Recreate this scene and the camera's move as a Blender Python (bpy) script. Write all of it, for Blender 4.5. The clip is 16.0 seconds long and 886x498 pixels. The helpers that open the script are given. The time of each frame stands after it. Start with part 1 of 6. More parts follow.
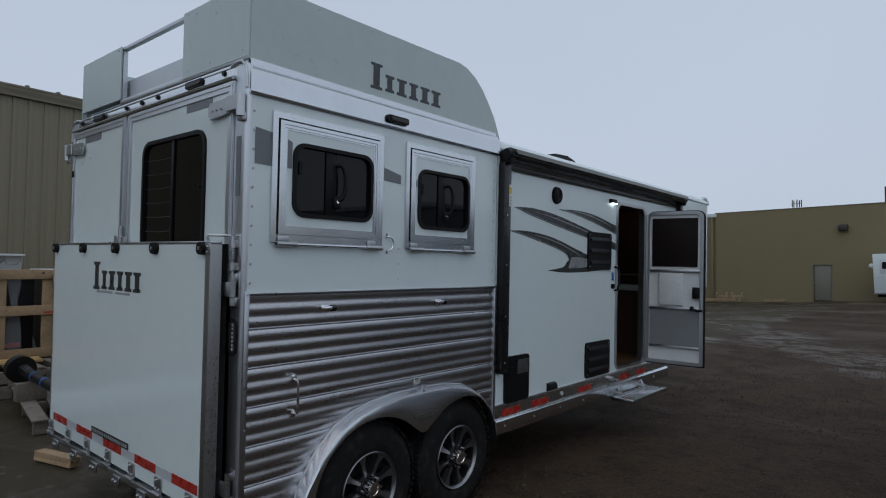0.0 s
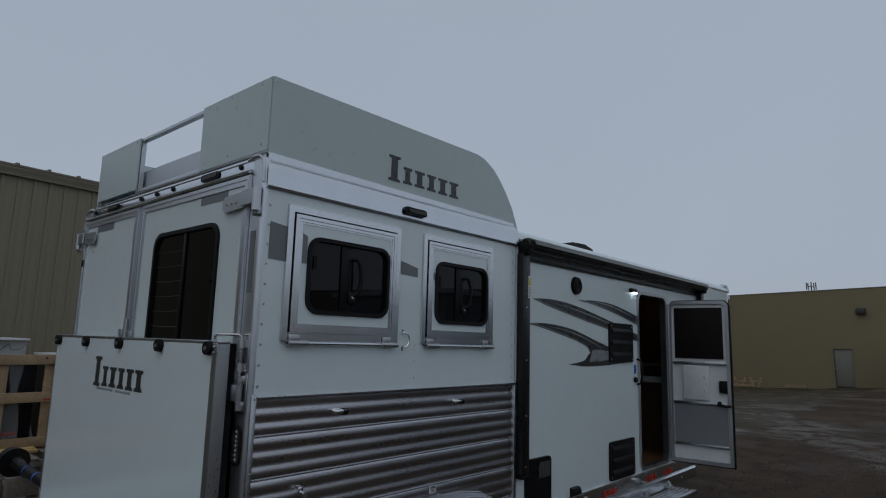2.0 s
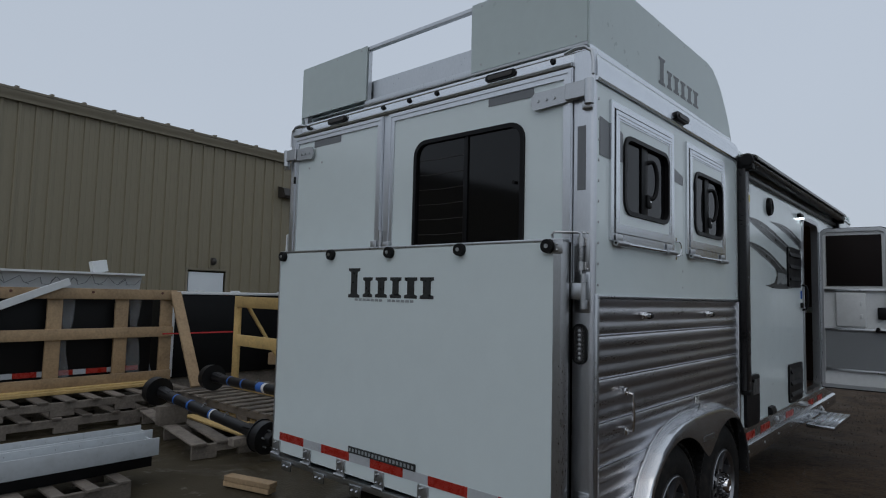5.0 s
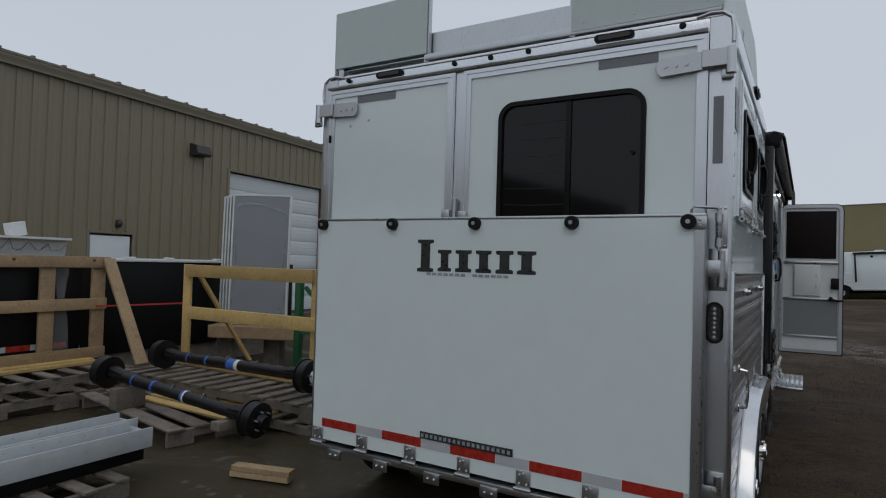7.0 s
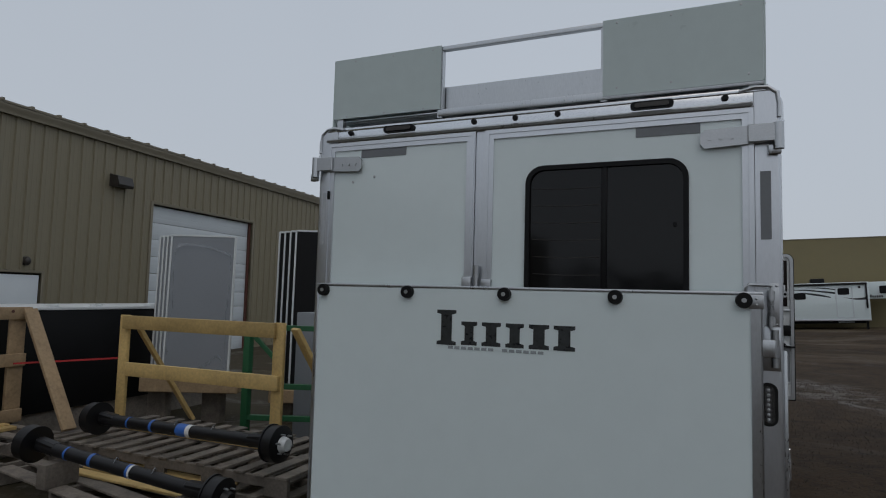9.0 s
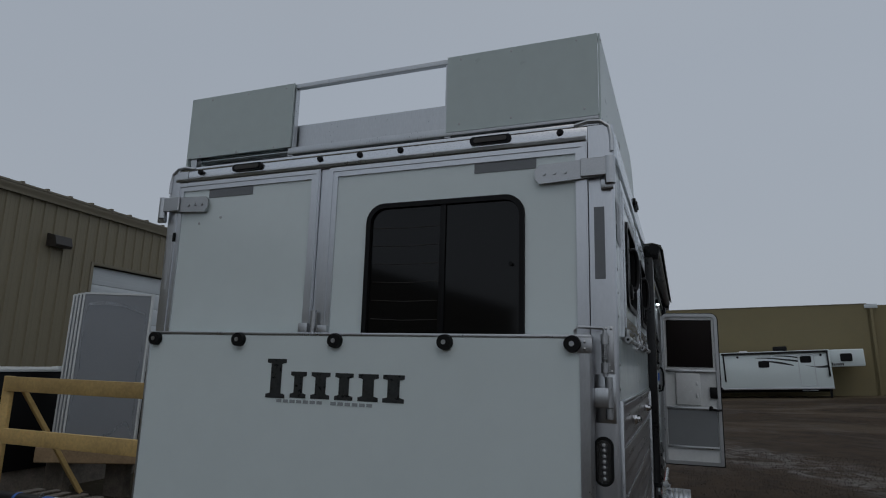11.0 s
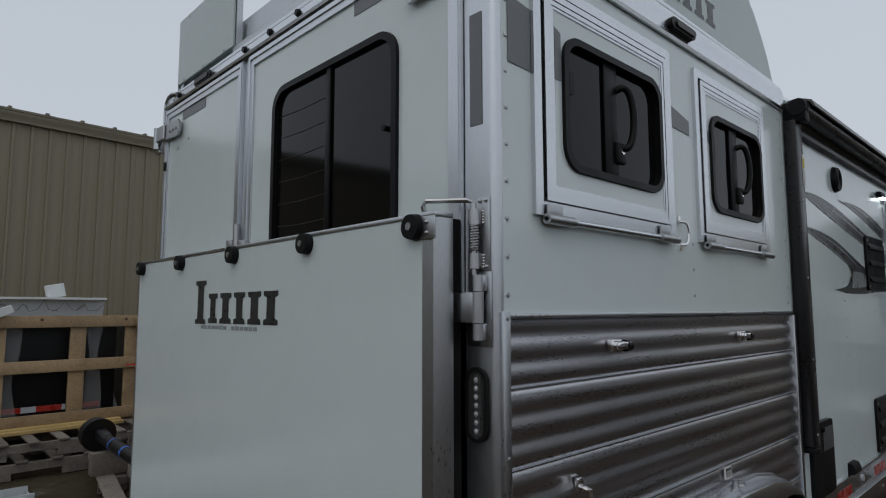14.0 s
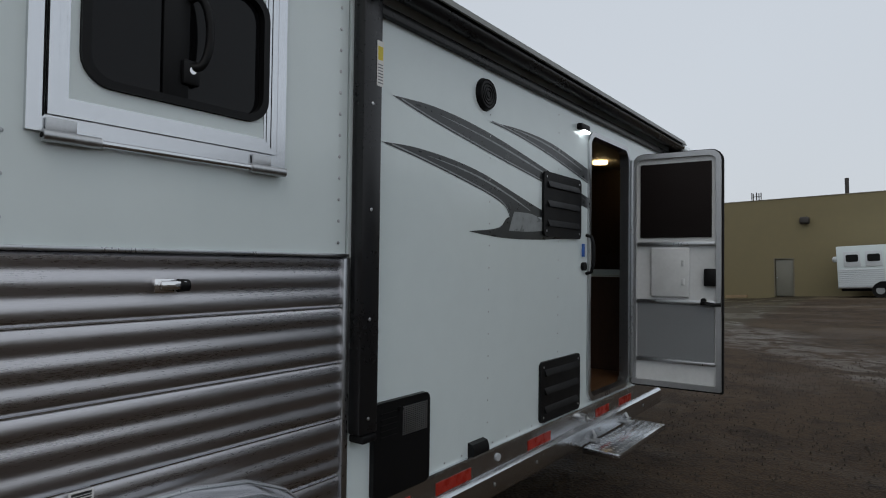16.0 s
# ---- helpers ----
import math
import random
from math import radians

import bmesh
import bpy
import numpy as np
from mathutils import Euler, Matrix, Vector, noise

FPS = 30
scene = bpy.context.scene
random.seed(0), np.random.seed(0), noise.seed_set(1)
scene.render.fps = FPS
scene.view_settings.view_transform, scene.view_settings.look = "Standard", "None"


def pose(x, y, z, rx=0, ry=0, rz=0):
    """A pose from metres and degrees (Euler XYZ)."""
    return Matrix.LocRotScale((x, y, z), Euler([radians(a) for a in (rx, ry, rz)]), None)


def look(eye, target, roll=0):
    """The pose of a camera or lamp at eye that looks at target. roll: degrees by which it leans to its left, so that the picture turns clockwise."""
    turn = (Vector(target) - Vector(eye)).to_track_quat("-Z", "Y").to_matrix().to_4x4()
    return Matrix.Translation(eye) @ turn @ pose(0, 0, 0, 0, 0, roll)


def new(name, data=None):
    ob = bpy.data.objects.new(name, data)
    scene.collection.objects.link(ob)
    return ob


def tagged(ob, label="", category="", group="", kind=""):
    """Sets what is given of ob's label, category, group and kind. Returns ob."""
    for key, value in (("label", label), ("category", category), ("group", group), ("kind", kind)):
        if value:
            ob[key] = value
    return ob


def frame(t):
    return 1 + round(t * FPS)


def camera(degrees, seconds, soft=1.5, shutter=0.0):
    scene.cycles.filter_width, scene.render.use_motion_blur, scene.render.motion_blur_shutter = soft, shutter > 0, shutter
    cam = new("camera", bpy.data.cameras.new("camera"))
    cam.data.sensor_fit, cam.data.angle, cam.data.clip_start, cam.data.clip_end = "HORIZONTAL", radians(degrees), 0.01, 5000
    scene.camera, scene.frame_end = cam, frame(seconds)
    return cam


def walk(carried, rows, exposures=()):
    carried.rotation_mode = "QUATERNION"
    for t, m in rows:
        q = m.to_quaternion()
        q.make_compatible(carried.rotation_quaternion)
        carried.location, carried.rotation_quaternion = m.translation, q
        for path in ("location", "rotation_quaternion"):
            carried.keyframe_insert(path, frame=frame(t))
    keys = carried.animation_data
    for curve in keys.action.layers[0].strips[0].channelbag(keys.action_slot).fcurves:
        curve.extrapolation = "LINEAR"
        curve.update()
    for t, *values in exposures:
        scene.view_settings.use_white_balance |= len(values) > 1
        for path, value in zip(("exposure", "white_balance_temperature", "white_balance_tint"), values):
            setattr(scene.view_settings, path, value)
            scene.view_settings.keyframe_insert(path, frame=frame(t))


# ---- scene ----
cam = camera(72.3, 16.0, soft=1.1)
PATH = [
    (0, (2.69, -1.669, 1.733), (1.388, -0.151, 1.776), 1.2),
    (0.5, (2.753, -1.475, 1.779), (1.453, 0.041, 1.883), 1.1),
    (1, (2.763, -1.429, 1.821), (1.469, 0.086, 2.0), 1.3),
    (1.5, (2.702, -1.467, 1.834), (1.404, 0.032, 2.095), 1.4),
    (2, (2.551, -1.597, 1.836), (1.237, -0.12, 2.138), 1.6),
    (2.5, (2.365, -1.729, 1.793), (1.022, -0.281, 2.107), 1.5),
    (3, (2.155, -1.823, 1.717), (0.77, -0.413, 2.027), 1.3),
    (3.5, (1.923, -1.925, 1.628), (0.517, -0.534, 1.921), 1.2),
    (4, (1.755, -2.151, 1.608), (0.353, -0.745, 1.843), 1.2),
    (4.5, (1.564, -2.389, 1.598), (0.202, -0.938, 1.791), 1.3),
    (5, (1.305, -2.527, 1.549), (-0.022, -1.038, 1.697), 1.4),
    (5.2, (1.202, -2.575, 1.549), (-0.106, -1.069, 1.689), 1.5),
    (7.3, (0.132, -2.97, 1.58), (-0.84, -1.222, 1.617), 1.6),
    (7.5, (0.029, -2.97, 1.601), (-0.904, -1.202, 1.637), 1.5),
    (8, (-0.239, -3.008, 1.666), (-1.107, -1.207, 1.7), 1.5),
    (8.2, (-0.318, -3.009, 1.692), (-1.163, -1.197, 1.729), 1.6),
    (10.3, (-0.045, -2.857, 1.805), (-0.789, -1.038, 2.175), 1.6),
    (10.5, (0.051, -2.787, 1.78), (-0.687, -0.966, 2.154), 1.5),
    (11, (0.23, -2.536, 1.684), (-0.489, -0.707, 2.059), 1.6),
    (11.5, (0.368, -2.259, 1.672), (-0.34, -0.425, 2.038), 1.6),
    (12, (0.577, -2.066, 1.65), (-0.132, -0.23, 2.006), 1.7),
    (12.5, (0.716, -1.87, 1.647), (-0.087, -0.068, 1.976), 1.3),
    (13, (0.765, -1.573, 1.613), (-0.214, 0.147, 1.901), 1.0),
    (13.5, (0.835, -1.367, 1.603), (-0.355, 0.221, 1.847), 0.4),
    (14, (0.984, -1.15, 1.571), (-0.464, 0.215, 1.77), -0.1),
    (14.5, (1.111, -0.859, 1.501), (-0.451, 0.385, 1.622), -0.3),
    (15, (1.205, -0.421, 1.549), (-0.317, 0.876, 1.608), 0.0),
    (15.5, (1.46, 0.107, 1.559), (0.111, 1.583, 1.597), 0.9),
    (16, (1.556, 0.567, 1.53), (0.36, 2.17, 1.579), 0.7),
]
EXPOSURES = [(0.0, -0.02, 6200, 10), (1.0, -0.3, 6200, 10), (2.0, -0.53, 6200, 10), (3.5, -0.49, 6250, 10), (5.0, -0.1, 6400, 10), (8.0, 0.0, 6700, 10), (10.5, -0.6, 6500, 10), (11.5, -0.57, 6500, 10),
             (12.5, -0.42, 6600, 10), (13.2, -0.25, 6700, 10), (14.0, -0.02, 6750, 10), (14.6, 0.28, 6750, 10), (15.2, 0.28, 6800, 10), (15.6, 0.28, 6800, 10), (16.0, 0.14, 6850, 10)]
walk(cam, [(t, look(eye, target, roll)) for t, eye, target, roll in PATH], EXPOSURES)

# ---- world and light ----
world = bpy.data.worlds.new("overcast")
scene.world = world
world.use_nodes = True
wn, wl = world.node_tree.nodes, world.node_tree.links
wn.clear()
sky = wn.new("ShaderNodeTexSky")
sky.sky_type, sky.sun_disc = "NISHITA", False
sky.sun_elevation, sky.sun_rotation = radians(55), radians(150)
sky.air_density, sky.dust_density, sky.ozone_density = 1.0, 6.0, 1.0
sky_scale = wn.new("ShaderNodeMixRGB")
sky_scale.blend_type, sky_scale.inputs[0].default_value = "MULTIPLY", 1.0
sky_scale.inputs[2].default_value = (0.1, 0.1, 0.1, 1)
cloud = wn.new("ShaderNodeMixRGB")
cloud.inputs[0].default_value = 0.9
# the cloud layer brightens towards the zenith, as a closed overcast does
geo = wn.new("ShaderNodeTexCoord")
sep = wn.new("ShaderNodeSeparateXYZ")
ramp = wn.new("ShaderNodeValToRGB")
ramp.color_ramp.elements[0].position, ramp.color_ramp.elements[0].color = 0.0, (0.565, 0.625, 0.705, 1)
ramp.color_ramp.elements[1].position, ramp.color_ramp.elements[1].color = 1.0, (0.585, 0.635, 0.70, 1)
mid = ramp.color_ramp.elements.new(0.45)
mid.color = (0.545, 0.61, 0.70, 1)
haze = wn.new("ShaderNodeTexNoise")
haze.inputs["Scale"].default_value, haze.inputs["Detail"].default_value = 1.3, 3
hz = wn.new("ShaderNodeMapRange")
hz.inputs["To Min"].default_value, hz.inputs["To Max"].default_value = 0.93, 1.07
cm = wn.new("ShaderNodeMixRGB")
cm.blend_type, cm.inputs[0].default_value = "MULTIPLY", 1.0
bg = wn.new("ShaderNodeBackground")
bg.inputs["Strength"].default_value = 1.0
wout = wn.new("ShaderNodeOutputWorld")
wl.new(geo.outputs["Generated"], sep.inputs[0])
wl.new(sep.outputs["Z"], ramp.inputs[0])
wl.new(geo.outputs["Generated"], haze.inputs["Vector"])
wl.new(haze.outputs[0], hz.inputs["Value"])
wl.new(ramp.outputs[0], cm.inputs[1])
wl.new(hz.outputs[0], cm.inputs[2])
wl.new(sky.outputs[0], sky_scale.inputs[1])
wl.new(sky_scale.outputs[0], cloud.inputs[1])
wl.new(cm.outputs[0], cloud.inputs[2])
wl.new(cloud.outputs[0], bg.inputs[0])
wl.new(bg.outputs[0], wout.inputs[0])

sun_data = bpy.data.lights.new("sun", "SUN")
sun_data.energy, sun_data.angle, sun_data.color = 0.12, radians(35), (1.0, 0.98, 0.95)
sun = new("sun", sun_data)
sun.matrix_world = look((14, -22, 30), (0, 0, 0))


# ---- materials ----
def mat(name, col, rough=0.5, metal=0.0, vary=0.08, scale=3.0, fine=60.0, bump=0.0, bump_scale=80.0, stretch=(1, 1, 1),
        dirt=0.0, dirt_col=(0.06, 0.05, 0.04), spec=0.5, coat=0.0, rand=0.0):
    """A surface with broad stains and fine grain at world size."""
    m = bpy.data.materials.new(name)
    m.use_nodes = True
    n, l = m.node_tree.nodes, m.node_tree.links
    b = n["Principled BSDF"]
    b.inputs["Metallic"].default_value, b.inputs["Specular IOR Level"].default_value = metal, spec
    b.inputs["Coat Weight"].default_value = coat
    tc, mp = n.new("ShaderNodeTexCoord"), n.new("ShaderNodeMapping")
    mp.inputs["Scale"].default_value = stretch
    l.new(tc.outputs["Object"], mp.inputs[0])
    broad, grain = n.new("ShaderNodeTexNoise"), n.new("ShaderNodeTexNoise")
    broad.inputs["Scale"].default_value, broad.inputs["Detail"].default_value = scale, 5
    grain.inputs["Scale"].default_value, grain.inputs["Detail"].default_value = fine, 4
    for t in (broad, grain):
        l.new(mp.outputs[0], t.inputs["Vector"])
    mix = n.new("ShaderNodeMath")
    mix.operation = "ADD"
    l.new(broad.outputs[0], mix.inputs[0])
    l.new(grain.outputs[0], mix.inputs[1])
    rng = n.new("ShaderNodeMapRange")
    rng.inputs["From Min"].default_value, rng.inputs["From Max"].default_value = 0.6, 1.4
    rng.inputs["To Min"].default_value, rng.inputs["To Max"].default_value = 1 - vary, 1 + vary
    l.new(mix.outputs[0], rng.inputs["Value"])
    colour = n.new("ShaderNodeMixRGB")
    colour.blend_type, colour.inputs[0].default_value = "MULTIPLY", 1.0
    colour.inputs[1].default_value = (*col, 1)
    l.new(rng.outputs[0], colour.inputs[2])
    out = colour.outputs[0]
    if rand:
        info, rr, cc = n.new("ShaderNodeObjectInfo"), n.new("ShaderNodeMapRange"), n.new("ShaderNodeMixRGB")
        rr.inputs["To Min"].default_value, rr.inputs["To Max"].default_value = 1 - rand, 1 + rand
        cc.blend_type, cc.inputs[0].default_value = "MULTIPLY", 1.0
        l.new(info.outputs["Random"], rr.inputs["Value"])
        l.new(out, cc.inputs[1])
        l.new(rr.outputs[0], cc.inputs[2])
        out = cc.outputs[0]
    if dirt:
        stain, sr, dm = n.new("ShaderNodeTexNoise"), n.new("ShaderNodeMapRange"), n.new("ShaderNodeMixRGB")
        stain.inputs["Scale"].default_value, stain.inputs["Detail"].default_value = scale * 2.3, 7
        sr.inputs["From Min"].default_value, sr.inputs["From Max"].default_value = 0.5, 0.75
        sr.inputs["To Max"].default_value = dirt
        dm.inputs[2].default_value = (*dirt_col, 1)
        l.new(mp.outputs[0], stain.inputs["Vector"])
        l.new(stain.outputs[0], sr.inputs["Value"])
        l.new(sr.outputs[0], dm.inputs[0])
        l.new(out, dm.inputs[1])
        out = dm.outputs[0]
    l.new(out, b.inputs["Base Color"])
    rr = n.new("ShaderNodeMapRange")
    rr.inputs["From Min"].default_value, rr.inputs["From Max"].default_value = 0.6, 1.4
    rr.inputs["To Min"].default_value, rr.inputs["To Max"].default_value = max(0.02, rough * 0.8), min(1, rough * 1.2)
    l.new(mix.outputs[0], rr.inputs["Value"])
    l.new(rr.outputs[0], b.inputs["Roughness"])
    if bump:
        bt, bn = n.new("ShaderNodeTexNoise"), n.new("ShaderNodeBump")
        bt.inputs["Scale"].default_value, bt.inputs["Detail"].default_value = bump_scale, 6
        l.new(mp.outputs[0], bt.inputs["Vector"])
        bn.inputs["Strength"].default_value, bn.inputs["Distance"].default_value = bump, 0.01
        l.new(bt.outputs[0], bn.inputs["Height"])
        l.new(bn.outputs[0], b.inputs["Normal"])
    return m


def glow(name, col, strength):
    m = bpy.data.materials.new(name)
    m.use_nodes = True
    b = m.node_tree.nodes["Principled BSDF"]
    b.inputs["Base Color"].default_value, b.inputs["Roughness"].default_value = (*col, 1), 0.3
    b.inputs["Emission Color"].default_value, b.inputs["Emission Strength"].default_value = (*col, 1), strength
    return m


def glass(name, tint, alpha_mix=0.5, rough=0.03, spec=0.5, base=0.12):
    """Thin tinted pane: part clear, part dark gloss."""
    m = bpy.data.materials.new(name)
    m.use_nodes = True
    n, l = m.node_tree.nodes, m.node_tree.links
    b = n["Principled BSDF"]
    b.inputs["Base Color"].default_value, b.inputs["Roughness"].default_value = (*[c * base for c in tint], 1), rough
    b.inputs["Specular IOR Level"].default_value = spec
    tr, mx = n.new("ShaderNodeBsdfTransparent"), n.new("ShaderNodeMixShader")
    tr.inputs[0].default_value = (*tint, 1)
    mx.inputs[0].default_value = alpha_mix
    l.new(tr.outputs[0], mx.inputs[1])
    l.new(b.outputs[0], mx.inputs[2])
    l.new(mx.outputs[0], n["Material Output"].inputs["Surface"])
    return m


WHITE = mat("white_skin", (0.70, 0.78, 0.78), 0.16, vary=0.025, scale=0.7, fine=9, bump=0.02, bump_scale=2.5, coat=0.25)
# The rack's white skin, with its shade put into a darker colour.
RACK_SHADED = mat("shaded_rack_skin", (0.50, 0.575, 0.565), 0.32, vary=0.04, scale=0.9, fine=14, bump=0.03, bump_scale=4)
ALU = mat("mill_aluminium", (0.50, 0.515, 0.53), 0.31, 1.0, vary=0.10, scale=5, fine=160, bump=0.05, bump_scale=120, stretch=(1, 1, 0.25))
ALU_H = mat("brushed_aluminium", (0.535, 0.527, 0.545), 0.30, 1.0, vary=0.12, scale=4, fine=120, bump=0.03, bump_scale=60, stretch=(6, 0.3, 6))
BRIGHT = mat("polished_aluminium", (0.655, 0.675, 0.70), 0.23, 1.0, vary=0.06, scale=6, fine=80, bump=0.02, bump_scale=40)
CHROME = mat("chrome", (0.8, 0.8, 0.8), 0.08, 1.0, vary=0.03)
STEEL = mat("zinc_steel", (0.48, 0.49, 0.50), 0.38, 1.0, vary=0.12, scale=9, fine=150)
COVER = mat("olive_grey_cover", (0.10, 0.105, 0.09), 0.4, vary=0.08, scale=2, fine=40)
BLACK = mat("black_plastic", (0.006, 0.006, 0.0065), 0.42, spec=0.18, vary=0.15, scale=8, fine=200, bump=0.05, bump_scale=300)
AWN = mat("black_awning_metal", (0.011, 0.011, 0.012), 0.3, spec=0.35, vary=0.12, scale=4, fine=60)
RUBBER = mat("tyre_rubber", (0.010, 0.0095, 0.009), 0.78, spec=0.2, vary=0.25, scale=8, fine=90, bump=0.12, bump_scale=90, dirt=0.5, dirt_col=(0.05, 0.042, 0.034))
SEAL = mat("rubber_seal", (0.008, 0.008, 0.008), 0.6, vary=0.1, spec=0.2)
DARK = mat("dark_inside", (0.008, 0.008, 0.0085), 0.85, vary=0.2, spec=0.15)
GREYSTRIPE = mat("grey_decal", (0.16, 0.17, 0.18), 0.35, vary=0.06, scale=4, fine=60)
LETTER = mat("black_decal", (0.03, 0.033, 0.034), 0.3, vary=0.5, scale=25, fine=90)
LETTER_G = mat("grey_lettering", (0.30, 0.33, 0.34), 0.4, vary=0.15, scale=20)
SWOOSH = mat("dark_grey_swoosh", (0.026, 0.030, 0.032), 0.3, vary=0.35, scale=9, fine=22, stretch=(1, 1, 2))
SWOOSH_L = mat("light_grey_swoosh", (0.24, 0.26, 0.265), 0.3, vary=0.25, scale=9, fine=22)
RED = mat("red_reflector", (0.36, 0.028, 0.018), 0.28, vary=0.12, scale=20, fine=300)
SILVER = mat("silver_reflector", (0.46, 0.48, 0.50), 0.3, vary=0.1, scale=20, fine=300)
GLASS = glass("tinted_glass", (0.06, 0.06, 0.07), 0.75, 0.012, 0.28)
REAR_GLASS = glass("smoked_rear_glass", (0.05, 0.05, 0.055), 0.75, 0.07, 0.40)
LENS = glass("clear_lens", (0.8, 0.8, 0.8), 0.35)
PAPER = mat("paper_label", (0.70, 0.70, 0.68), 0.6, vary=0.05)
YELLOW = mat("yellow_print", (0.62, 0.50, 0.06), 0.6, vary=0.05)
BLUE = mat("blue_plastic", (0.03, 0.12, 0.42), 0.4, vary=0.1)
DOORGREY = mat("grey_door_panel", (0.20, 0.21, 0.22), 0.5, vary=0.06, scale=3, fine=120, bump=0.03)
SCREEN = mat("dark_shade", (0.012, 0.0085, 0.008), 0.7, spec=0.15, vary=0.15, scale=6, fine=200)
WOODDARK = mat("dark_cabinet_wood", (0.045, 0.024, 0.015), 0.45, vary=0.4, scale=3, fine=26, stretch=(6, 6, 0.6), bump=0.05)
WOODFLOOR = mat("warm_wood_floor", (0.10, 0.05, 0.022), 0.4, vary=0.3, scale=4, fine=30, stretch=(6, 0.7, 6))
LUMBER = mat("brown_lumber", (0.36, 0.250, 0.142), 0.75, vary=0.3, scale=3, fine=38, stretch=(1, 1, 1), bump=0.15, bump_scale=50, dirt=0.3, dirt_col=(0.10, 0.06, 0.035), rand=0.18)
PINE = mat("yellow_pine", (0.50, 0.345, 0.135), 0.7, vary=0.25, scale=3, fine=40, bump=0.12, bump_scale=50, dirt=0.25, dirt_col=(0.22, 0.13, 0.05), rand=0.14)
GREYWOOD = mat("weathered_pallet_wood", (0.175, 0.15, 0.125), 0.85, vary=0.4, scale=4, fine=45, bump=0.3, bump_scale=60, dirt=0.5, dirt_col=(0.05, 0.042, 0.035), rand=0.25)
AXLE = mat("black_axle_paint", (0.009, 0.009, 0.010), 0.4, spec=0.35, vary=0.25, scale=9, fine=70)
GREEN = mat("green_steel", (0.02, 0.11, 0.045), 0.45, vary=0.15)
WHITEPL = mat("white_plastic", (0.66, 0.68, 0.68), 0.35, vary=0.06, scale=3, fine=40, dirt=0.2, dirt_col=(0.35, 0.34, 0.32))
GREYPANEL = mat("grey_foam_panel", (0.235, 0.25, 0.27), 0.55, vary=0.06, scale=2, fine=60)
BLACKPANEL = mat("black_panel", (0.006, 0.006, 0.0065), 0.5, spec=0.2, vary=0.3, scale=2, fine=30)
STRAP = mat("red_strap", (0.40, 0.02, 0.02), 0.6, vary=0.1)
FILM = glass("plastic_film", (0.92, 0.94, 0.97), 0.26, 0.2, 0.5, 0.55)
GUTTER = mat("galvanised_white_channel", (0.47, 0.50, 0.52), 0.32, vary=0.08, scale=3, fine=40, dirt=0.25, dirt_col=(0.25, 0.25, 0.24))
DOORALU = mat("satin_door_aluminium", (0.64, 0.66, 0.69), 0.35, 1.0, vary=0.06, scale=5, fine=120, bump=0.03, bump_scale=90, stretch=(1, 1, 0.25))
SPOKE = mat("machined_spoke", (0.27, 0.275, 0.285), 0.36, 1.0, vary=0.08, scale=20, fine=160)
LED = mat("led_reflector", (0.50, 0.51, 0.53), 0.15, 0.2, vary=0.2, scale=60)
SIDING = mat("tan_metal_siding", (0.225, 0.195, 0.13), 0.5, vary=0.05, scale=0.6, fine=20, stretch=(1, 1, 0.15), bump=0.02, bump_scale=6)
EAVE = mat("tan_eave_trim", (0.19, 0.165, 0.115), 0.5, vary=0.06)
STUCCO = mat("olive_stucco", (0.215, 0.18, 0.098), 0.9, vary=0.07, scale=0.25, fine=3, bump=0.15, bump_scale=14, dirt=0.18, dirt_col=(0.14, 0.12, 0.07))
WHITEDOOR = mat("white_steel_door", (0.62, 0.66, 0.68), 0.45, vary=0.04, scale=2)
TAN_DOOR = mat("olive_steel_door", (0.19, 0.185, 0.15), 0.5, vary=0.05)
BRONZE = mat("bronze_fixture", (0.035, 0.03, 0.026), 0.45, vary=0.15)
RAIL = mat("red_brown_rail", (0.10, 0.035, 0.025), 0.6, vary=0.15)
GRAVEL = mat("gravel_stone", (0.058, 0.046, 0.036), 0.9, vary=0.5, scale=30, fine=90)
SCRUB = mat("bare_scrub", (0.035, 0.034, 0.028), 0.95, vary=0.3, scale=0.3, fine=3)


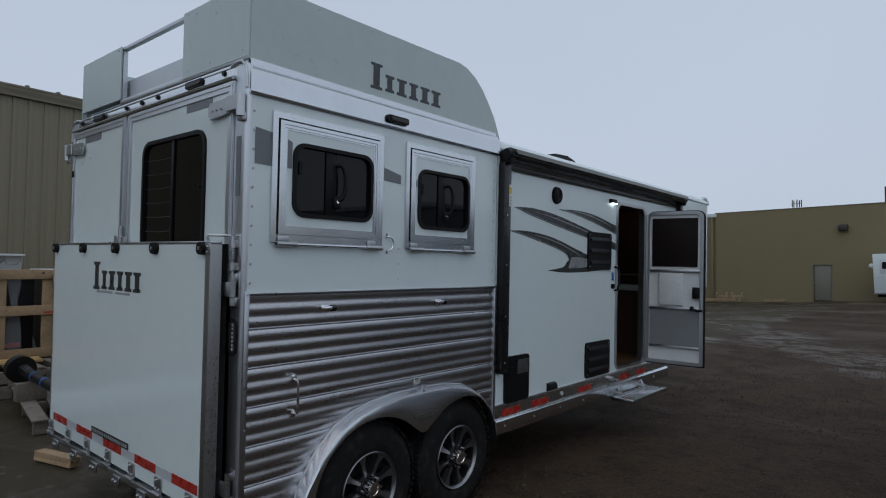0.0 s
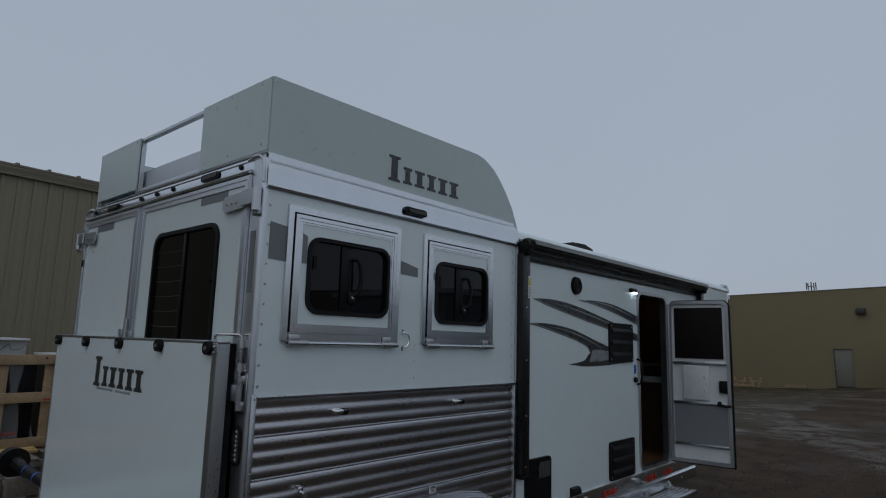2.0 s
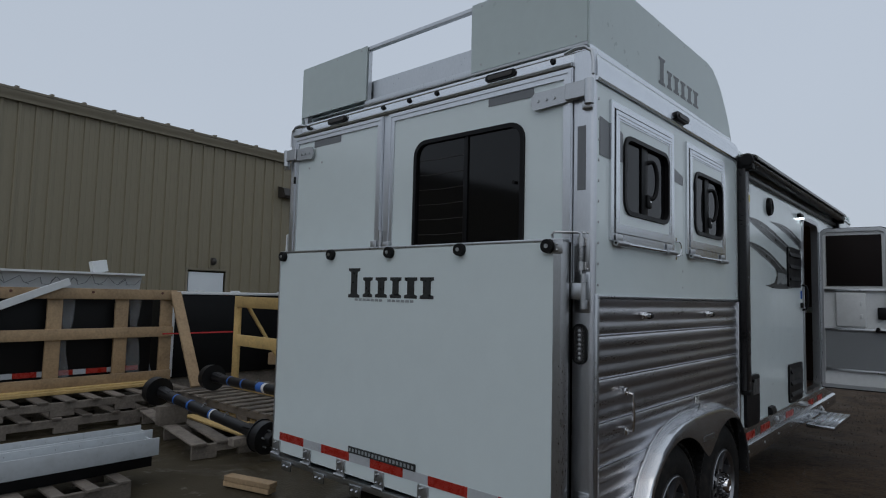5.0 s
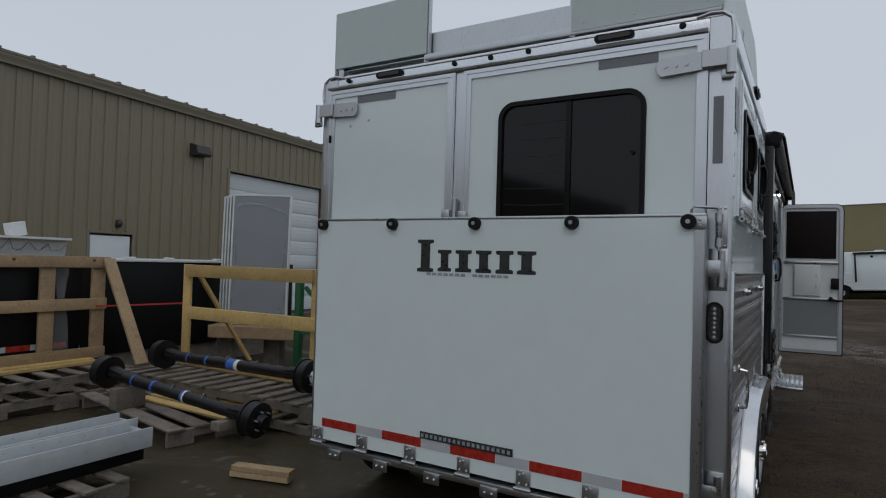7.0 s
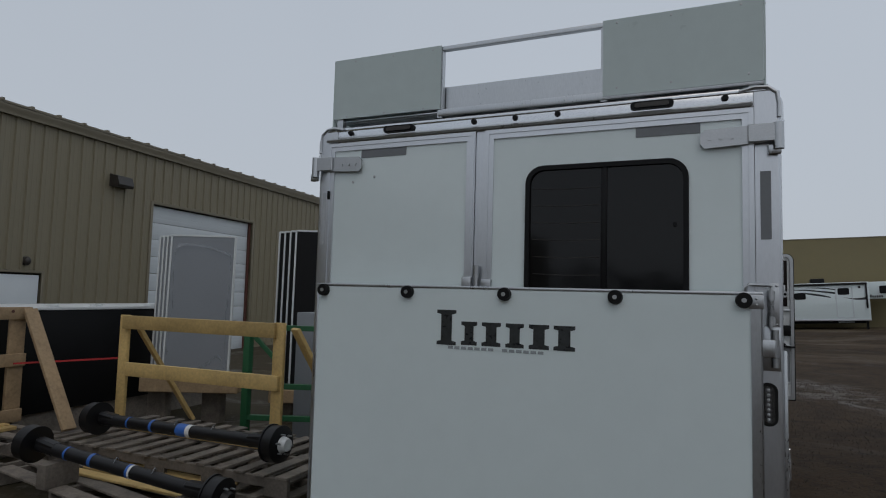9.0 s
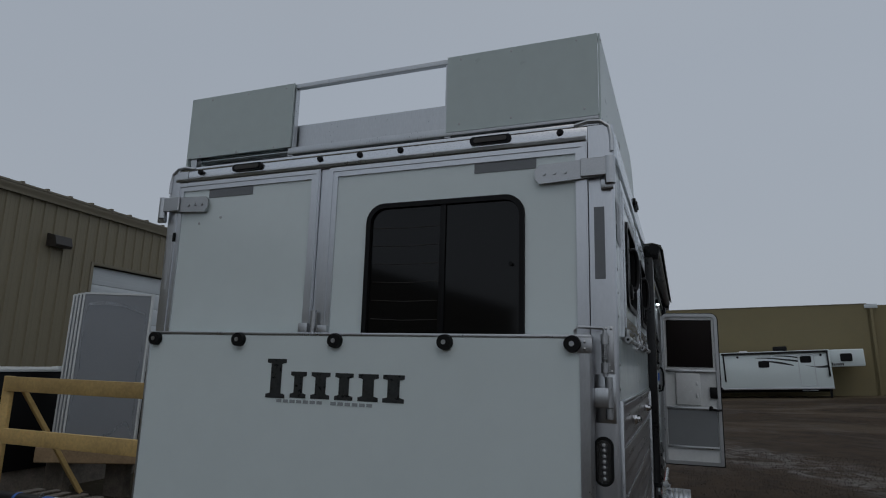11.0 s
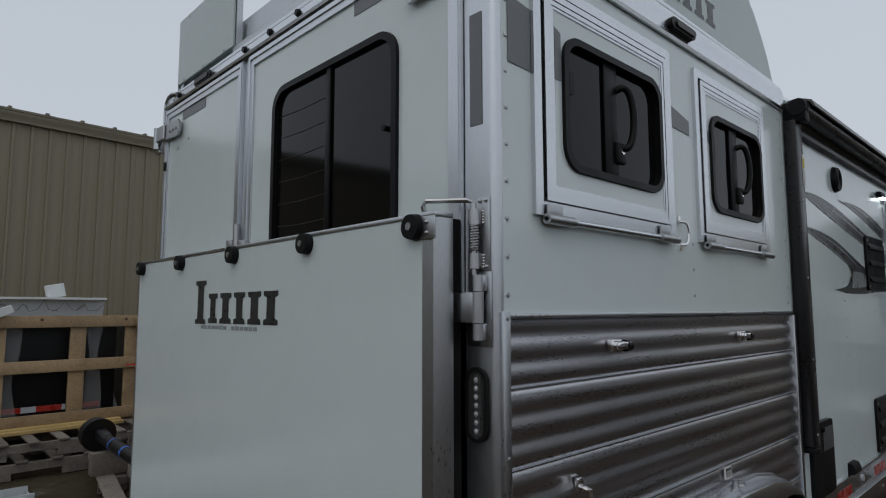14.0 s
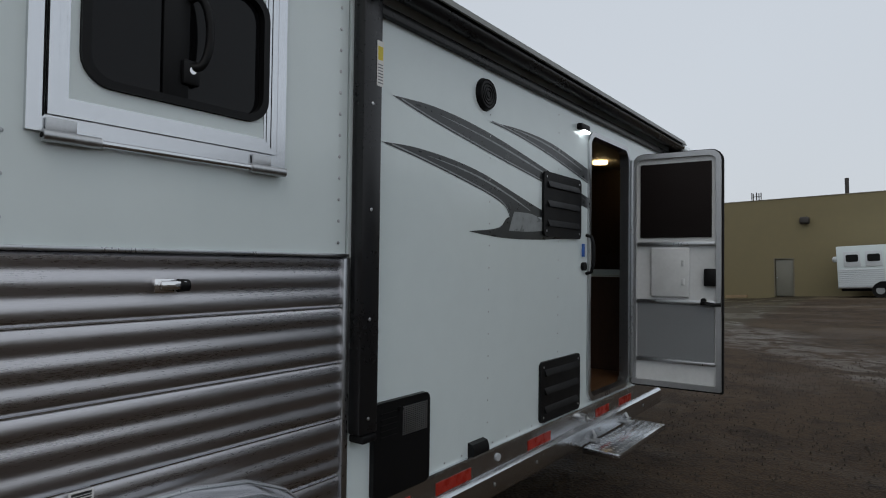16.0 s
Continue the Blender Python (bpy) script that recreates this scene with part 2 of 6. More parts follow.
def ground_material():
    m = bpy.data.materials.new("wet_gravel_yard")
    m.use_nodes = True
    n, l = m.node_tree.nodes, m.node_tree.links
    b = n["Principled BSDF"]
    pos = n.new("ShaderNodeNewGeometry")

    def noise_at(scale, detail=6, dist=0.0, rough=0.6):
        t = n.new("ShaderNodeTexNoise")
        t.inputs["Scale"].default_value, t.inputs["Detail"].default_value = scale, detail
        t.inputs["Distortion"].default_value, t.inputs["Roughness"].default_value = dist, rough
        l.new(pos.outputs["Position"], t.inputs["Vector"])
        return t.outputs[0]

    def rng(v, a, b_, c=0.0, d=1.0):
        t = n.new("ShaderNodeMapRange")
        t.interpolation_type = "SMOOTHSTEP"
        for k, x in (("From Min", a), ("From Max", b_), ("To Min", c), ("To Max", d)):
            t.inputs[k].default_value = x
        l.new(v, t.inputs["Value"])
        return t.outputs[0]

    def mixc(f, a, c):
        t = n.new("ShaderNodeMixRGB")
        if isinstance(f, float):
            t.inputs[0].default_value = f
        else:
            l.new(f, t.inputs[0])
        for k, v in ((1, a), (2, c)):
            if isinstance(v, tuple):
                t.inputs[k].default_value = (*v, 1)
            else:
                l.new(v, t.inputs[k])
        return t.outputs[0]

    def math2(op, a, c):
        t = n.new("ShaderNodeMath")
        t.operation = op
        for k, v in ((0, a), (1, c)):
            if isinstance(v, float):
                t.inputs[k].default_value = v
            else:
                l.new(v, t.inputs[k])
        return t.outputs[0]

    sepp = n.new("ShaderNodeSeparateXYZ")
    l.new(pos.outputs["Position"], sepp.inputs[0])
    gravel = n.new("ShaderNodeTexVoronoi")
    gravel.inputs["Scale"].default_value = 38
    l.new(pos.outputs["Position"], gravel.inputs["Vector"])
    stones = rng(gravel.outputs["Distance"], 0.0, 0.7)
    fleck = rng(noise_at(48, 3), 0.59, 0.68)
    dirt = mixc(noise_at(0.35, 7, 0.6), (0.040, 0.0250, 0.0140), (0.116, 0.074, 0.0410))
    dirt = mixc(math2("MULTIPLY", rng(noise_at(1.7, 8, 0.5, 0.7), 0.45, 0.62), 0.55), dirt, (0.015, 0.0098, 0.0062))
    dirt = mixc(math2("MULTIPLY", rng(noise_at(5.5, 10, 0.3, 0.75), 0.50, 0.62), 0.6), dirt, (0.088, 0.058, 0.034))
    dirt = mixc(math2("MULTIPLY", rng(noise_at(9.0, 10, 0.6, 0.75), 0.53, 0.64), 0.75), dirt, (0.014, 0.0098, 0.0066))
    dirt = mixc(math2("MULTIPLY", fleck, 0.6), dirt, (0.085, 0.066, 0.048))
    dirt = mixc(math2("MULTIPLY", stones, 0.45), dirt, (0.014, 0.012, 0.010))
    # pale packed stretches and thin old snow far out on the lot
    ruts = n.new("ShaderNodeTexNoise")
    ruts.inputs["Scale"].default_value, ruts.inputs["Detail"].default_value = 0.16, 8
    mp = n.new("ShaderNodeMapping")
    mp.inputs["Scale"].default_value, mp.inputs["Rotation"].default_value = (0.8, 2.6, 1), (0, 0, radians(-20))
    l.new(pos.outputs["Position"], mp.inputs[0])
    l.new(mp.outputs[0], ruts.inputs["Vector"])
    far = rng(sepp.outputs["Y"], 15.0, 22.0)
    pale = math2("MULTIPLY", rng(ruts.outputs[0], 0.50, 0.60), far)
    dirt = mixc(math2("MULTIPLY", pale, 0.5), dirt, (0.13, 0.10, 0.068))
    # a wet track that runs slantwise over the lot; its pale colour paints in reflected sky
    off = math2("ADD", math2("MULTIPLY", sepp.outputs["X"], 0.824), math2("MULTIPLY", sepp.outputs["Y"], 0.568))
    off = math2("ADD", math2("SUBTRACT", off, 8.07), math2("MULTIPLY", math2("SUBTRACT", noise_at(0.5, 4), 0.5), 3.2))
    track_sheen = math2("MULTIPLY", rng(math2("ABSOLUTE", off, 0.0), 1.5, 0.35), rng(noise_at(1.3, 9, 1.4, 0.7), 0.40, 0.58))
    dirt = mixc(math2("MULTIPLY", track_sheen, 0.62), dirt, (0.135, 0.120, 0.104))
    apron = rng(sepp.outputs["Y"], 32.5, 35.0)
    dirt = mixc(math2("MULTIPLY", apron, 0.75), dirt, (0.15, 0.120, 0.078))
    # smooth concrete slab of the loading yard
    slab = rng(math2("ADD", sepp.outputs["X"], math2("MULTIPLY", noise_at(0.6), 1.2)), -1.4, -0.9, 1.0, 0.0)
    conc = mixc(noise_at(0.9, 8, 0.4), (0.036, 0.029, 0.017), (0.072, 0.059, 0.038))
    conc = mixc(rng(noise_at(7, 6), 0.58, 0.72), conc, (0.115, 0.105, 0.085))
    l.new(mixc(slab, dirt, conc), b.inputs["Base Color"])
    wet = rng(noise_at(0.45, 5, 0.8), 0.50, 0.60)
    rough = math2("SUBTRACT", 0.85, math2("MULTIPLY", wet, math2("ADD", math2("MULTIPLY", slab, 0.40), 0.16)))
    l.new(math2("SUBTRACT", rough, math2("MULTIPLY", track_sheen, 0.25)), b.inputs["Roughness"])
    b.inputs["Specular IOR Level"].default_value = 0.15
    bn = n.new("ShaderNodeBump")
    bn.inputs["Strength"].default_value, bn.inputs["Distance"].default_value = 0.8, 0.02
    h = math2("ADD", math2("MULTIPLY", stones, -0.5), noise_at(6, 8))
    keep = math2("SUBTRACT", 1.0, math2("MULTIPLY", slab, 0.85))
    l.new(math2("MULTIPLY", h, keep), bn.inputs["Height"])
    l.new(bn.outputs[0], b.inputs["Normal"])
    return m


# ---- mesh helpers ----
def box(bm, x0, x1, y0, y1, z0, z1, b=0.0, seg=2):
    m = Matrix.Translation(((x0 + x1) / 2, (y0 + y1) / 2, (z0 + z1) / 2)) @ Matrix.Diagonal((abs(x1 - x0), abs(y1 - y0), abs(z1 - z0), 1))
    v = bmesh.ops.create_cube(bm, size=1, matrix=m)["verts"]
    if b:
        bmesh.ops.bevel(bm, geom=list({e for q in v for e in q.link_edges}), offset=b, segments=seg, affect="EDGES", profile=0.5)


def obox(bm, m, sx, sy, sz, b=0.0, seg=1):
    """A box of that size round the middle of pose m."""
    v = bmesh.ops.create_cube(bm, size=1, matrix=m @ Matrix.Diagonal((sx, sy, sz, 1)))["verts"]
    if b:
        bmesh.ops.bevel(bm, geom=list({e for q in v for e in q.link_edges}), offset=b, segments=seg, affect="EDGES", profile=0.5)


def beam(bm, p, q, w, h, b=0.004):
    """A board from p to q, w across and h high."""
    p, q = Vector(p), Vector(q)
    d = q - p
    x = d.normalized()
    up = Vector((0, 0, 1)) if abs(x.z) < 0.95 else Vector((0, 1, 0))
    y = up.cross(x).normalized()
    z = x.cross(y)
    m = Matrix.Translation((p + q) / 2) @ Matrix((x, y, z)).transposed().to_4x4()
    obox(bm, m, d.length, w, h, b)


def cyl(bm, p, q, r, r2=None, seg=20, bevel=0.0):
    p, q = Vector(p), Vector(q)
    d = q - p
    m = Matrix.Translation((p + q) / 2) @ d.to_track_quat("Z", "Y").to_matrix().to_4x4()
    bmesh.ops.create_cone(bm, cap_ends=True, segments=seg, radius1=r, radius2=r if r2 is None else r2, depth=d.length, matrix=m)


def ball(bm, c, r, seg=10, flat=(1, 1, 1)):
    bmesh.ops.create_uvsphere(bm, u_segments=seg, v_segments=max(4, seg // 2), radius=r, matrix=Matrix.Translation(c) @ Matrix.Diagonal((*flat, 1)))


def tube(bm, pts, r, seg=8):
    pts = [Vector(p) for p in pts]
    rings, side = [], None
    for i, p in enumerate(pts):
        d = (pts[min(i + 1, len(pts) - 1)] - pts[max(i - 1, 0)]).normalized()
        if side is None:
            side = d.orthogonal().normalized()
        side = (side - d * side.dot(d)).normalized()
        up = d.cross(side)
        rings.append([bm.verts.new(p + r * (math.cos(a) * side + math.sin(a) * up)) for a in (2 * math.pi * k / seg for k in range(seg))])
    for a, c in zip(rings, rings[1:]):
        for k in range(seg):
            bm.faces.new((a[k], a[(k + 1) % seg], c[(k + 1) % seg], c[k]))
    bm.faces.new(rings[0][::-1])
    bm.faces.new(rings[-1])


def put3(axis, a, u, v):
    return {"x": (a, u, v), "y": (u, a, v), "z": (u, v, a)}[axis]


def prism(bm, pts, axis, a0, a1):
    """The outline pts, in the two other axes, drawn out along axis."""
    lo = [bm.verts.new(put3(axis, a0, u, v)) for u, v in pts]
    hi = [bm.verts.new(put3(axis, a1, u, v)) for u, v in pts]
    n = len(pts)
    bm.faces.new(lo)
    bm.faces.new(hi[::-1])
    for k in range(n):
        bm.faces.new((lo[k], hi[k], hi[(k + 1) % n], lo[(k + 1) % n]))


def ring(bm, outer, inner, axis, a0, a1):
    """A frame between two outlines of as many points."""
    n = len(outer)
    L = [[bm.verts.new(put3(axis, a, u, v)) for u, v in o] for a in (a0, a1) for o in (outer, inner)]
    for k in range(n):
        j = (k + 1) % n
        bm.faces.new((L[0][k], L[0][j], L[1][j], L[1][k]))
        bm.faces.new((L[2][k], L[3][k], L[3][j], L[2][j]))
        bm.faces.new((L[0][k], L[2][k], L[2][j], L[0][j]))
        bm.faces.new((L[1][k], L[1][j], L[3][j], L[3][k]))


def rrect(u0, u1, v0, v1, r, n=6):
    out = []
    for cu, cv, a0 in ((u1 - r, v1 - r, 0), (u0 + r, v1 - r, 90), (u0 + r, v0 + r, 180), (u1 - r, v0 + r, 270)):
        for k in range(n + 1):
            a = radians(a0 + 90 * k / n)
            out.append((cu + r * math.cos(a), cv + r * math.sin(a)))
    return out


def holed(bm, axis, a0, a1, u0, u1, v0, v1, holes):
    """A slab with rectangular openings through it."""
    us = sorted({u0, u1, *(h[0] for h in holes), *(h[1] for h in holes)})
    vs = sorted({v0, v1, *(h[2] for h in holes), *(h[3] for h in holes)})
    grid, solid = {}, lambda i, j: 0 <= i < len(us) - 1 and 0 <= j < len(vs) - 1 and not any(
        h[0] <= us[i] and us[i + 1] <= h[1] and h[2] <= vs[j] and vs[j + 1] <= h[3] for h in holes)

    def vert(k, i, j):
        if (k, i, j) not in grid:
            grid[k, i, j] = bm.verts.new(put3(axis, (a0, a1)[k], us[i], vs[j]))
        return grid[k, i, j]

    for i in range(len(us) - 1):
        for j in range(len(vs) - 1):
            if not solid(i, j):
                continue
            for k in (0, 1):
                bm.faces.new([vert(k, *c) for c in ((i, j), (i + 1, j), (i + 1, j + 1), (i, j + 1))])
            for (di, dj), c, d in (((-1, 0), (i, j), (i, j + 1)), ((1, 0), (i + 1, j), (i + 1, j + 1)), ((0, -1), (i, j), (i + 1, j)), ((0, 1), (i, j + 1), (i + 1, j + 1))):
                if not solid(i + di, j + dj):
                    bm.faces.new((vert(0, *c), vert(0, *d), vert(1, *d), vert(1, *c)))


def mesh_of(name, bm, material, angle=32):
    bmesh.ops.recalc_face_normals(bm, faces=bm.faces)
    me = bpy.data.meshes.new(name)
    bm.to_mesh(me)
    bm.free()
    me.materials.append(material)
    me.polygons.foreach_set("use_smooth", [True] * len(me.polygons))
    me.set_sharp_from_angle(angle=radians(angle))
    return me


def under(ob, parent):
    ob.parent = parent
    chain = Matrix.Identity(4)
    p = parent
    while p is not None:
        chain = p.matrix_basis @ chain if p.parent is None else p.matrix_parent_inverse @ p.matrix_basis @ chain
        p = p.parent
    ob.matrix_parent_inverse = chain.inverted()
    return ob


def part(name, bm, material, parent, label="", kind=""):
    ob = new(name, mesh_of(name, bm, material))
    under(ob, parent)
    return tagged(ob, label=label, kind=kind)


def thing(name, base, label, category, group=""):
    ob = new(name)
    ob.empty_display_size = 0.1
    ob.matrix_basis = Matrix.Translation(base)
    return tagged(ob, label, category, group)


def solo(name, bm, material, label, category, group="", kind=""):
    return tagged(new(name, mesh_of(name, bm, material)), label, category, group, kind)


def made(fn, *a, **k):
    bm = bmesh.new()
    fn(bm, *a, **k)
    return bm


# ---- ground ----
def rise(x, y):
    """The far end of the lot climbs a little towards the east."""
    k = min(1.0, max(0.0, (y - 16) / 16))
    return 0.055 * (min(16.0, max(-12.0, x)) + 3) * k * k * (3 - 2 * k)


def smooth(a, b, v):
    k = min(1.0, max(0.0, (v - a) / (b - a)))
    return k * k * (3 - 2 * k)


DIP = 0.089


def dip(x, y):
    """The concrete of the loading yard lies a hand's width lower than the lot."""
    return -DIP * max(smooth(-3.6, -4.3, x) * smooth(-0.8, -0.1, y), smooth(-4.8, -5.5, x))


def build_ground():
    bm = bmesh.new()
    steps = [-1500, -400, -150, -80, -50, -30, -22] + [-16 + 0.5 * k for k in range(57)] + [14, 16, 18, 20, 22, 24, 26, 28, 30, 32, 34, 36, 40, 60, 100, 200, 500, 1500]
    rows = []
    for y in steps:
        row = []
        for x in steps:
            near = max(0.0, 1 - max(abs(x), abs(y)) / 16)
            z = (noise.noise((x * 0.5, y * 0.5, 3.1)) * 0.010 + noise.noise((x * 1.7, y * 1.7, 0.4)) * 0.006) * near - 0.012 * near + rise(x, y) + dip(x, y)
            row.append(bm.verts.new((x, y, z)))
        rows.append(row)
    for r, s in zip(rows, rows[1:]):
        for k in range(len(r) - 1):
            bm.faces.new((r[k], r[k + 1], s[k + 1], s[k]))
    ob = new("ground", mesh_of("ground", bm, ground_material()))
    tagged(ob, "dark wet gravel and mud yard with smooth stained concrete", "ground", kind="structure")


build_ground()

# ---- metal-sided shop on the yard's west side ----
SHOP = pose(-13.0, 4.5, 0, 0, 0, math.degrees(math.atan(0.085)))


def build_shop():
    """Built along its own y axis with the outer face at x = 0, then turned into place."""
    shop = new("metal_building")
    shop.matrix_basis = SHOP
    tagged(shop, "long tan metal-sided workshop with ribbed siding and eave trim", "building")
    # The unseen southern run is added to darken pane reflections and low light.
    EH, Y0, Y1 = 5.11, -40.0, 30.0
    holes = [(3.70, 7.86, -0.1, 3.88), (-0.21, 0.82, -0.1, 1.98)]

    def local(name, bm, material, label="", parent=shop):
        ob = new(name, mesh_of(name, bm, material))
        ob.parent = parent
        return tagged(ob, label)

    bm = bmesh.new()
    holed(bm, "x", -0.25, 0.0, Y0, Y1, -0.7, EH, [(a, b_, -0.7, d) for a, b_, c, d in holes])
    box(bm, -18, -17.8, Y0, Y1, -0.1, EH)
    box(bm, -17.8, -0.25, Y0, Y0 + 0.2, -0.1, EH)
    box(bm, -17.8, -0.25, Y1 - 0.2, Y1, -0.1, EH)
    local("wall", bm, SIDING)
    # standing ribs of the siding, one each foot
    bm = bmesh.new()
    y = Y0 + 0.1
    while y < Y1 - 0.1:
        zs = [(0.0, EH)]
        for h in holes:
            if h[0] - 0.06 < y < h[1] + 0.06:
                zs = [(h[3] + 0.06, EH)]
        for z0, z1 in zs:
            prism(bm, [(0.001, y - 0.034), (0.036, y - 0.020), (0.036, y + 0.020), (0.001, y + 0.034)], "z", z0, z1)
            for o in (-0.1, 0.1):
                prism(bm, [(0.001, y + o - 0.018), (0.005, y + o - 0.010), (0.005, y + o + 0.010), (0.001, y + o + 0.018)], "z", z0, z1)
        y += 0.305
    local("siding_rib", bm, SIDING)["kind"] = "stuff"
    bm = bmesh.new()
    prism(bm, [(-0.3, EH - 0.02), (0.10, EH - 0.02), (0.10, EH + 0.05), (0.13, EH + 0.10), (0.13, EH + 0.17), (-0.3, EH + 0.17)], "y", Y0 - 0.1, Y1 + 0.1)
    local("eave_trim", bm, EAVE)
    bm = bmesh.new()
    prism(bm, [(0.14, EH + 0.175), (-9, EH + 1.1), (-18.1, EH + 0.175), (-18.1, EH + 0.22), (-9, EH + 1.15), (0.14, EH + 0.22)], "y", Y0 - 0.1, Y1 + 0.1)
    y = Y0
    while y < Y1:
        box(bm, 0.02, 0.15, y - 0.03, y + 0.03, EH + 0.2, EH + 0.255)
        y += 0.61
    local("roof", bm, EAVE)
    od = new("overhead_door")
    od.parent = shop
    tagged(od, "white ribbed roll-up shop door")
    for k in range(9):
        bm = bmesh.new()
        z = -0.09 + k * 0.44
        box(bm, -0.16, -0.11, 3.72, 7.84, z, z + 0.432, 0.008)
        for q in (0.11, 0.22, 0.33):
            box(bm, -0.112, -0.106, 3.73, 7.83, z + q - 0.01, z + q + 0.01)
        local("panel", bm, WHITEDOOR, parent=od)
    bm = bmesh.new()
    for y0, y1 in ((3.62, 3.70), (7.86, 7.94)):
        box(bm, -0.12, 0.03, y0, y1, -0.1, 3.96, 0.006)
    box(bm, -0.12, 0.03, 3.70, 7.86, 3.88, 3.96, 0.006)
    local("door_frame", bm, EAVE)
    bm = bmesh.new()
    box(bm, -0.1, -0.06, 7.76, 7.859, -0.1, 3.87)
    local("door_track", bm, RAIL)
    bm = bmesh.new()
    box(bm, -0.06, -0.015, -0.17, 0.78, -0.08, 1.94, 0.006)
    d = local("personnel_door", bm, WHITEDOOR, "plain white steel door")
    bm = bmesh.new()
    cyl(bm, (-0.015, 0.71, 0.92), (0.05, 0.71, 0.92), 0.025)
    local("knob", bm, STEEL, parent=d)
    bm = bmesh.new()
    for y0, y1 in ((-0.26, -0.21), (0.82, 0.87)):
        box(bm, -0.07, 0.02, y0, y1, -0.1, 2.03, 0.005)
    box(bm, -0.07, 0.02, -0.21, 0.82, 1.98, 2.03, 0.005)
    local("door_frame", bm, EAVE)
    bm = bmesh.new()
    box(bm, 0.0, 0.05, 0.365, 0.495, 2.13, 2.31, 0.02)
    ball(bm, (0.08, 0.43, 2.22), 0.085, 14, (0.9, 0.8, 1.1))
    local("wall_light", bm, BRONZE, "small bronze wall light over the door")
    bm = bmesh.new()
    prism(bm, [(0.0, 4.11), (0.27, 4.09), (0.30, 4.15), (0.24, 4.35), (0.0, 4.41)], "y", 2.34, 2.78)
    local("flood_light", bm, BRONZE, "bronze wall pack flood light")


build_shop()

# ---- stucco building behind the lot ----
def build_back_building():
    b = new("stucco_building")
    b.matrix_basis = pose(-3.35, 38.09, 0, 0, -1.3, -5.7)
    tagged(b, "long low olive stucco warehouse with a flat roof", "building")

    def local(name, bm, material, label="", parent=b):
        ob = new(name, mesh_of(name, bm, material))
        ob.parent = parent
        return tagged(ob, label)

    bm = bmesh.new()
    H = 5.28
    holed(bm, "y", 0.0, 0.3, -5.8, 13.3, -1.0, H, [(-0.35, 0.53, -1.0, 2.02)])
    local("wall", bm, STUCCO)
    bm = bmesh.new()
    holed(bm, "y", 0.14, 0.44, -40, -5.8, -1.5, H - 0.05, [])
    local("wall", bm, STUCCO)
    bm = bmesh.new()
    holed(bm, "y", 0.14, 0.44, 13.3, 60, -1.5, H - 0.05, [])
    local("wall", bm, STUCCO)
    bm = bmesh.new()
    box(bm, -40, 60, 25, 25.3, -1.5, H)
    local("wall", bm, STUCCO)
    bm = bmesh.new()
    box(bm, -40, 60, 0.5, 24.9, H - 0.5, H - 0.4)
    local("roof", bm, EAVE)
    bm = bmesh.new()
    box(bm, -5.82, 13.32, -0.03, 0.33, H + 0.004, H + 0.05, 0.01)
    local("coping", bm, EAVE)
    bm = bmesh.new()
    box(bm, -0.33, 0.51, 0.05, 0.1, 0.02, 1.99, 0.005)
    d = local("steel_door", bm, TAN_DOOR, "grey-olive steel door")
    local("knob", made(cyl, (-0.26, 0.05, 1.0), (-0.26, -0.02, 1.0), 0.03), STEEL, parent=d)
    bm = bmesh.new()
    for x0, x1 in ((-0.41, -0.35), (0.53, 0.59)):
        box(bm, x0, x1, -0.02, 0.1, 0, 2.08)
    box(bm, -0.35, 0.53, -0.02, 0.1, 2.02, 2.08)
    local("door_frame", bm, EAVE)
    bm = bmesh.new()
    for x in (-6.0, 13.5):
        bm = bmesh.new()
        box(bm, x - 0.3, x + 0.3, -0.1, -0.032, H - 0.22, H + 0.003, 0.01)
        local("scupper", bm, WHITEDOOR, "white rain scupper box")
        bm = bmesh.new()
        box(bm, x - 0.06, x + 0.06, -0.09, -0.005, -0.6, H - 0.221, 0.01)
        local("downspout", bm, STUCCO)
    bm = bmesh.new()
    box(bm, 0.93, 1.39, -0.3, 0.0, 3.86, 4.24, 0.09, 3)
    local("flood_light", bm, BRONZE, "bronze wall pack flood light")
    bm = bmesh.new()
    cyl(bm, (2.78, 2, H - 0.45), (2.78, 2, H + 1.1), 0.1)
    local("vent_pipe", bm, BRONZE, "black roof vent pipe")
    bm = bmesh.new()
    ax_, ay_ = -2.0, 3.0
    cyl(bm, (ax_, ay_, H - 0.45), (ax_, ay_, H + 0.75), 0.03, seg=8)
    for k in range(5):
        a = k * 1.2566
        x, y = ax_ + 0.26 * math.cos(a), ay_ + 0.26 * math.sin(a)
        box(bm, x - 0.025, x + 0.025, y - 0.02, y + 0.02, H + 0.38, H + 0.82)
        beam(bm, (ax_, ay_, H + 0.6), (x, y, H + 0.6), 0.02, 0.02, 0)
    local("roof_antenna", bm, BRONZE, "cluster of small roof antennas on a mast")


build_back_building()


# ---- the horse trailer ----
XL = -2.40  # its far side; the near side is x = 0, the rear is y = 0
trailer = thing("horse_trailer", (-1.2, 2.8, 0), "white aluminium bumper-ramp horse trailer with living quarters", "trailer")


def rivets(bm, pts, axis, r=0.006):
    flat = {"x": (0.5, 1, 1), "y": (1, 0.5, 1), "z": (1, 1, 0.5)}[axis]
    for p in pts:
        ball(bm, p, r, 6, flat)


WIN = [(0.222, 0.793, 1.955, 2.352), (1.188, 1.722, 1.945, 2.338)]
DOORWAY = (4.20, 4.87, 0.70, 2.36)

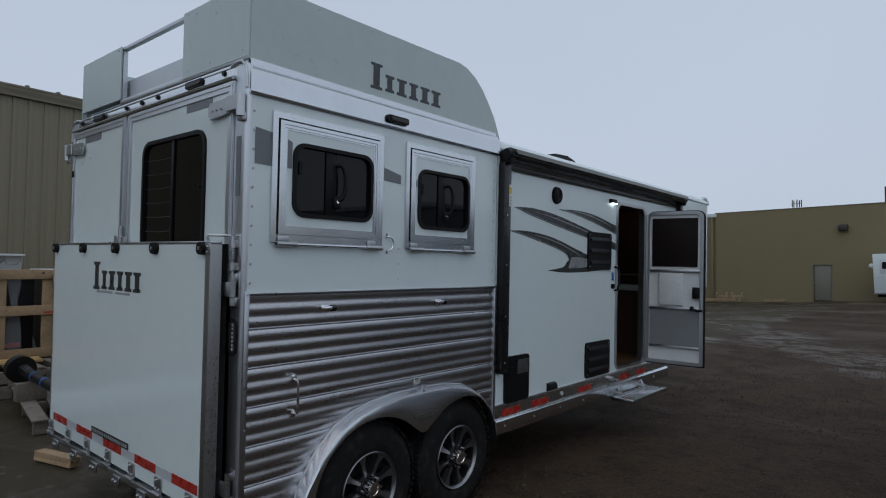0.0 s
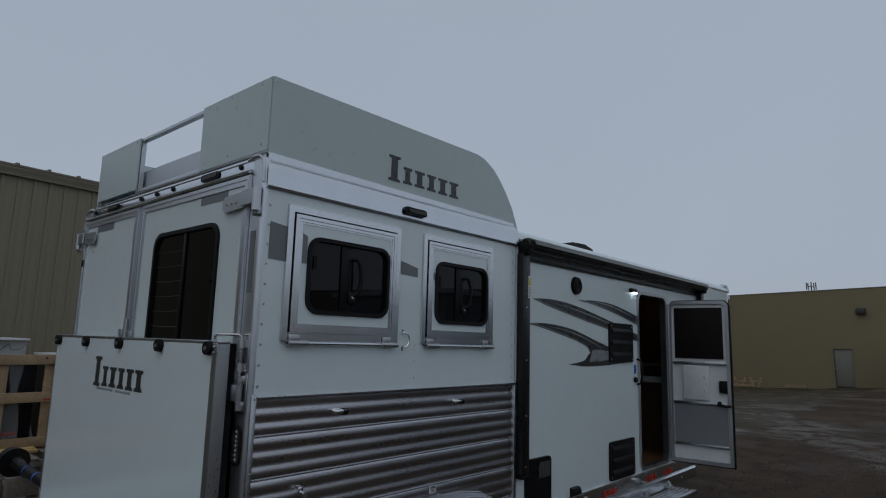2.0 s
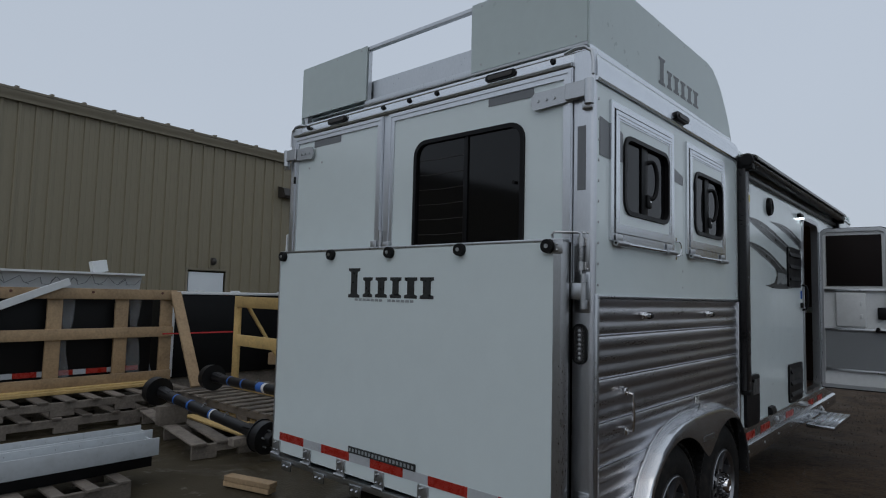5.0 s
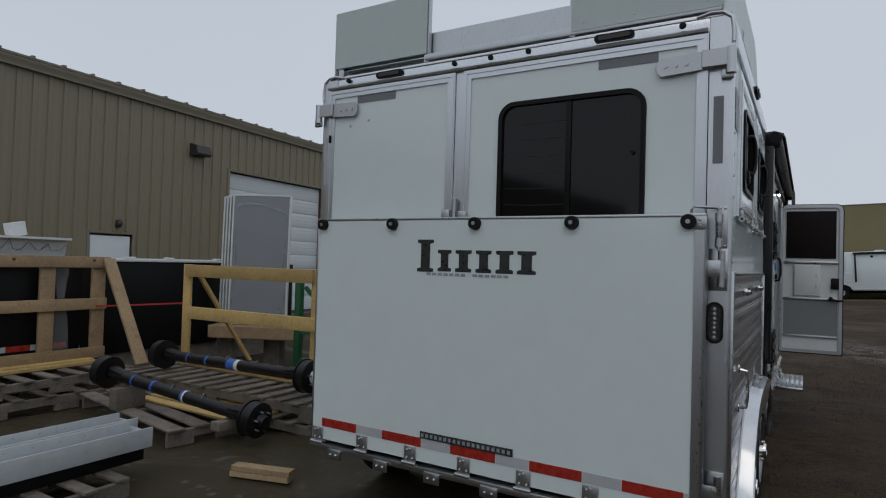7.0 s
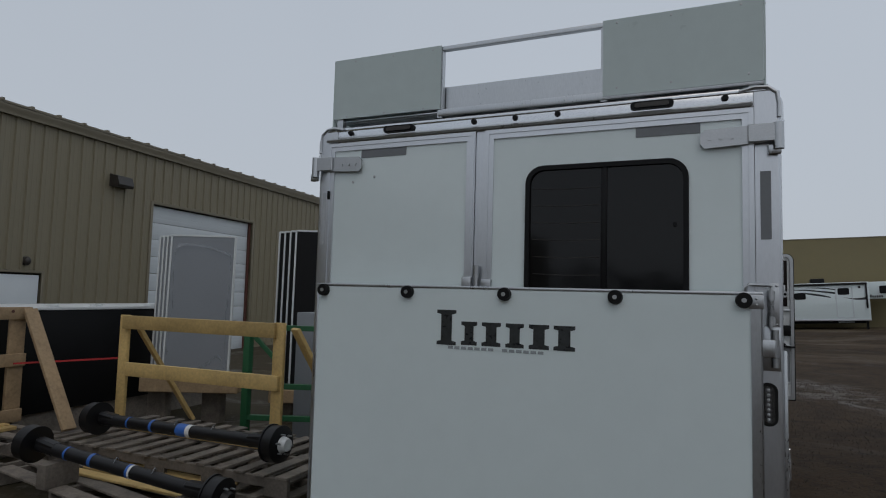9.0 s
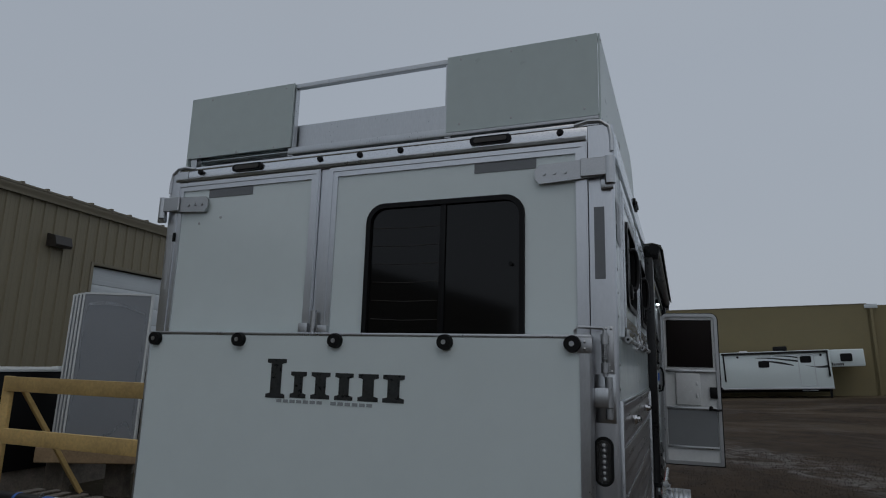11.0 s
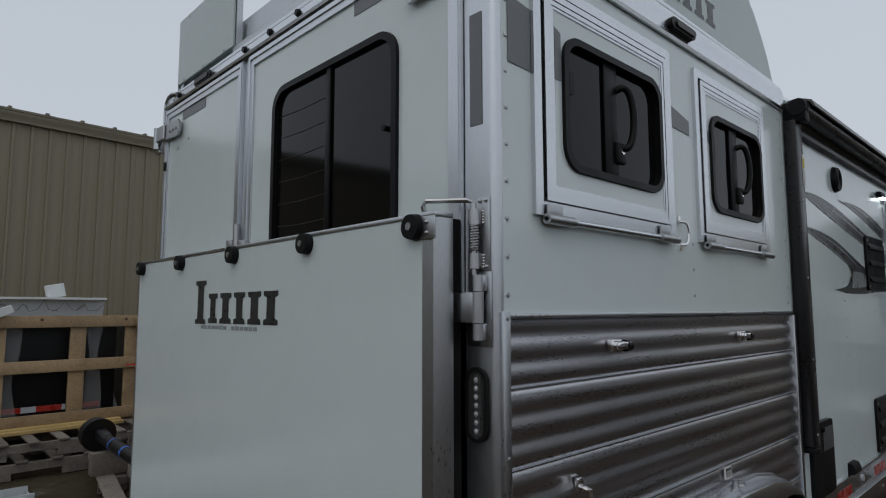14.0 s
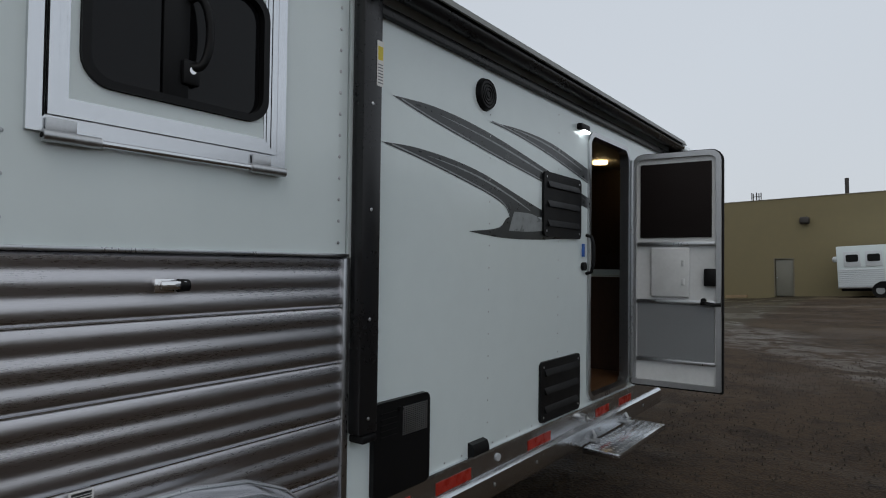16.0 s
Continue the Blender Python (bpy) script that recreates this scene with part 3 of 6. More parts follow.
# chassis and shell
bm = bmesh.new()
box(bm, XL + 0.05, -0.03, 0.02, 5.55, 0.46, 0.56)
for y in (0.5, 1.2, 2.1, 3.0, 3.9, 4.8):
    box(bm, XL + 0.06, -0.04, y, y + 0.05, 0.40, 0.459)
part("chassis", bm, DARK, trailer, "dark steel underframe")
bm = bmesh.new()
holed(bm, "x", -0.045, 0.0, -0.018, 2.075, 1.56, 2.55, WIN)
part("side_wall", bm, WHITE, trailer, "smooth glossy white horse-area side skin")
bm = bmesh.new()
holed(bm, "x", -0.045, 0.0, 2.085, 5.56, 0.652, 2.60, [DOORWAY])
part("side_wall", bm, WHITE, trailer, "smooth glossy white living-quarters side skin")
bm = bmesh.new()
box(bm, -0.043, -0.002, 5.56, 7.05, 1.45, 2.60)
box(bm, XL, 0.0, 7.05, 7.10, 1.45, 2.60, 0.02)
box(bm, XL + 0.05, -0.045, 5.56, 7.05, 1.45, 1.50)
box(bm, XL, -0.045, 5.50, 5.54, 0.56, 1.449)
part("gooseneck", bm, WHITE, trailer, "white gooseneck nose section")
bm = bmesh.new()
box(bm, XL, XL + 0.04, 0.05, 5.50, 0.46, 2.60)
box(bm, XL, XL + 0.04, 5.56, 7.05, 1.45, 2.60)
part("side_wall", bm, WHITE, trailer, "far white side skin")
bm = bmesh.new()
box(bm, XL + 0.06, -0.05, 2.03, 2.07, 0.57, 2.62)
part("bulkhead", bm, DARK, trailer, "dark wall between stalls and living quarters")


def roof_edge(x, s, y0, y1, top, low, out=0.012):
    """The rounded roof extrusion: out of the side at low, over to the roof at top."""
    pts = [(x - s * 0.005, low), (x + s * out, low), (x + s * (out + 0.004), low + 0.012), (x + s * out, low + 0.02)]
    for k in range(9):
        a = radians(90 * k / 8)
        pts.append((x + s * (out - 0.085 + 0.085 * math.cos(a)), top - 0.085 + 0.085 * math.sin(a)))
    pts += [(x - s * 0.16, top), (x - s * 0.16, top - 0.02), (x - s * 0.05, top - 0.03)]
    b = bmesh.new()
    prism(b, pts, "y", y0, y1)
    return b


part("roof_rail", roof_edge(0, 1, -0.032, 2.10, 2.715, 2.552), BRIGHT, trailer, "bright rounded aluminium roof rail")
part("roof_rail", roof_edge(XL, -1, -0.032, 2.10, 2.715, 2.552), BRIGHT, trailer, "bright rounded aluminium roof rail")
part("roof_rail", roof_edge(0, 1, 2.10, 7.12, 2.69, 2.602, 0.006), WHITE, trailer, "white rounded roof edge")
part("roof_rail", roof_edge(XL, -1, 2.10, 7.12, 2.69, 2.602, 0.006), WHITE, trailer, "white rounded roof edge")
bm = bmesh.new()
box(bm, XL + 0.14, -0.14, 0.0, 7.10, 2.675, 2.70)
part("roof", bm, WHITE, trailer)
bm = bmesh.new()
prism(bm, [(7.1, 2.60), (7.15, 2.60), (7.13, 2.65), (7.08, 2.685), (7.0, 2.70), (7.0, 2.68)], "x", XL, 0.0)
part("front_cap", bm, WHITE, trailer)
bm = bmesh.new()
box(bm, -0.72, -0.28, 3.37, 3.77, 2.701, 2.74, 0.01)
prism(bm, [(3.35, 2.74), (3.79, 2.74), (3.77, 2.77), (3.62, 2.80), (3.39, 2.79)], "x", -0.74, -0.26)
part("roof_vent", bm, BLACK, trailer, "black domed roof vent")

# corrugated lower skin, with the wheel cut-out
ARCH = [(0.27, 0.40), (0.32, 0.52), (0.42, 0.67), (0.55, 0.785), (0.68, 0.845), (0.83, 0.878), (1.0, 0.896), (1.25, 0.900), (1.5, 0.892), (1.68, 0.862), (1.82, 0.800), (1.93, 0.70), (2.00, 0.58), (2.035, 0.40)]


def arch(y):
    if y <= ARCH[0][0] or y >= ARCH[-1][0]:
        return 0.0
    for (a, za), (b_, zb) in zip(ARCH, ARCH[1:]):
        if a <= y <= b_:
            return za + (zb - za) * (y - a) / (b_ - a)
    return 0.0


panel = new("corrugated_panel")
under(panel, trailer)
tagged(panel, "horizontal corrugated aluminium planks")
zt, planks = 1.549, [0.172] + [0.195] * 4 + [0.155]
ys = sorted({-0.006, 2.055, *[-0.006 + 2.061 * k / 60 for k in range(61)], *[a for a, _ in ARCH]})
for h in planks:
    bm = bmesh.new()
    n = max(6, round(h / 0.0082))
    cols = []
    for y in ys:
        lim = arch(y) - 0.01
        col = []
        for k in range(n + 1):
            z = max(zt - h * k / n, lim)
            ph = ((1.572 - z) % 0.195) / 0.065
            x = 0.002 + 0.0052 * (0.5 - 0.5 * math.cos(2 * math.pi * ph)) ** 0.75
            if k in (0, n):
                x = -0.002
            col.append(bm.verts.new((x, y, z)))
        cols.append(col)
    for c, d in zip(cols, cols[1:]):
        for k in range(n):
            if abs(c[k].co.z - c[k + 1].co.z) > 1e-4 or abs(d[k].co.z - d[k + 1].co.z) > 1e-4:
                bm.faces.new((c[k], d[k], d[k + 1], c[k + 1]))
    bmesh.ops.dissolve_degenerate(bm, dist=1e-5, edges=bm.edges)
    loose = [v for v in bm.verts if not v.link_faces]
    bmesh.ops.delete(bm, geom=loose, context="VERTS")
    if arch(1.2) - 0.01 >= zt:
        other = bm.copy()
        bmesh.ops.delete(other, geom=[v for v in other.verts if v.co.y < 1.2], context="VERTS")
        part("plank", other, ALU_H, panel)
        bmesh.ops.delete(bm, geom=[v for v in bm.verts if v.co.y > 1.2], context="VERTS")
    part("plank", bm, ALU_H, panel)
    zt -= h
    cut = [y for y in ys if arch(y) > zt - 0.01]
    for y0, y1 in ([(-0.006, 2.055)] if not cut else [(-0.006, cut[0]), (cut[-1], 2.055)]):
        if zt > 0.45 and y1 - y0 > 0.05:
            bm = bmesh.new()
            box(bm, -0.002, 0.0066, y0, y1, zt - 0.0016, zt + 0.0016)
            part("seam", bm, BRIGHT, panel)
bm = bmesh.new()
prism(bm, [(-0.012, 0.43), (0.27, 0.43)] + [(a, z - 0.012) for a, z in ARCH] + [(2.07, 0.43), (2.07, 1.55), (-0.012, 1.55)], "x", -0.04, -0.004)
part("side_backing", bm, ALU, trailer)
bm = bmesh.new()
box(bm, -0.002, 0.012, -0.006, 2.085, 1.549, 1.561, 0.003)
box(bm, -0.002, 0.013, -0.034, -0.007, 0.45, 1.566, 0.003)
box(bm, -0.002, 0.018, 2.055, 2.085, 0.43, 1.545, 0.004)
part("trim", bm, ALU, trailer)
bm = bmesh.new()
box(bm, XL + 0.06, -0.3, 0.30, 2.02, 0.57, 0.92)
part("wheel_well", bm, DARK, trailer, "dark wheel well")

# lower rail with reflectors along the living quarters
bm = bmesh.new()
prism(bm, [(-0.02, 0.436), (0.030, 0.436), (0.034, 0.444), (0.034, 0.535), (0.022, 0.548), (0.010, 0.552), (0.010, 0.640), (0.016, 0.646), (0.014, 0.656), (-0.02, 0.656)], "y", 2.087, 5.57)
part("bottom_rail", bm, BRIGHT, trailer, "brushed aluminium bottom rail")
for y0, y1 in ((2.19, 2.44), (2.61, 2.87), (3.40, 3.66), (4.30, 4.52), (4.71, 4.94)):
    bm = bmesh.new()
    box(bm, 0.0105, 0.0125, y0, y1, 0.558, 0.610)
    part("red_reflector", bm, RED, trailer)
bm = bmesh.new()
rivets(bm, [(0.034, 2.2 + 0.42 * k, 0.49) for k in range(8)], "x", 0.010)
rivets(bm, [(0.001, 2.16 + 0.13 * k, 0.675) for k in range(15)], "x", 0.005)
rivets(bm, [(0.001, 3.02, 0.78 + 0.105 * k) for k in range(17)], "x", 0.0045)
rivets(bm, [(0.001, 3.76, 0.72 + 0.105 * k) for k in range(17)], "x", 0.0045)
rivets(bm, [(0.001, -0.002, 1.607 + 0.096 * k) for k in range(10)], "x", 0.0075)
rivets(bm, [(0.001, 2.04, 1.60 + 0.075 * k) for k in range(13)], "x", 0.0065)
rivets(bm, [(0.001, 1.04, 1.62 + 0.095 * k) for k in range(3)], "x", 0.006)
rivets(bm, [(0.0135, -0.020, 0.55 + 0.333 * k) for k in range(4)], "x", 0.006)
part("rivet", bm, STEEL, trailer, "rows of small rivets", kind="stuff")

# grey decal stripe along the stalls, and the dark sweeps on the living quarters
bm = bmesh.new()
for pts in ([(0.006, 2.392), (0.098, 2.380), (0.098, 2.206), (0.006, 2.210)], [(0.90, 2.303), (1.045, 2.272), (1.045, 2.218), (0.90, 2.226)]):
    bm = bmesh.new()
    prism(bm, pts, "x", 0.0015, 0.0028)
    part("stripe_decal", bm, GREYSTRIPE, trailer, "grey tapering stripe")


def curve(pts, n=40):
    """Smooth run through a few points, as Catmull-Rom."""
    out, P = [], [pts[0]] + list(pts) + [pts[-1]]
    seg = max(2, n // (len(pts) - 1))
    for i in range(1, len(P) - 2):
        for k in range(seg):
            t = k / seg
            out.append(tuple(0.5 * (2 * P[i][c] + (P[i + 1][c] - P[i - 1][c]) * t + (2 * P[i - 1][c] - 5 * P[i][c] + 4 * P[i + 1][c] - P[i + 2][c]) * t * t
                                    + (3 * P[i][c] - P[i - 1][c] - 3 * P[i + 1][c] + P[i + 2][c]) * t ** 3) for c in (0, 1)))
    return out + [tuple(pts[-1])]


def strip(bm, up, lo, x, n=40):
    u, l_ = curve(up, n), curve(lo, n)

    def at(c, t):
        k = t * (len(c) - 1)
        i = min(int(k), len(c) - 2)
        return tuple(c[i][j] + (c[i + 1][j] - c[i][j]) * (k - i) for j in (0, 1))
    rows = [[bm.verts.new((x, *at(c, k / n))) for c in (u, l_)] for k in range(n + 1)]
    for a, b_ in zip(rows, rows[1:]):
        bm.faces.new((a[0], b_[0], b_[1], a[1]))


SW = [([(2.31, 2.18), (2.6, 2.192), (3.0, 2.16), (3.6, 2.063), (4.19, 1.955)], [(2.31, 2.18), (2.6, 2.125), (3.1, 2.05), (3.6, 1.98), (4.19, 1.885)]),
      ([(2.25, 1.99), (2.47, 2.0), (2.75, 1.985), (3.0, 1.95), (3.37, 1.87), (3.70, 1.80)], [(2.25, 1.99), (2.5, 1.955), (2.8, 1.905), (3.03, 1.86), (3.16, 1.82), (3.21, 1.77)]),
      ([(3.0, 2.212), (3.31, 2.230), (3.69, 2.215), (4.19, 2.135)], [(3.0, 2.212), (3.25, 2.197), (3.69, 2.138), (4.19, 2.045)]),
      ([(3.70, 1.80), (3.45, 1.75), (3.21, 1.77), (3.10, 1.71), (2.84, 1.68)], [(3.95, 1.69), (3.75, 1.68), (3.5, 1.667), (3.15, 1.662), (2.84, 1.68)])]
bm = bmesh.new()
for up, lo in SW:
    strip(bm, up, lo, 0.0016)
part("sweep_decal", bm, SWOOSH, trailer, "dark grey sweeping graphic")
bm = bmesh.new()
for up, lo in SW[:3]:
    mid_ = [((a[0] * 0.62 + b_[0] * 0.38), (a[1] * 0.62 + b_[1] * 0.38)) for a, b_ in zip(curve(up, 30), curve(lo, 30))]
    k = len(mid_) // 4
    strip(bm, [(p[0], p[1] + 0.010 * math.sin(math.pi * i / (len(mid_) - k))) for i, p in enumerate(mid_[k:])][::4], mid_[k:][::4], 0.0024)
    low = curve(lo, 30)
    strip(bm, [(p[0], p[1] + 0.012) for p in low[2:]][::4], [(p[0], p[1] + 0.006) for p in low[2:]][::4], 0.0024)
strip(bm, [(3.25, 1.80), (3.45, 1.80), (3.6, 1.76)], [(3.2, 1.70), (3.4, 1.705), (3.6, 1.72)], 0.0024)
part("sweep_highlight", bm, SWOOSH_L, trailer, "lighter streaks in the sweeping graphic")


# stall windows: drop-down doors with framed dark sliding panes
def stall_window(y0, y1, glassbox):
    w = new("feed_door")
    under(w, trailer)
    tagged(w, "white drop-down feed door with aluminium frame and dark window")
    z0, z1 = 1.819, 2.492
    def band(o0, o1, x0, x1, material, name, sides="lrtb"):
        """Mitred bars of a flat frame between two insets."""
        ou = [(y0 + o0, z0 + o0), (y1 - o0, z0 + o0), (y1 - o0, z1 - o0), (y0 + o0, z1 - o0)]
        inn = [(y0 + o1, z0 + o1), (y1 - o1, z0 + o1), (y1 - o1, z1 - o1), (y0 + o1, z1 - o1)]
        for k, side in enumerate("brtl"):
            if side in sides:
                c = bmesh.new()
                n_ = (k + 1) % 4
                prism(c, [ou[k], ou[n_], inn[n_], inn[k]], "x", x0, x1)
                part(name, c, material, w)
    band(0.0, 0.032, 0.0, 0.014, BRIGHT, "frame")
    # Black strips stand in for the shade in the frame's gap and grooves.
    band(0.0325, 0.0395, 0.0, 0.005, SEAL, "gap_shade", "lt")
    band(0.0320, 0.0400, 0.0, 0.012, BRIGHT, "frame_return", "rb")
    band(0.041, 0.059, 0.002, 0.020, BRIGHT, "inner_frame")
    band(0.0595, 0.0615, 0.002, 0.010, SEAL, "groove_shade", "tr")
    band(0.0592, 0.0620, 0.002, 0.019, BRIGHT, "inner_frame", "lb")
    band(0.0622, 0.0755, 0.002, 0.019, BRIGHT, "inner_frame")
    band(0.0757, 0.0775, 0.002, 0.008, SEAL, "groove_shade", "tr")
    band(0.0756, 0.0777, 0.002, 0.0175, BRIGHT, "inner_frame", "lb")
    band(0.0778, 0.0850, 0.002, 0.0175, BRIGHT, "inner_frame")
    gy0, gy1, gz0, gz1 = glassbox
    b = bmesh.new()
    i = 0.0852
    outer = rrect(y0 + i, y1 - i, z0 + i, z1 - i, 0.004)
    ring(b, outer, rrect(gy0, gy1, gz0, gz1, 0.075), "x", 0.004, 0.015)
    part("leaf", b, WHITE, w)
    b = bmesh.new()
    d0, d1 = z0 + (z1 - z0) * 0.575, z0 + (z1 - z0) * 0.80
    prism(b, [(y0 + i + 0.004, d1), (gy0 - 0.004, d1 - 0.012), (gy0 - 0.004, d0), (y0 + i + 0.004, d0)] if y0 < 0.5 else
          [(y0 + i + 0.004, 2.262), (gy0 - 0.004, 2.252), (gy0 - 0.004, 2.212), (y0 + i + 0.004, 2.216)], "x", 0.0155, 0.017)
    if y0 < 0.5:
        prism(b, [(gy1 + 0.004, 2.325), (y1 - i - 0.003, 2.315), (y1 - i - 0.003, 2.227), (gy1 + 0.004, 2.232)], "x", 0.0155, 0.017)
    part("stripe_decal", b, GREYSTRIPE, w)
    b = bmesh.new()
    ring(b, rrect(gy0 + 0.001, gy1 - 0.001, gz0 + 0.001, gz1 - 0.001, 0.074), rrect(gy0 + 0.022, gy1 - 0.022, gz0 + 0.022, gz1 - 0.022, 0.058), "x", -0.03, 0.026)
    part("window_frame", b, BLACK, w, "black rounded window frame")
    b = bmesh.new()
    prism(b, rrect(gy0 + 0.018, gy1 - 0.018, gz0 + 0.018, gz1 - 0.018, 0.06), "x", 0.0, 0.004)
    g = part("pane", b, GLASS, w, "dark tinted glass")
    b = bmesh.new()
    ym = (gy0 + gy1) / 2
    box(b, 0.005, 0.013, ym - 0.062, ym + 0.012, gz0 + 0.02, gz1 - 0.02, 0.003)
    part("meeting_rail", b, BLACK, w)
    # the grab latch on the pane
    b = bmesh.new()
    zc = (gz0 + gz1) / 2
    arc = [radians(112 - 224 * k / 18) for k in range(19)]
    tube(b, [(0.010 + 0.036 * math.sin(math.pi * k / 18) ** 0.6, ym + 0.022 + 0.030 * math.cos(a), zc + 0.012 + 0.098 * math.sin(a)) for k, a in enumerate(arc)], 0.0115, 12)
    box(b, 0.006, 0.026, ym - 0.012, ym + 0.040, zc - 0.135, zc - 0.065, 0.009)
    part("grab_latch", b, BLACK, w, "black plastic pull latch")
    b = bmesh.new()
    prism(b, rrect(gy0 + 0.045, gy0 + 0.065, zc + 0.03, zc + 0.10, 0.009), "x", 0.004, 0.011)
    part("slide_catch", b, BLACK, w)
    b = bmesh.new()
    cyl(b, (0.02, ym + 0.014, zc - 0.095), (0.029, ym + 0.014, zc - 0.095), 0.010)
    part("lock", b, CHROME, w)
    b = bmesh.new()
    cyl(b, (0.022, y0 + 0.06, z0 - 0.010), (0.022, y1 - 0.03, z0 - 0.010), 0.0095, seg=14)
    part("hinge_rod", b, BRIGHT, w)
    for yc in (y0 + 0.092, y1 - 0.072):
        b = bmesh.new()
        cyl(b, (0.024, yc - 0.062, z0 - 0.010), (0.024, yc + 0.062, z0 - 0.010), 0.0140, seg=18)
        box(b, 0.018, 0.026, yc - 0.055, yc + 0.010, z0 - 0.006, z0 + 0.032, 0.002)
        part("hinge", b, STEEL, w)
        b = bmesh.new()
        cyl(b, (0.024, yc - 0.0645, z0 - 0.010), (0.024, yc - 0.0622, z0 - 0.010), 0.006, seg=10)
        part("hinge_pin", b, DARK, w)


stall_window(0.100, 0.882, WIN[0])
stall_window(1.082, 1.795, WIN[1])
bm = bmesh.new()
for k in range(3):
    box(bm, -0.55, -0.50, 0.25, 1.9, 1.98 + 0.12 * k, 2.02 + 0.12 * k)
for y in (0.5, 1.45):
    box(bm, -0.6, -0.56, y, y + 0.05, 1.5, 2.6)
part("stall_bars", bm, STEEL, trailer, "bars inside the stalls")

# small fittings on the stall side
bm = bmesh.new()
tube(bm, [(0.006, 0.930, 1.880), (0.014, 0.940, 1.880), (0.016, 0.958, 1.876), (0.016, 0.972, 1.858), (0.016, 0.975, 1.838), (0.016, 0.970, 1.816), (0.016, 0.956, 1.802), (0.014, 0.940, 1.798), (0.006, 0.930, 1.798)], 0.0055)
for z in (1.889, 1.789):
    prism(bm, rrect(0.922, 0.938, z - 0.014, z + 0.014, 0.007), "x", 0.0, 0.006)
part("grab_hook", bm, CHROME, trailer, "small chrome tie hook")
for y in (0.465, 1.415):
    h = new("door_hold_back")
    under(h, trailer)
    bm = bmesh.new()
    box(bm, 0.010, 0.030, y - 0.04, y + 0.015, 1.445, 1.483, 0.004)
    box(bm, 0.028, 0.045, y - 0.03, y + 0.045, 1.453, 1.477, 0.006)
    part("latch_body", bm, CHROME, h)
    bm = bmesh.new()
    cyl(bm, (0.030, y + 0.024, 1.464), (0.030, y + 0.052, 1.464), 0.018, 0.016)
    part("bumper", bm, BLACK, h)
bm = bmesh.new()
for z in (1.105, 0.918):
    box(bm, 0.006, 0.018, 0.252, 0.282, z - 0.018, z + 0.018, 0.004)
tube(bm, [(0.018, 0.267, 1.10), (0.045, 0.267, 1.095), (0.05, 0.267, 1.05), (0.05, 0.267, 0.97), (0.045, 0.267, 0.925), (0.018, 0.267, 0.92)], 0.008)
part("tie_ring", bm, CHROME, trailer, "chrome hinged tie handle")
bm = bmesh.new()
prism(bm, rrect(0.895, 1.085, 2.590, 2.632, 0.019), "x", 0.010, 0.026)
part("marker_light_bezel", bm, BLACK, trailer)
bm = bmesh.new()
prism(bm, rrect(0.925, 1.075, 2.600, 2.622, 0.010), "x", 0.0262, 0.033)
part("marker_light", bm, BRONZE, trailer)

# fender and wheels
def fender():
    f_ = new("fender")
    under(f_, trailer)
    tagged(f_, "polished aluminium tandem fender with a dipped skirt")
    OUT = 0.085
    low = []
    for cy in (0.815, 1.632):
        for k in range(17):
            a = radians(172 - 164 * k / 16)
            low.append((cy + 0.452 * math.cos(a), 0.395 + 0.415 * math.sin(a)))
    low = [p for p in low if not (1.14 < p[0] < 1.31)]
    left = [p for p in low if p[0] <= 1.14]
    right = [p for p in low if p[0] >= 1.31]
    dip = [(1.165, 0.672), (1.20, 0.648), (1.24, 0.648), (1.28, 0.672)]
    lower = [(0.30, 0.40)] + left + dip + right + [(2.03, 0.40)]
    b = bmesh.new()
    n = 90

    def at(c, y):
        for (a, za), (d, zd) in zip(c, c[1:]):
            if a <= y <= d and d > a:
                return za + (zd - za) * (y - a) / (d - a)
        return c[0][1] if y < c[0][0] else c[-1][1]
    top = [(a, z) for a, z in ARCH]
    rows = []
    for k in range(n + 1):
        y = 0.272 + (2.033 - 0.272) * k / n
        zt_, zl = at(top, y), min(at(lower, y), at(top, y) - 0.028)
        rows.append([bm_v for bm_v in ((-0.004, y, zt_ + 0.016), (0.012, y, zt_ + 0.012), (OUT - 0.025, y, zt_ + 0.004), (OUT - 0.007, y, zt_ - 0.006), (OUT, y, zt_ - 0.024), (OUT, y, zl), (OUT - 0.012, y, zl), (OUT - 0.012, y, zt_ - 0.026), (-0.004, y, zt_ - 0.006))])
    vs = [[b.verts.new(p) for p in r] for r in rows]
    for r, s in zip(vs, vs[1:]):
        for k in range(len(r) - 1):
            b.faces.new((r[k], s[k], s[k + 1], r[k + 1]))
    part("skirt", b, BRIGHT, f_)
    b = bmesh.new()
    tube(b, [(0.010, a, z + 0.014) for a, z in ARCH], 0.006)
    part("bead", b, ALU, f_)
    b = bmesh.new()
    box(b, OUT + 0.001, OUT + 0.0025, 1.13, 1.30, 0.742, 0.768)
    part("embossed_mark", b, ALU, f_)
    b = bmesh.new()
    box(b, 0.014, 0.018, 1.19, 1.245, 0.945, 0.985)
    lab = part("warning_label", b, PAPER, trailer, "small white warning sticker")
    b = bmesh.new()
    for k in range(4):
        box(b, 0.0182, 0.0188, 1.195, 1.24, 0.950 + 0.007 * k, 0.953 + 0.007 * k)
    box(b, 0.0182, 0.0188, 1.195, 1.24, 0.976, 0.982)
    part("print", b, LETTER, lab)
    b = bmesh.new()
    cyl(b, (0.03, 1.26, 0.918), (0.06, 1.26, 0.925), 0.008, seg=8)
    cyl(b, (0.028, 1.26, 0.905), (0.028, 1.26, 0.935), 0.014, seg=10)
    part("fender_bolt", b, STEEL, f_)


fender()


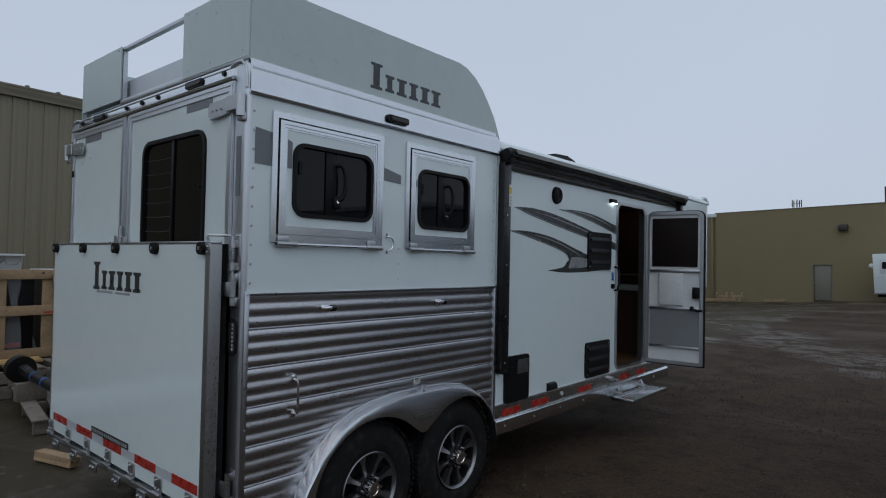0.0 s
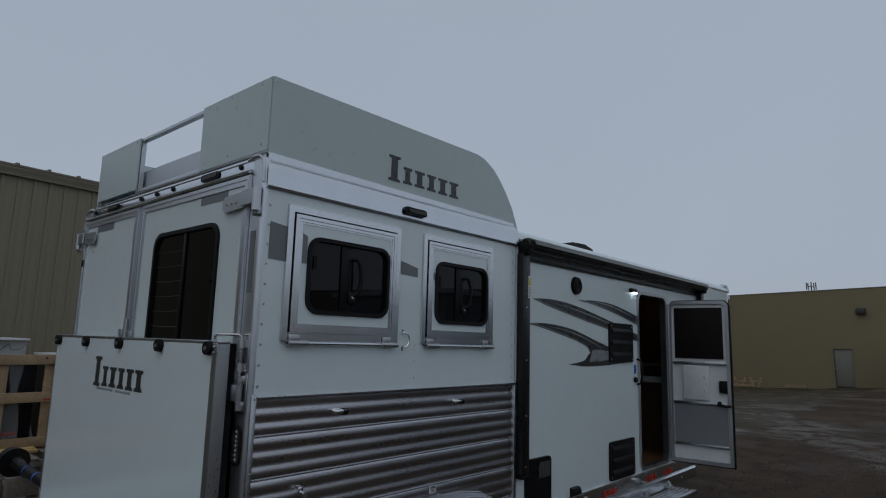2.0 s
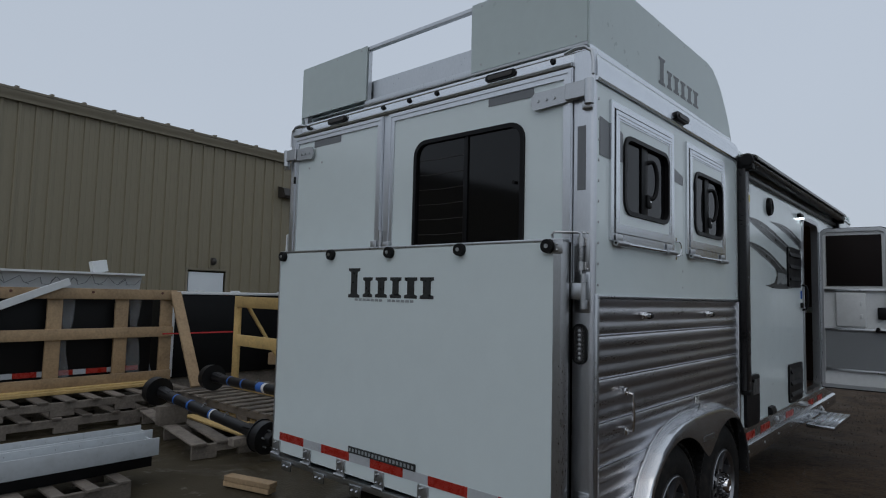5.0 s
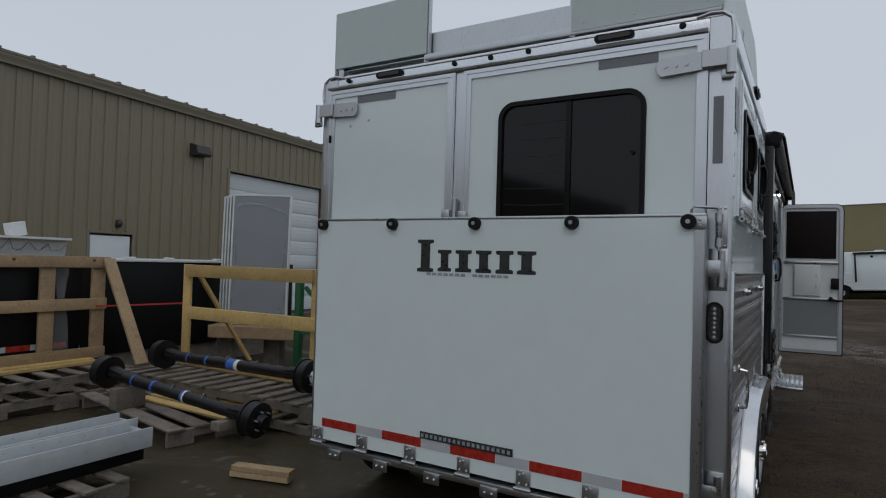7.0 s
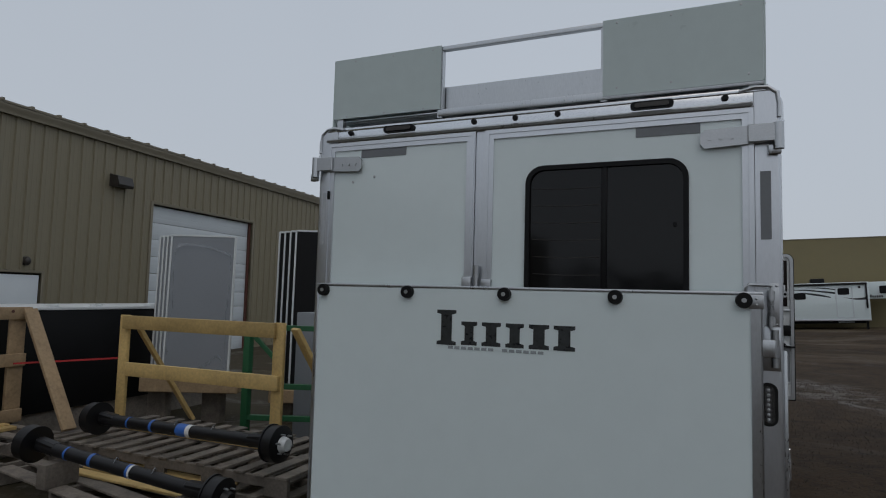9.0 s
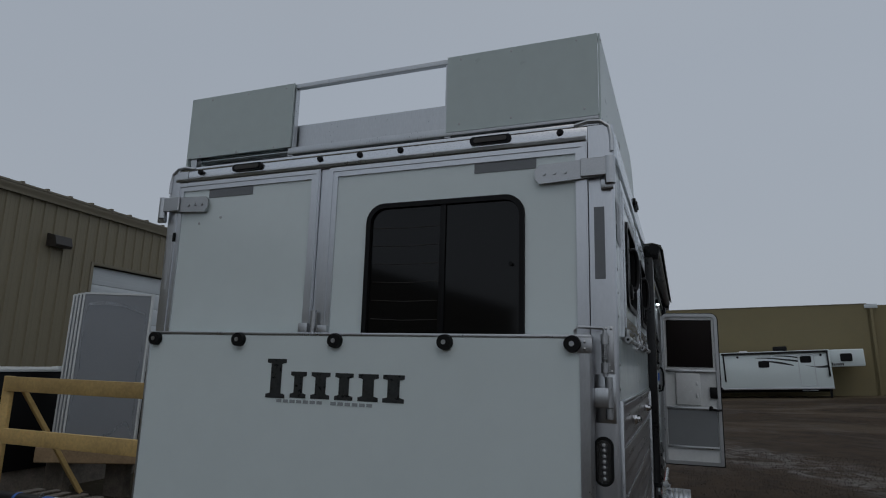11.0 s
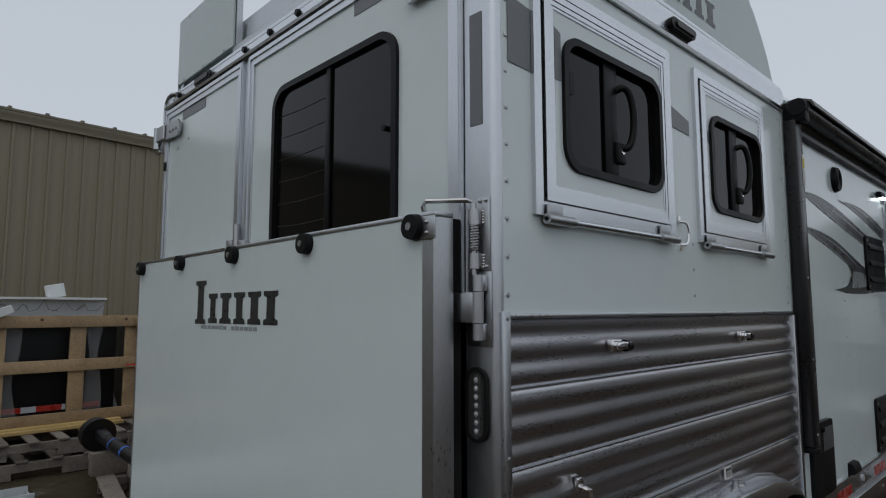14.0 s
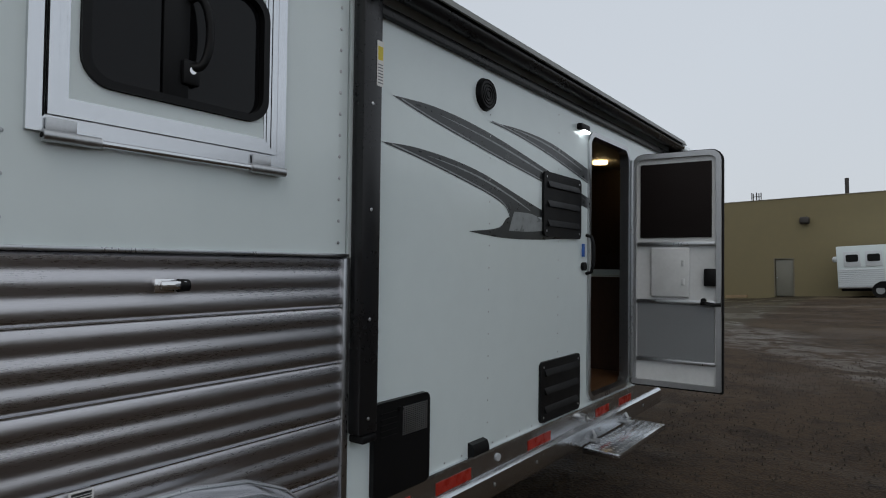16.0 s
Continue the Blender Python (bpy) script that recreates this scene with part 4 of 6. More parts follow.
def lathe(bm, prof, seg, cy, cz):
    """prof: (radius, x) turned round the wheel axle along x."""
    rings = [[bm.verts.new((x, cy + r * math.cos(2 * math.pi * k / seg), cz + r * math.sin(2 * math.pi * k / seg))) for k in range(seg)] for r, x in prof]
    for a, b_ in zip(rings, rings[1:]):
        for k in range(seg):
            bm.faces.new((a[k], a[(k + 1) % seg], b_[(k + 1) % seg], b_[k]))


def wheel(cy, xo, parent, s=1):
    w = new("wheel")
    under(w, parent)
    cz = 0.385
    b = bmesh.new()
    lathe(b, [(0.215, xo - s * 0.012), (0.235, xo), (0.30, xo + s * 0.008), (0.345, xo - s * 0.006), (0.368, xo - s * 0.025), (0.384, xo - s * 0.045), (0.386, xo - s * 0.12), (0.384, xo - s * 0.19), (0.36, xo - s * 0.22), (0.30, xo - s * 0.232), (0.20, xo - s * 0.22)], 56, cy, cz)
    t = part("tyre", b, RUBBER, w)
    b = bmesh.new()
    for k in range(64):
        a = 2 * math.pi * k / 64
        for side, off in ((0.035, 0.0), (0.085, 0.5), (0.135, 0.0), (0.185, 0.5)):
            aa = a + off * 2 * math.pi / 64
            m = Matrix.Translation((xo - s * side, cy + 0.385 * math.cos(aa), cz + 0.385 * math.sin(aa))) @ Matrix.Rotation(aa, 4, "X")
            obox(b, m, 0.036, 0.012, 0.026)
    part("tread", b, RUBBER, t)
    b = bmesh.new()
    lathe(b, [(0.200, xo - s * 0.10), (0.206, xo - s * 0.02), (0.222, xo - s * 0.006), (0.218, xo + s * 0.002), (0.206, xo - s * 0.004), (0.198, xo - s * 0.02), (0.192, xo - s * 0.09), (0.0, xo - s * 0.095)], 48, cy, cz)
    r_ = part("rim", b, AXLE, w, "black alloy rim")
    b = bmesh.new()
    lathe(b, [(0.206, xo - s * 0.012), (0.216, xo - s * 0.001), (0.211, xo + s * 0.004), (0.200, xo - s * 0.006), (0.196, xo - s * 0.02)], 56, cy, cz)
    part("rim_lip", b, SPOKE, r_, "thin machined rim lip")
    for k in range(8):
        a = 2 * math.pi * k / 8 + 0.28
        u, v = (math.cos(a), math.sin(a)), (-math.sin(a), math.cos(a))
        b = bmesh.new()
        face = [(0.070, -0.010), (0.070, 0.010), (0.150, 0.014), (0.199, 0.028), (0.199, -0.028), (0.150, -0.014)]
        ringa = [b.verts.new((xo - s * (0.022 - 0.010 * (q > 0.16)), cy + q * u[0] + o * v[0], cz + q * u[1] + o * v[1])) for q, o in face]
        ringb = [b.verts.new((xo - s * 0.060, cy + q * u[0] + 1.25 * o * v[0], cz + q * u[1] + 1.25 * o * v[1])) for q, o in face]
        b.faces.new(ringa)
        for n_ in range(6):
            b.faces.new((ringa[n_], ringa[(n_ + 1) % 6], ringb[(n_ + 1) % 6], ringb[n_]))
        part("spoke", b, SPOKE, r_)
    b = bmesh.new()
    lathe(b, [(0.092, xo - s * 0.06), (0.090, xo - s * 0.024), (0.050, xo - s * 0.020)], 28, cy, cz)
    part("hub", b, AXLE, r_, "black wheel hub")
    b = bmesh.new()
    lathe(b, [(0.047, xo - s * 0.030), (0.047, xo + s * 0.028), (0.044, xo + s * 0.034), (0.030, xo + s * 0.036), (0.028, xo + s * 0.032), (0.0, xo + s * 0.033)], 28, cy, cz)
    for k in range(8):
        a = 2 * math.pi * k / 8
        cyl(b, (xo - s * 0.015, cy + 0.068 * math.cos(a), cz + 0.068 * math.sin(a)), (xo + s * 0.02, cy + 0.068 * math.cos(a), cz + 0.068 * math.sin(a)), 0.0085, seg=6)
    part("hub_cap", b, CHROME, r_, "chrome hub cap and lug nuts")


for cy in (0.815, 1.632):
    wheel(cy, 0.035, trailer)
    wheel(cy, XL - 0.035, trailer, -1)
bm = bmesh.new()
for cy in (0.815, 1.632):
    cyl(bm, (XL + 0.2, cy, 0.385), (-0.2, cy, 0.385), 0.045)
part("axle", bm, AXLE, trailer)

# rear frame: posts, header
for x0, x1, s in ((-0.103, 0.0, 1), (XL, XL + 0.12, -1)):
    bm = bmesh.new()
    xo = x1 if s > 0 else x0
    xi = x0 if s > 0 else x1
    pts = [(xi, -0.045), (xi, 0.05), (xo - s * 0.047, 0.05), (xo - s * 0.047, -0.0185), (xo, -0.0185)] + [(xo - s * 0.02 + s * 0.02 * math.cos(radians(a)), -0.025 - 0.02 * math.sin(radians(a))) for a in range(0, 91, 15)]
    prism(bm, pts, "z", 0.45, 2.70)
    part("rear_post", bm, DOORALU, trailer, "aluminium corner post")
    bm = bmesh.new()
    xr0, xr1 = (-0.083, -0.041) if s > 0 else (XL + 0.035, XL + 0.075)
    box(bm, xr0, xr1, -0.0475, -0.0452, 2.042, 2.342)
    part("silver_reflector", bm, SILVER if s < 0 else GREYSTRIPE, trailer, "grey reflective patch")
bm = bmesh.new()
box(bm, XL + 0.121, -0.104, -0.044, 0.0, 2.632, 2.70, 0.004)
box(bm, XL + 0.05, -0.05, -0.040, 0.02, 2.70, 2.722, 0.006)
part("rear_header", bm, BRIGHT, trailer, "bright aluminium rear header")
bm = bmesh.new()
prism(bm, [(-0.045, 2.640), (-0.066, 2.634), (-0.069, 2.646), (-0.060, 2.654), (-0.045, 2.656)], "x", XL + 0.06, -0.11)
part("drip_rail", bm, ALU, trailer)
for x0, x1 in ((-1.972, -1.78), (-0.63, -0.436)):
    bm = bmesh.new()
    prism(bm, rrect(x0, x1, 2.667, 2.706, 0.018), "y", -0.054, -0.0452)
    m_ = part("marker_light", bm, BLACK, trailer, "black oval rear marker light")
    bm = bmesh.new()
    prism(bm, rrect(x0 + 0.02, x1 - 0.02, 2.676, 2.697, 0.010), "y", -0.060, -0.0542)
    part("lens", bm, BRONZE, m_)
for x in (-2.192, -1.429, -1.202, -0.982, -0.22):
    bm = bmesh.new()
    cyl(bm, (x, -0.045, 2.686), (x, -0.056, 2.686), 0.016, 0.012, seg=14)
    part("clearance_light", bm, BLACK, trailer)
# conduit over each upper corner
for s, xo in ((1, 0.0), (-1, XL)):
    bm = bmesh.new()
    tube(bm, [(xo - s * 0.16, -0.04, 2.71), (xo - s * 0.10, -0.045, 2.722), (xo - s * 0.05, -0.045, 2.718), (xo - s * 0.015, -0.045, 2.69), (xo - s * 0.006, -0.045, 2.64), (xo - s * 0.006, -0.045, 2.58)], 0.0085, 10)
    part("conduit", bm, ALU, trailer, "ribbed metal cable conduit")

# upper rear doors
def rear_door(x0, x1, window):
    d = new("rear_door")
    under(d, trailer)
    tagged(d, "white upper rear door with aluminium edge frame" + (" and dark window" if window else ""))
    z0, z1 = 1.60, 2.628
    b = bmesh.new()
    fr = 0.048
    ring(b, [(x0, z0), (x1, z0), (x1, z1), (x0, z1)], [(x0 + fr, z0 + fr), (x1 - fr, z0 + fr), (x1 - fr, z1 - fr), (x0 + fr, z1 - fr)], "y", -0.058, -0.02)
    ring(b, [(x0 + 0.006, z0 + 0.006), (x1 - 0.006, z0 + 0.006), (x1 - 0.006, z1 - 0.006), (x0 + 0.006, z1 - 0.006)], [(x0 + 0.022, z0 + 0.022), (x1 - 0.022, z0 + 0.022), (x1 - 0.022, z1 - 0.022), (x0 + 0.022, z1 - 0.022)], "y", -0.063, -0.058)
    part("frame", b, DOORALU, d)
    b = bmesh.new()
    inner = (x0 + fr, x1 - fr, z0 + fr, z1 - fr)
    if window:
        gx0, gx1, gz0, gz1 = window
        ring(b, rrect(*inner, 0.003), rrect(gx0, gx1, gz0, gz1, 0.09), "y", -0.050, -0.02)
    else:
        box(b, inner[0], inner[1], -0.050, -0.02, inner[2], inner[3])
    part("leaf", b, WHITE, d)
    if window:
        b = bmesh.new()
        ring(b, rrect(gx0 + 0.001, gx1 - 0.001, gz0 + 0.001, gz1 - 0.001, 0.089), rrect(gx0 + 0.024, gx1 - 0.024, gz0 + 0.024, gz1 - 0.024, 0.07), "y", -0.062, -0.02)
        part("window_frame", b, BLACK, d, "black rounded window frame")
        b = bmesh.new()
        prism(b, rrect(gx0 + 0.02, gx1 - 0.02, gz0 + 0.02, gz1 - 0.02, 0.07), "y", -0.046, -0.042)
        part("pane", b, REAR_GLASS, d, "dark tinted glass")
        b = bmesh.new()
        xm = (gx0 + gx1) / 2 + 0.005
        box(b, xm - 0.014, xm + 0.014, -0.056, -0.047, gz0 + 0.022, gz1 - 0.022, 0.003)
        part("meeting_rail", b, BLACK, d)
        b = bmesh.new()
        for k in range(7):
            z = gz1 - 0.12 - 0.085 * k
            tube(b, [(gx0 + 0.04, -0.0470, z + 0.004), (gx0 + 0.2, -0.0470, z - 0.003), (xm - 0.02, -0.0470, z)], 0.0015, 6)
        part("guard_bars", b, BRONZE, d, kind="stuff")
        b = bmesh.new()
        cyl(b, (gx1 - 0.06, -0.047, 2.115), (gx1 - 0.06, -0.062, 2.115), 0.009, seg=10)
        part("pane_knob", b, BLACK, d)
    b = bmesh.new()
    t0, t1 = (-0.605, -0.323) if window else (-2.11, -1.823)
    box(b, t0, t1, -0.0525, -0.0503, 2.532, 2.578)
    part("silver_reflector", b, GREYSTRIPE, d, "grey reflective tape")


rear_door(-2.333, -1.413, None)
rear_door(-1.358, -0.106, (-1.138, -0.372, 1.655, 2.424))
bm = bmesh.new()
box(bm, -1.411, -1.360, -0.045, 0.0, 1.0, 2.628)
part("centre_post", bm, DOORALU, trailer, "aluminium centre post")
bm = bmesh.new()
box(bm, -1.462, -1.411, -0.088, -0.064, 1.80, 1.86, 0.004)
box(bm, -1.357, -1.305, -0.088, -0.064, 1.80, 1.85, 0.004)
cyl(bm, (-1.386, -0.075, 1.80), (-1.386, -0.075, 1.92), 0.014)
part("door_bolt", bm, STEEL, trailer)
bm = bmesh.new()
rivets(bm, [(-2.16, -0.052, 2.395), (-2.02, -0.052, 2.42)], "y", 0.008)
part("rivet", bm, STEEL, trailer, kind="stuff")
bm = bmesh.new()
box(bm, -2.325, -2.308, -0.066, -0.045, 2.30, 2.35, 0.004)
part("hook", bm, BLACK, trailer)


def strap_hinge(xe, xi, z, name="strap_hinge"):
    """A door hinge: barrel on the post, pierced leaf towards the door."""
    s = 1 if xe > xi else -1
    h = new(name)
    under(h, trailer)
    tagged(h, "heavy aluminium strap hinge")
    b = bmesh.new()
    pts = [(xe - s * 0.05, z + 0.048), (xi + s * 0.02, z + 0.040), (xi, z + 0.02), (xi, z - 0.022), (xi + s * 0.02, z - 0.045), (xe - s * 0.05, z - 0.032)]
    prism(b, pts, "y", -0.075, -0.064)
    obox(b, Matrix.Translation((xe - s * 0.055, -0.081, z + 0.008)), 0.13, 0.012, 0.080, 0.004)
    part("leaf", b, STEEL, h)
    b = bmesh.new()
    cyl(b, (xe, -0.072, z - 0.065), (xe, -0.072, z + 0.05), 0.022)
    box(b, xe - 0.04, xe + 0.012, -0.068, -0.046, z - 0.085, z - 0.04, 0.006)
    part("barrel", b, ALU, h)
    for k in range(3):
        b = bmesh.new()
        cyl(b, (xi + s * (0.04 + 0.045 * k), -0.074, z - 0.002), (xi + s * (0.04 + 0.045 * k), -0.080, z - 0.002), 0.008, seg=10)
        part("bolt", b, STEEL, h)


strap_hinge(-0.012, -0.325, 2.497)
strap_hinge(XL - 0.005, -2.095, 2.497)

# loading ramp
ramp_ = new("loading_ramp")
under(ramp_, trailer)
tagged(ramp_, "closed glossy white loading ramp with aluminium edging")
RX0, RX1 = -2.295, -0.132
bm = bmesh.new()
box(bm, RX0 + 0.012, RX1, -0.163, -0.108, 0.485, 1.797)
part("ramp_skin", bm, WHITE, ramp_)
bm = bmesh.new()
box(bm, RX0, RX1 + 0.045, -0.166, -0.105, 1.797, 1.812, 0.003)
box(bm, RX0, RX0 + 0.012, -0.166, -0.105, 0.47, 1.797, 0.002)
part("edge_trim", bm, ALU, ramp_)
bm = bmesh.new()
prism(bm, [(RX1, -0.168), (RX1 + 0.036, -0.164), (RX1 + 0.044, -0.150), (RX1 + 0.044, -0.105), (RX1, -0.105)], "z", 0.47, 1.797)
part("side_channel", bm, ALU, ramp_, "dull aluminium side channel")
bm = bmesh.new()
box(bm, -0.128, -0.103, -0.105, -0.064, 0.48, 1.80)
part("rubber_seal", bm, SEAL, ramp_)
bm = bmesh.new()
box(bm, RX0 + 0.02, RX0 + 0.05, -0.105, -0.064, 0.48, 1.80)
part("rubber_seal", bm, SEAL, ramp_)
for x in (-2.246, -1.728, -1.202, -0.680, -0.158):
    bm = bmesh.new()
    cyl(bm, (x, -0.152, 1.776), (x, -0.190, 1.776), 0.035, 0.031, seg=24)
    p_ = part("rubber_bumper", bm, SEAL, ramp_, "round black rubber bumper")
    bm = bmesh.new()
    cyl(bm, (x, -0.190, 1.776), (x, -0.194, 1.776), 0.010, seg=10)
    part("screw", bm, STEEL, p_)
x, k = RX0 + 0.085, 0
while x < RX1 - 0.02:
    w = 0.262 if k % 2 == 0 else 0.178
    bm = bmesh.new()
    box(bm, x, min(x + w, RX1 - 0.004), -0.1655, -0.1632, 0.562, 0.612)
    part("red_reflector" if k % 2 == 0 else "silver_reflector", bm, RED if k % 2 == 0 else SILVER, ramp_)
    x += w + 0.004
    k += 1
for k in range(7):
    bm = bmesh.new()
    x = RX0 + 0.06 + k * 0.335
    box(bm, x - 0.038, x + 0.038, -0.174, -0.1635, 0.472, 0.556, 0.004)
    cyl(bm, (x - 0.045, -0.178, 0.468), (x + 0.045, -0.178, 0.468), 0.010, seg=10)
    for o in ((-0.018, 0.538), (0.0, 0.545), (-0.02, 0.495), (0.02, 0.495)):
        ball(bm, (x + o[0], -0.175, o[1]), 0.008, 6)
    part("hinge_bracket", bm, STEEL, ramp_, "riveted ramp hinge")
bm = bmesh.new()
box(bm, RX0, -0.06, -0.176, -0.02, 0.425, 0.462, 0.005)
for k in range(6):
    x = RX0 + 0.2 + k * 0.34
    box(bm, x - 0.05, x + 0.05, -0.188, -0.176, 0.385, 0.445, 0.005)
    for o in (-0.02, 0.02):
        ball(bm, (x + o, -0.19, 0.415), 0.009, 6)
part("hinge_beam", bm, ALU, trailer, "aluminium hinge beam under the ramp")
bm = bmesh.new()
box(bm, XL + 0.02, -0.02, -0.04, 0.3, 0.40, 0.424)
part("rear_sill", bm, DARK, trailer)

# ramp catches at the corner posts
for z in (1.575, 0.60):
    h = new("ramp_hinge")
    under(h, trailer)
    tagged(h, "aluminium ramp latch on the post")
    bm = bmesh.new()
    box(bm, -0.150, -0.036, -0.090, -0.080, z - 0.036, z + 0.038, 0.002)
    cyl(bm, (-0.036, -0.074, z - 0.036), (-0.036, -0.074, z + 0.038), 0.016, seg=18)
    part("plate", bm, ALU, h)
    bm = bmesh.new()
    cyl(bm, (-0.036, -0.072, z - 0.078), (-0.036, -0.072, z - 0.038), 0.0145, seg=16)
    box(bm, -0.044, -0.022, -0.070, -0.0516, z - 0.078, z - 0.038, 0.002)
    part("knuckle", bm, ALU, h)
    bm = bmesh.new()
    cyl(bm, (-0.036, -0.072, z + 0.040), (-0.036, -0.072, z + 0.080), 0.0145, seg=16)
    box(bm, -0.044, -0.022, -0.070, -0.0516, z + 0.040, z + 0.080, 0.002)
    part("knuckle", bm, ALU, h)
    bm = bmesh.new()
    box(bm, -0.090, -0.012, -0.0515, -0.046, z - 0.095, z + 0.090, 0.002)
    part("backing_plate", bm, ALU, h)
bm = bmesh.new()
tube(bm, [(-0.150, -0.13, 1.77), (-0.150, -0.15, 1.83), (-0.14, -0.15, 1.842), (-0.06, -0.085, 1.842), (-0.050, -0.072, 1.835), (-0.050, -0.070, 1.655)], 0.0065)
box(bm, -0.140, -0.084, -0.1715, -0.1665, 1.742, 1.800, 0.002)
box(bm, -0.058, -0.016, -0.051, -0.045, 1.667, 1.852, 0.002)
for z in (1.80, 1.69):
    cyl(bm, (-0.050, -0.069, z - 0.019), (-0.050, -0.069, z + 0.019), 0.0145, seg=16)
    box(bm, -0.050, -0.038, -0.066, -0.0512, z - 0.019, z + 0.019, 0.002)
    for k in range(5):
        ball(bm, (-0.035, -0.051, z - 0.014 + 0.007 * k), 0.0045, 6)
for x, z in ((-0.046, 1.842), (-0.026, 1.842), (-0.026, 1.676)):
    ball(bm, (x, -0.052, z), 0.006, 8)
for z in (1.758, 1.784):
    ball(bm, (-0.112, -0.172, z), 0.006, 8)
part("spring_latch", bm, STEEL, trailer, "sprung steel ramp latch rod")
bm = bmesh.new()
pts = []
for k in range(81):
    a = k * 2 * math.pi / 8
    pts.append((-0.050 + 0.011 * math.cos(a), -0.070 + 0.011 * math.sin(a), 1.712 + 0.068 * k / 80))
tube(bm, pts, 0.0026, 5)
part("latch_spring", bm, STEEL, trailer)
# tail lights
def lathe_y(bm, prof, seg, cx, cz):
    """prof: (radius, y) turned round a short axis along y."""
    rings = [[bm.verts.new((cx + q * math.cos(2 * math.pi * k / seg), y, cz + q * math.sin(2 * math.pi * k / seg))) for k in range(seg)] for q, y in prof]
    for a, b_ in zip(rings, rings[1:]):
        for k in range(seg):
            bm.faces.new((a[k], a[(k + 1) % seg], b_[(k + 1) % seg], b_[k]))
    bm.faces.new(rings[-1])


for xc in (-0.062, XL + 0.062):
    bm = bmesh.new()
    ring(bm, rrect(xc - 0.036, xc + 0.036, 1.248, 1.430, 0.035), rrect(xc - 0.026, xc + 0.026, 1.258, 1.420, 0.025), "y", -0.056, -0.0452)
    t_ = part("tail_light", bm, SEAL, trailer, "oval tail light with clear lens")
    bm = bmesh.new()
    prism(bm, rrect(xc - 0.026, xc + 0.026, 1.258, 1.420, 0.025), "y", -0.048, -0.0455)
    part("reflector", bm, BRONZE, t_)
    bm = bmesh.new()
    for k in range(7):
        z = 1.276 + k * 0.0205
        ball(bm, (xc, -0.0495, z), 0.0085, 8)
        lathe_y(bm, [(0.0135, -0.0500), (0.0115, -0.0490), (0.0100, -0.0485)], 12, xc, z)
    part("diodes", bm, LED, t_)
    bm = bmesh.new()
    prism(bm, rrect(xc - 0.026, xc + 0.026, 1.258, 1.420, 0.025), "y", -0.0545, -0.0530)
    part("lens", bm, LENS, t_)

# maker's word mark, as plain blocks
def wordmark(parent, place, w, h, material, label):
    """place(u, v) lays the mark's plane into the world; six plain blocks, the first one taller."""
    spans = [(0.0, 0.15, 1.0, -0.03), (0.19, 0.31, 0.68, 0.0), (0.345, 0.485, 0.68, 0.0), (0.52, 0.65, 0.68, 0.0), (0.685, 0.825, 0.68, 0.0), (0.855, 1.0, 0.68, 0.0)]
    for u0, u1, top, low in spans:
        b = bmesh.new()
        m0, m1 = u0 + (u1 - u0) * 0.22, u1 - (u1 - u0) * 0.22
        out = [(u0, low), (u1, low), (u1, low + 0.10), (m1, low + 0.13), (m1, top - 0.13), (u1, top - 0.10), (u1, top), (u0, top), (u0, top - 0.10), (m0, top - 0.13), (m0, low + 0.13), (u0, low + 0.10)]
        off = (place(0, 0, 1) - place(0, 0)) * 0.0008
        b.faces.new([b.verts.new(place(w * a, h * v) + off) for a, v in out])
        part("word_mark", b, material, parent, label)


def rear_place(u, v, out=0):
    return Vector((-1.558 + u, -0.1642 - out, 1.520 + v))


wordmark(ramp_, rear_place, 0.700, 0.170, LETTER, "dark word mark as plain blocks")
bm = bmesh.new()
for k in range(14):
    if k != 7:
        x = -1.495 + k * 0.0355
        box(bm, x, x + 0.027, -0.1648, -0.1636, 1.497, 1.511)
part("word_mark", bm, LETTER_G, ramp_, "thin grey line of lettering as bars", "stuff")
bm = bmesh.new()
box(bm, -1.505, -0.955, -0.1680, -0.1660, 0.612, 0.650)
u_ = part("web_sticker", bm, LETTER, ramp_, "narrow black sticker with pale bars")
bm = bmesh.new()
for k in range(19):
    box(bm, -1.497 + k * 0.0284, -1.497 + k * 0.0284 + 0.016, -0.1688, -0.1681, 0.621, 0.640)
part("print", bm, LETTER_G, u_)

# hay rack on the roof
rack = new("hay_rack")
under(rack, trailer)
tagged(rack, "white roof hay rack, shade in its skin colour, with an open rear gap")
RZ0, RZ1 = 2.742, 3.150
bm = bmesh.new()
prof = [(0.0, RZ0), (0.0, RZ1), (1.66, RZ1 + 0.012), (1.75, RZ1 - 0.002), (1.86, 3.097), (1.95, 3.024), (2.03, 2.936), (2.10, 2.845), (2.152, 2.745), (2.176, 2.69), (2.155, 2.685), (0.06, 2.712)]
prism(bm, prof, "x", -0.058, -0.050)
part("side_panel", bm, RACK_SHADED, rack)
bm = bmesh.new()
prism(bm, prof, "x", XL + 0.050, XL + 0.058)
part("side_panel", bm, RACK_SHADED, rack)
for x0, x1, zb in ((XL + 0.06, -1.648, 2.790), (-0.768, -0.060, 2.765)):
    bm = bmesh.new()
    box(bm, x0, x1, -0.004, 0.004, zb, RZ1)
    part("rear_panel", bm, RACK_SHADED, rack)
bm = bmesh.new()
box(bm, XL + 0.06, -0.06, 0.006, 0.035, RZ1 - 0.028, RZ1 - 0.002, 0.003)
for x in (-1.652, -0.764):
    box(bm, x - 0.015, x + 0.015, 0.006, 0.035, RZ0, RZ1 - 0.03)
box(bm, -1.66, -0.06, 0.0, 0.04, RZ0 + 0.006, RZ0 + 0.046, 0.003)
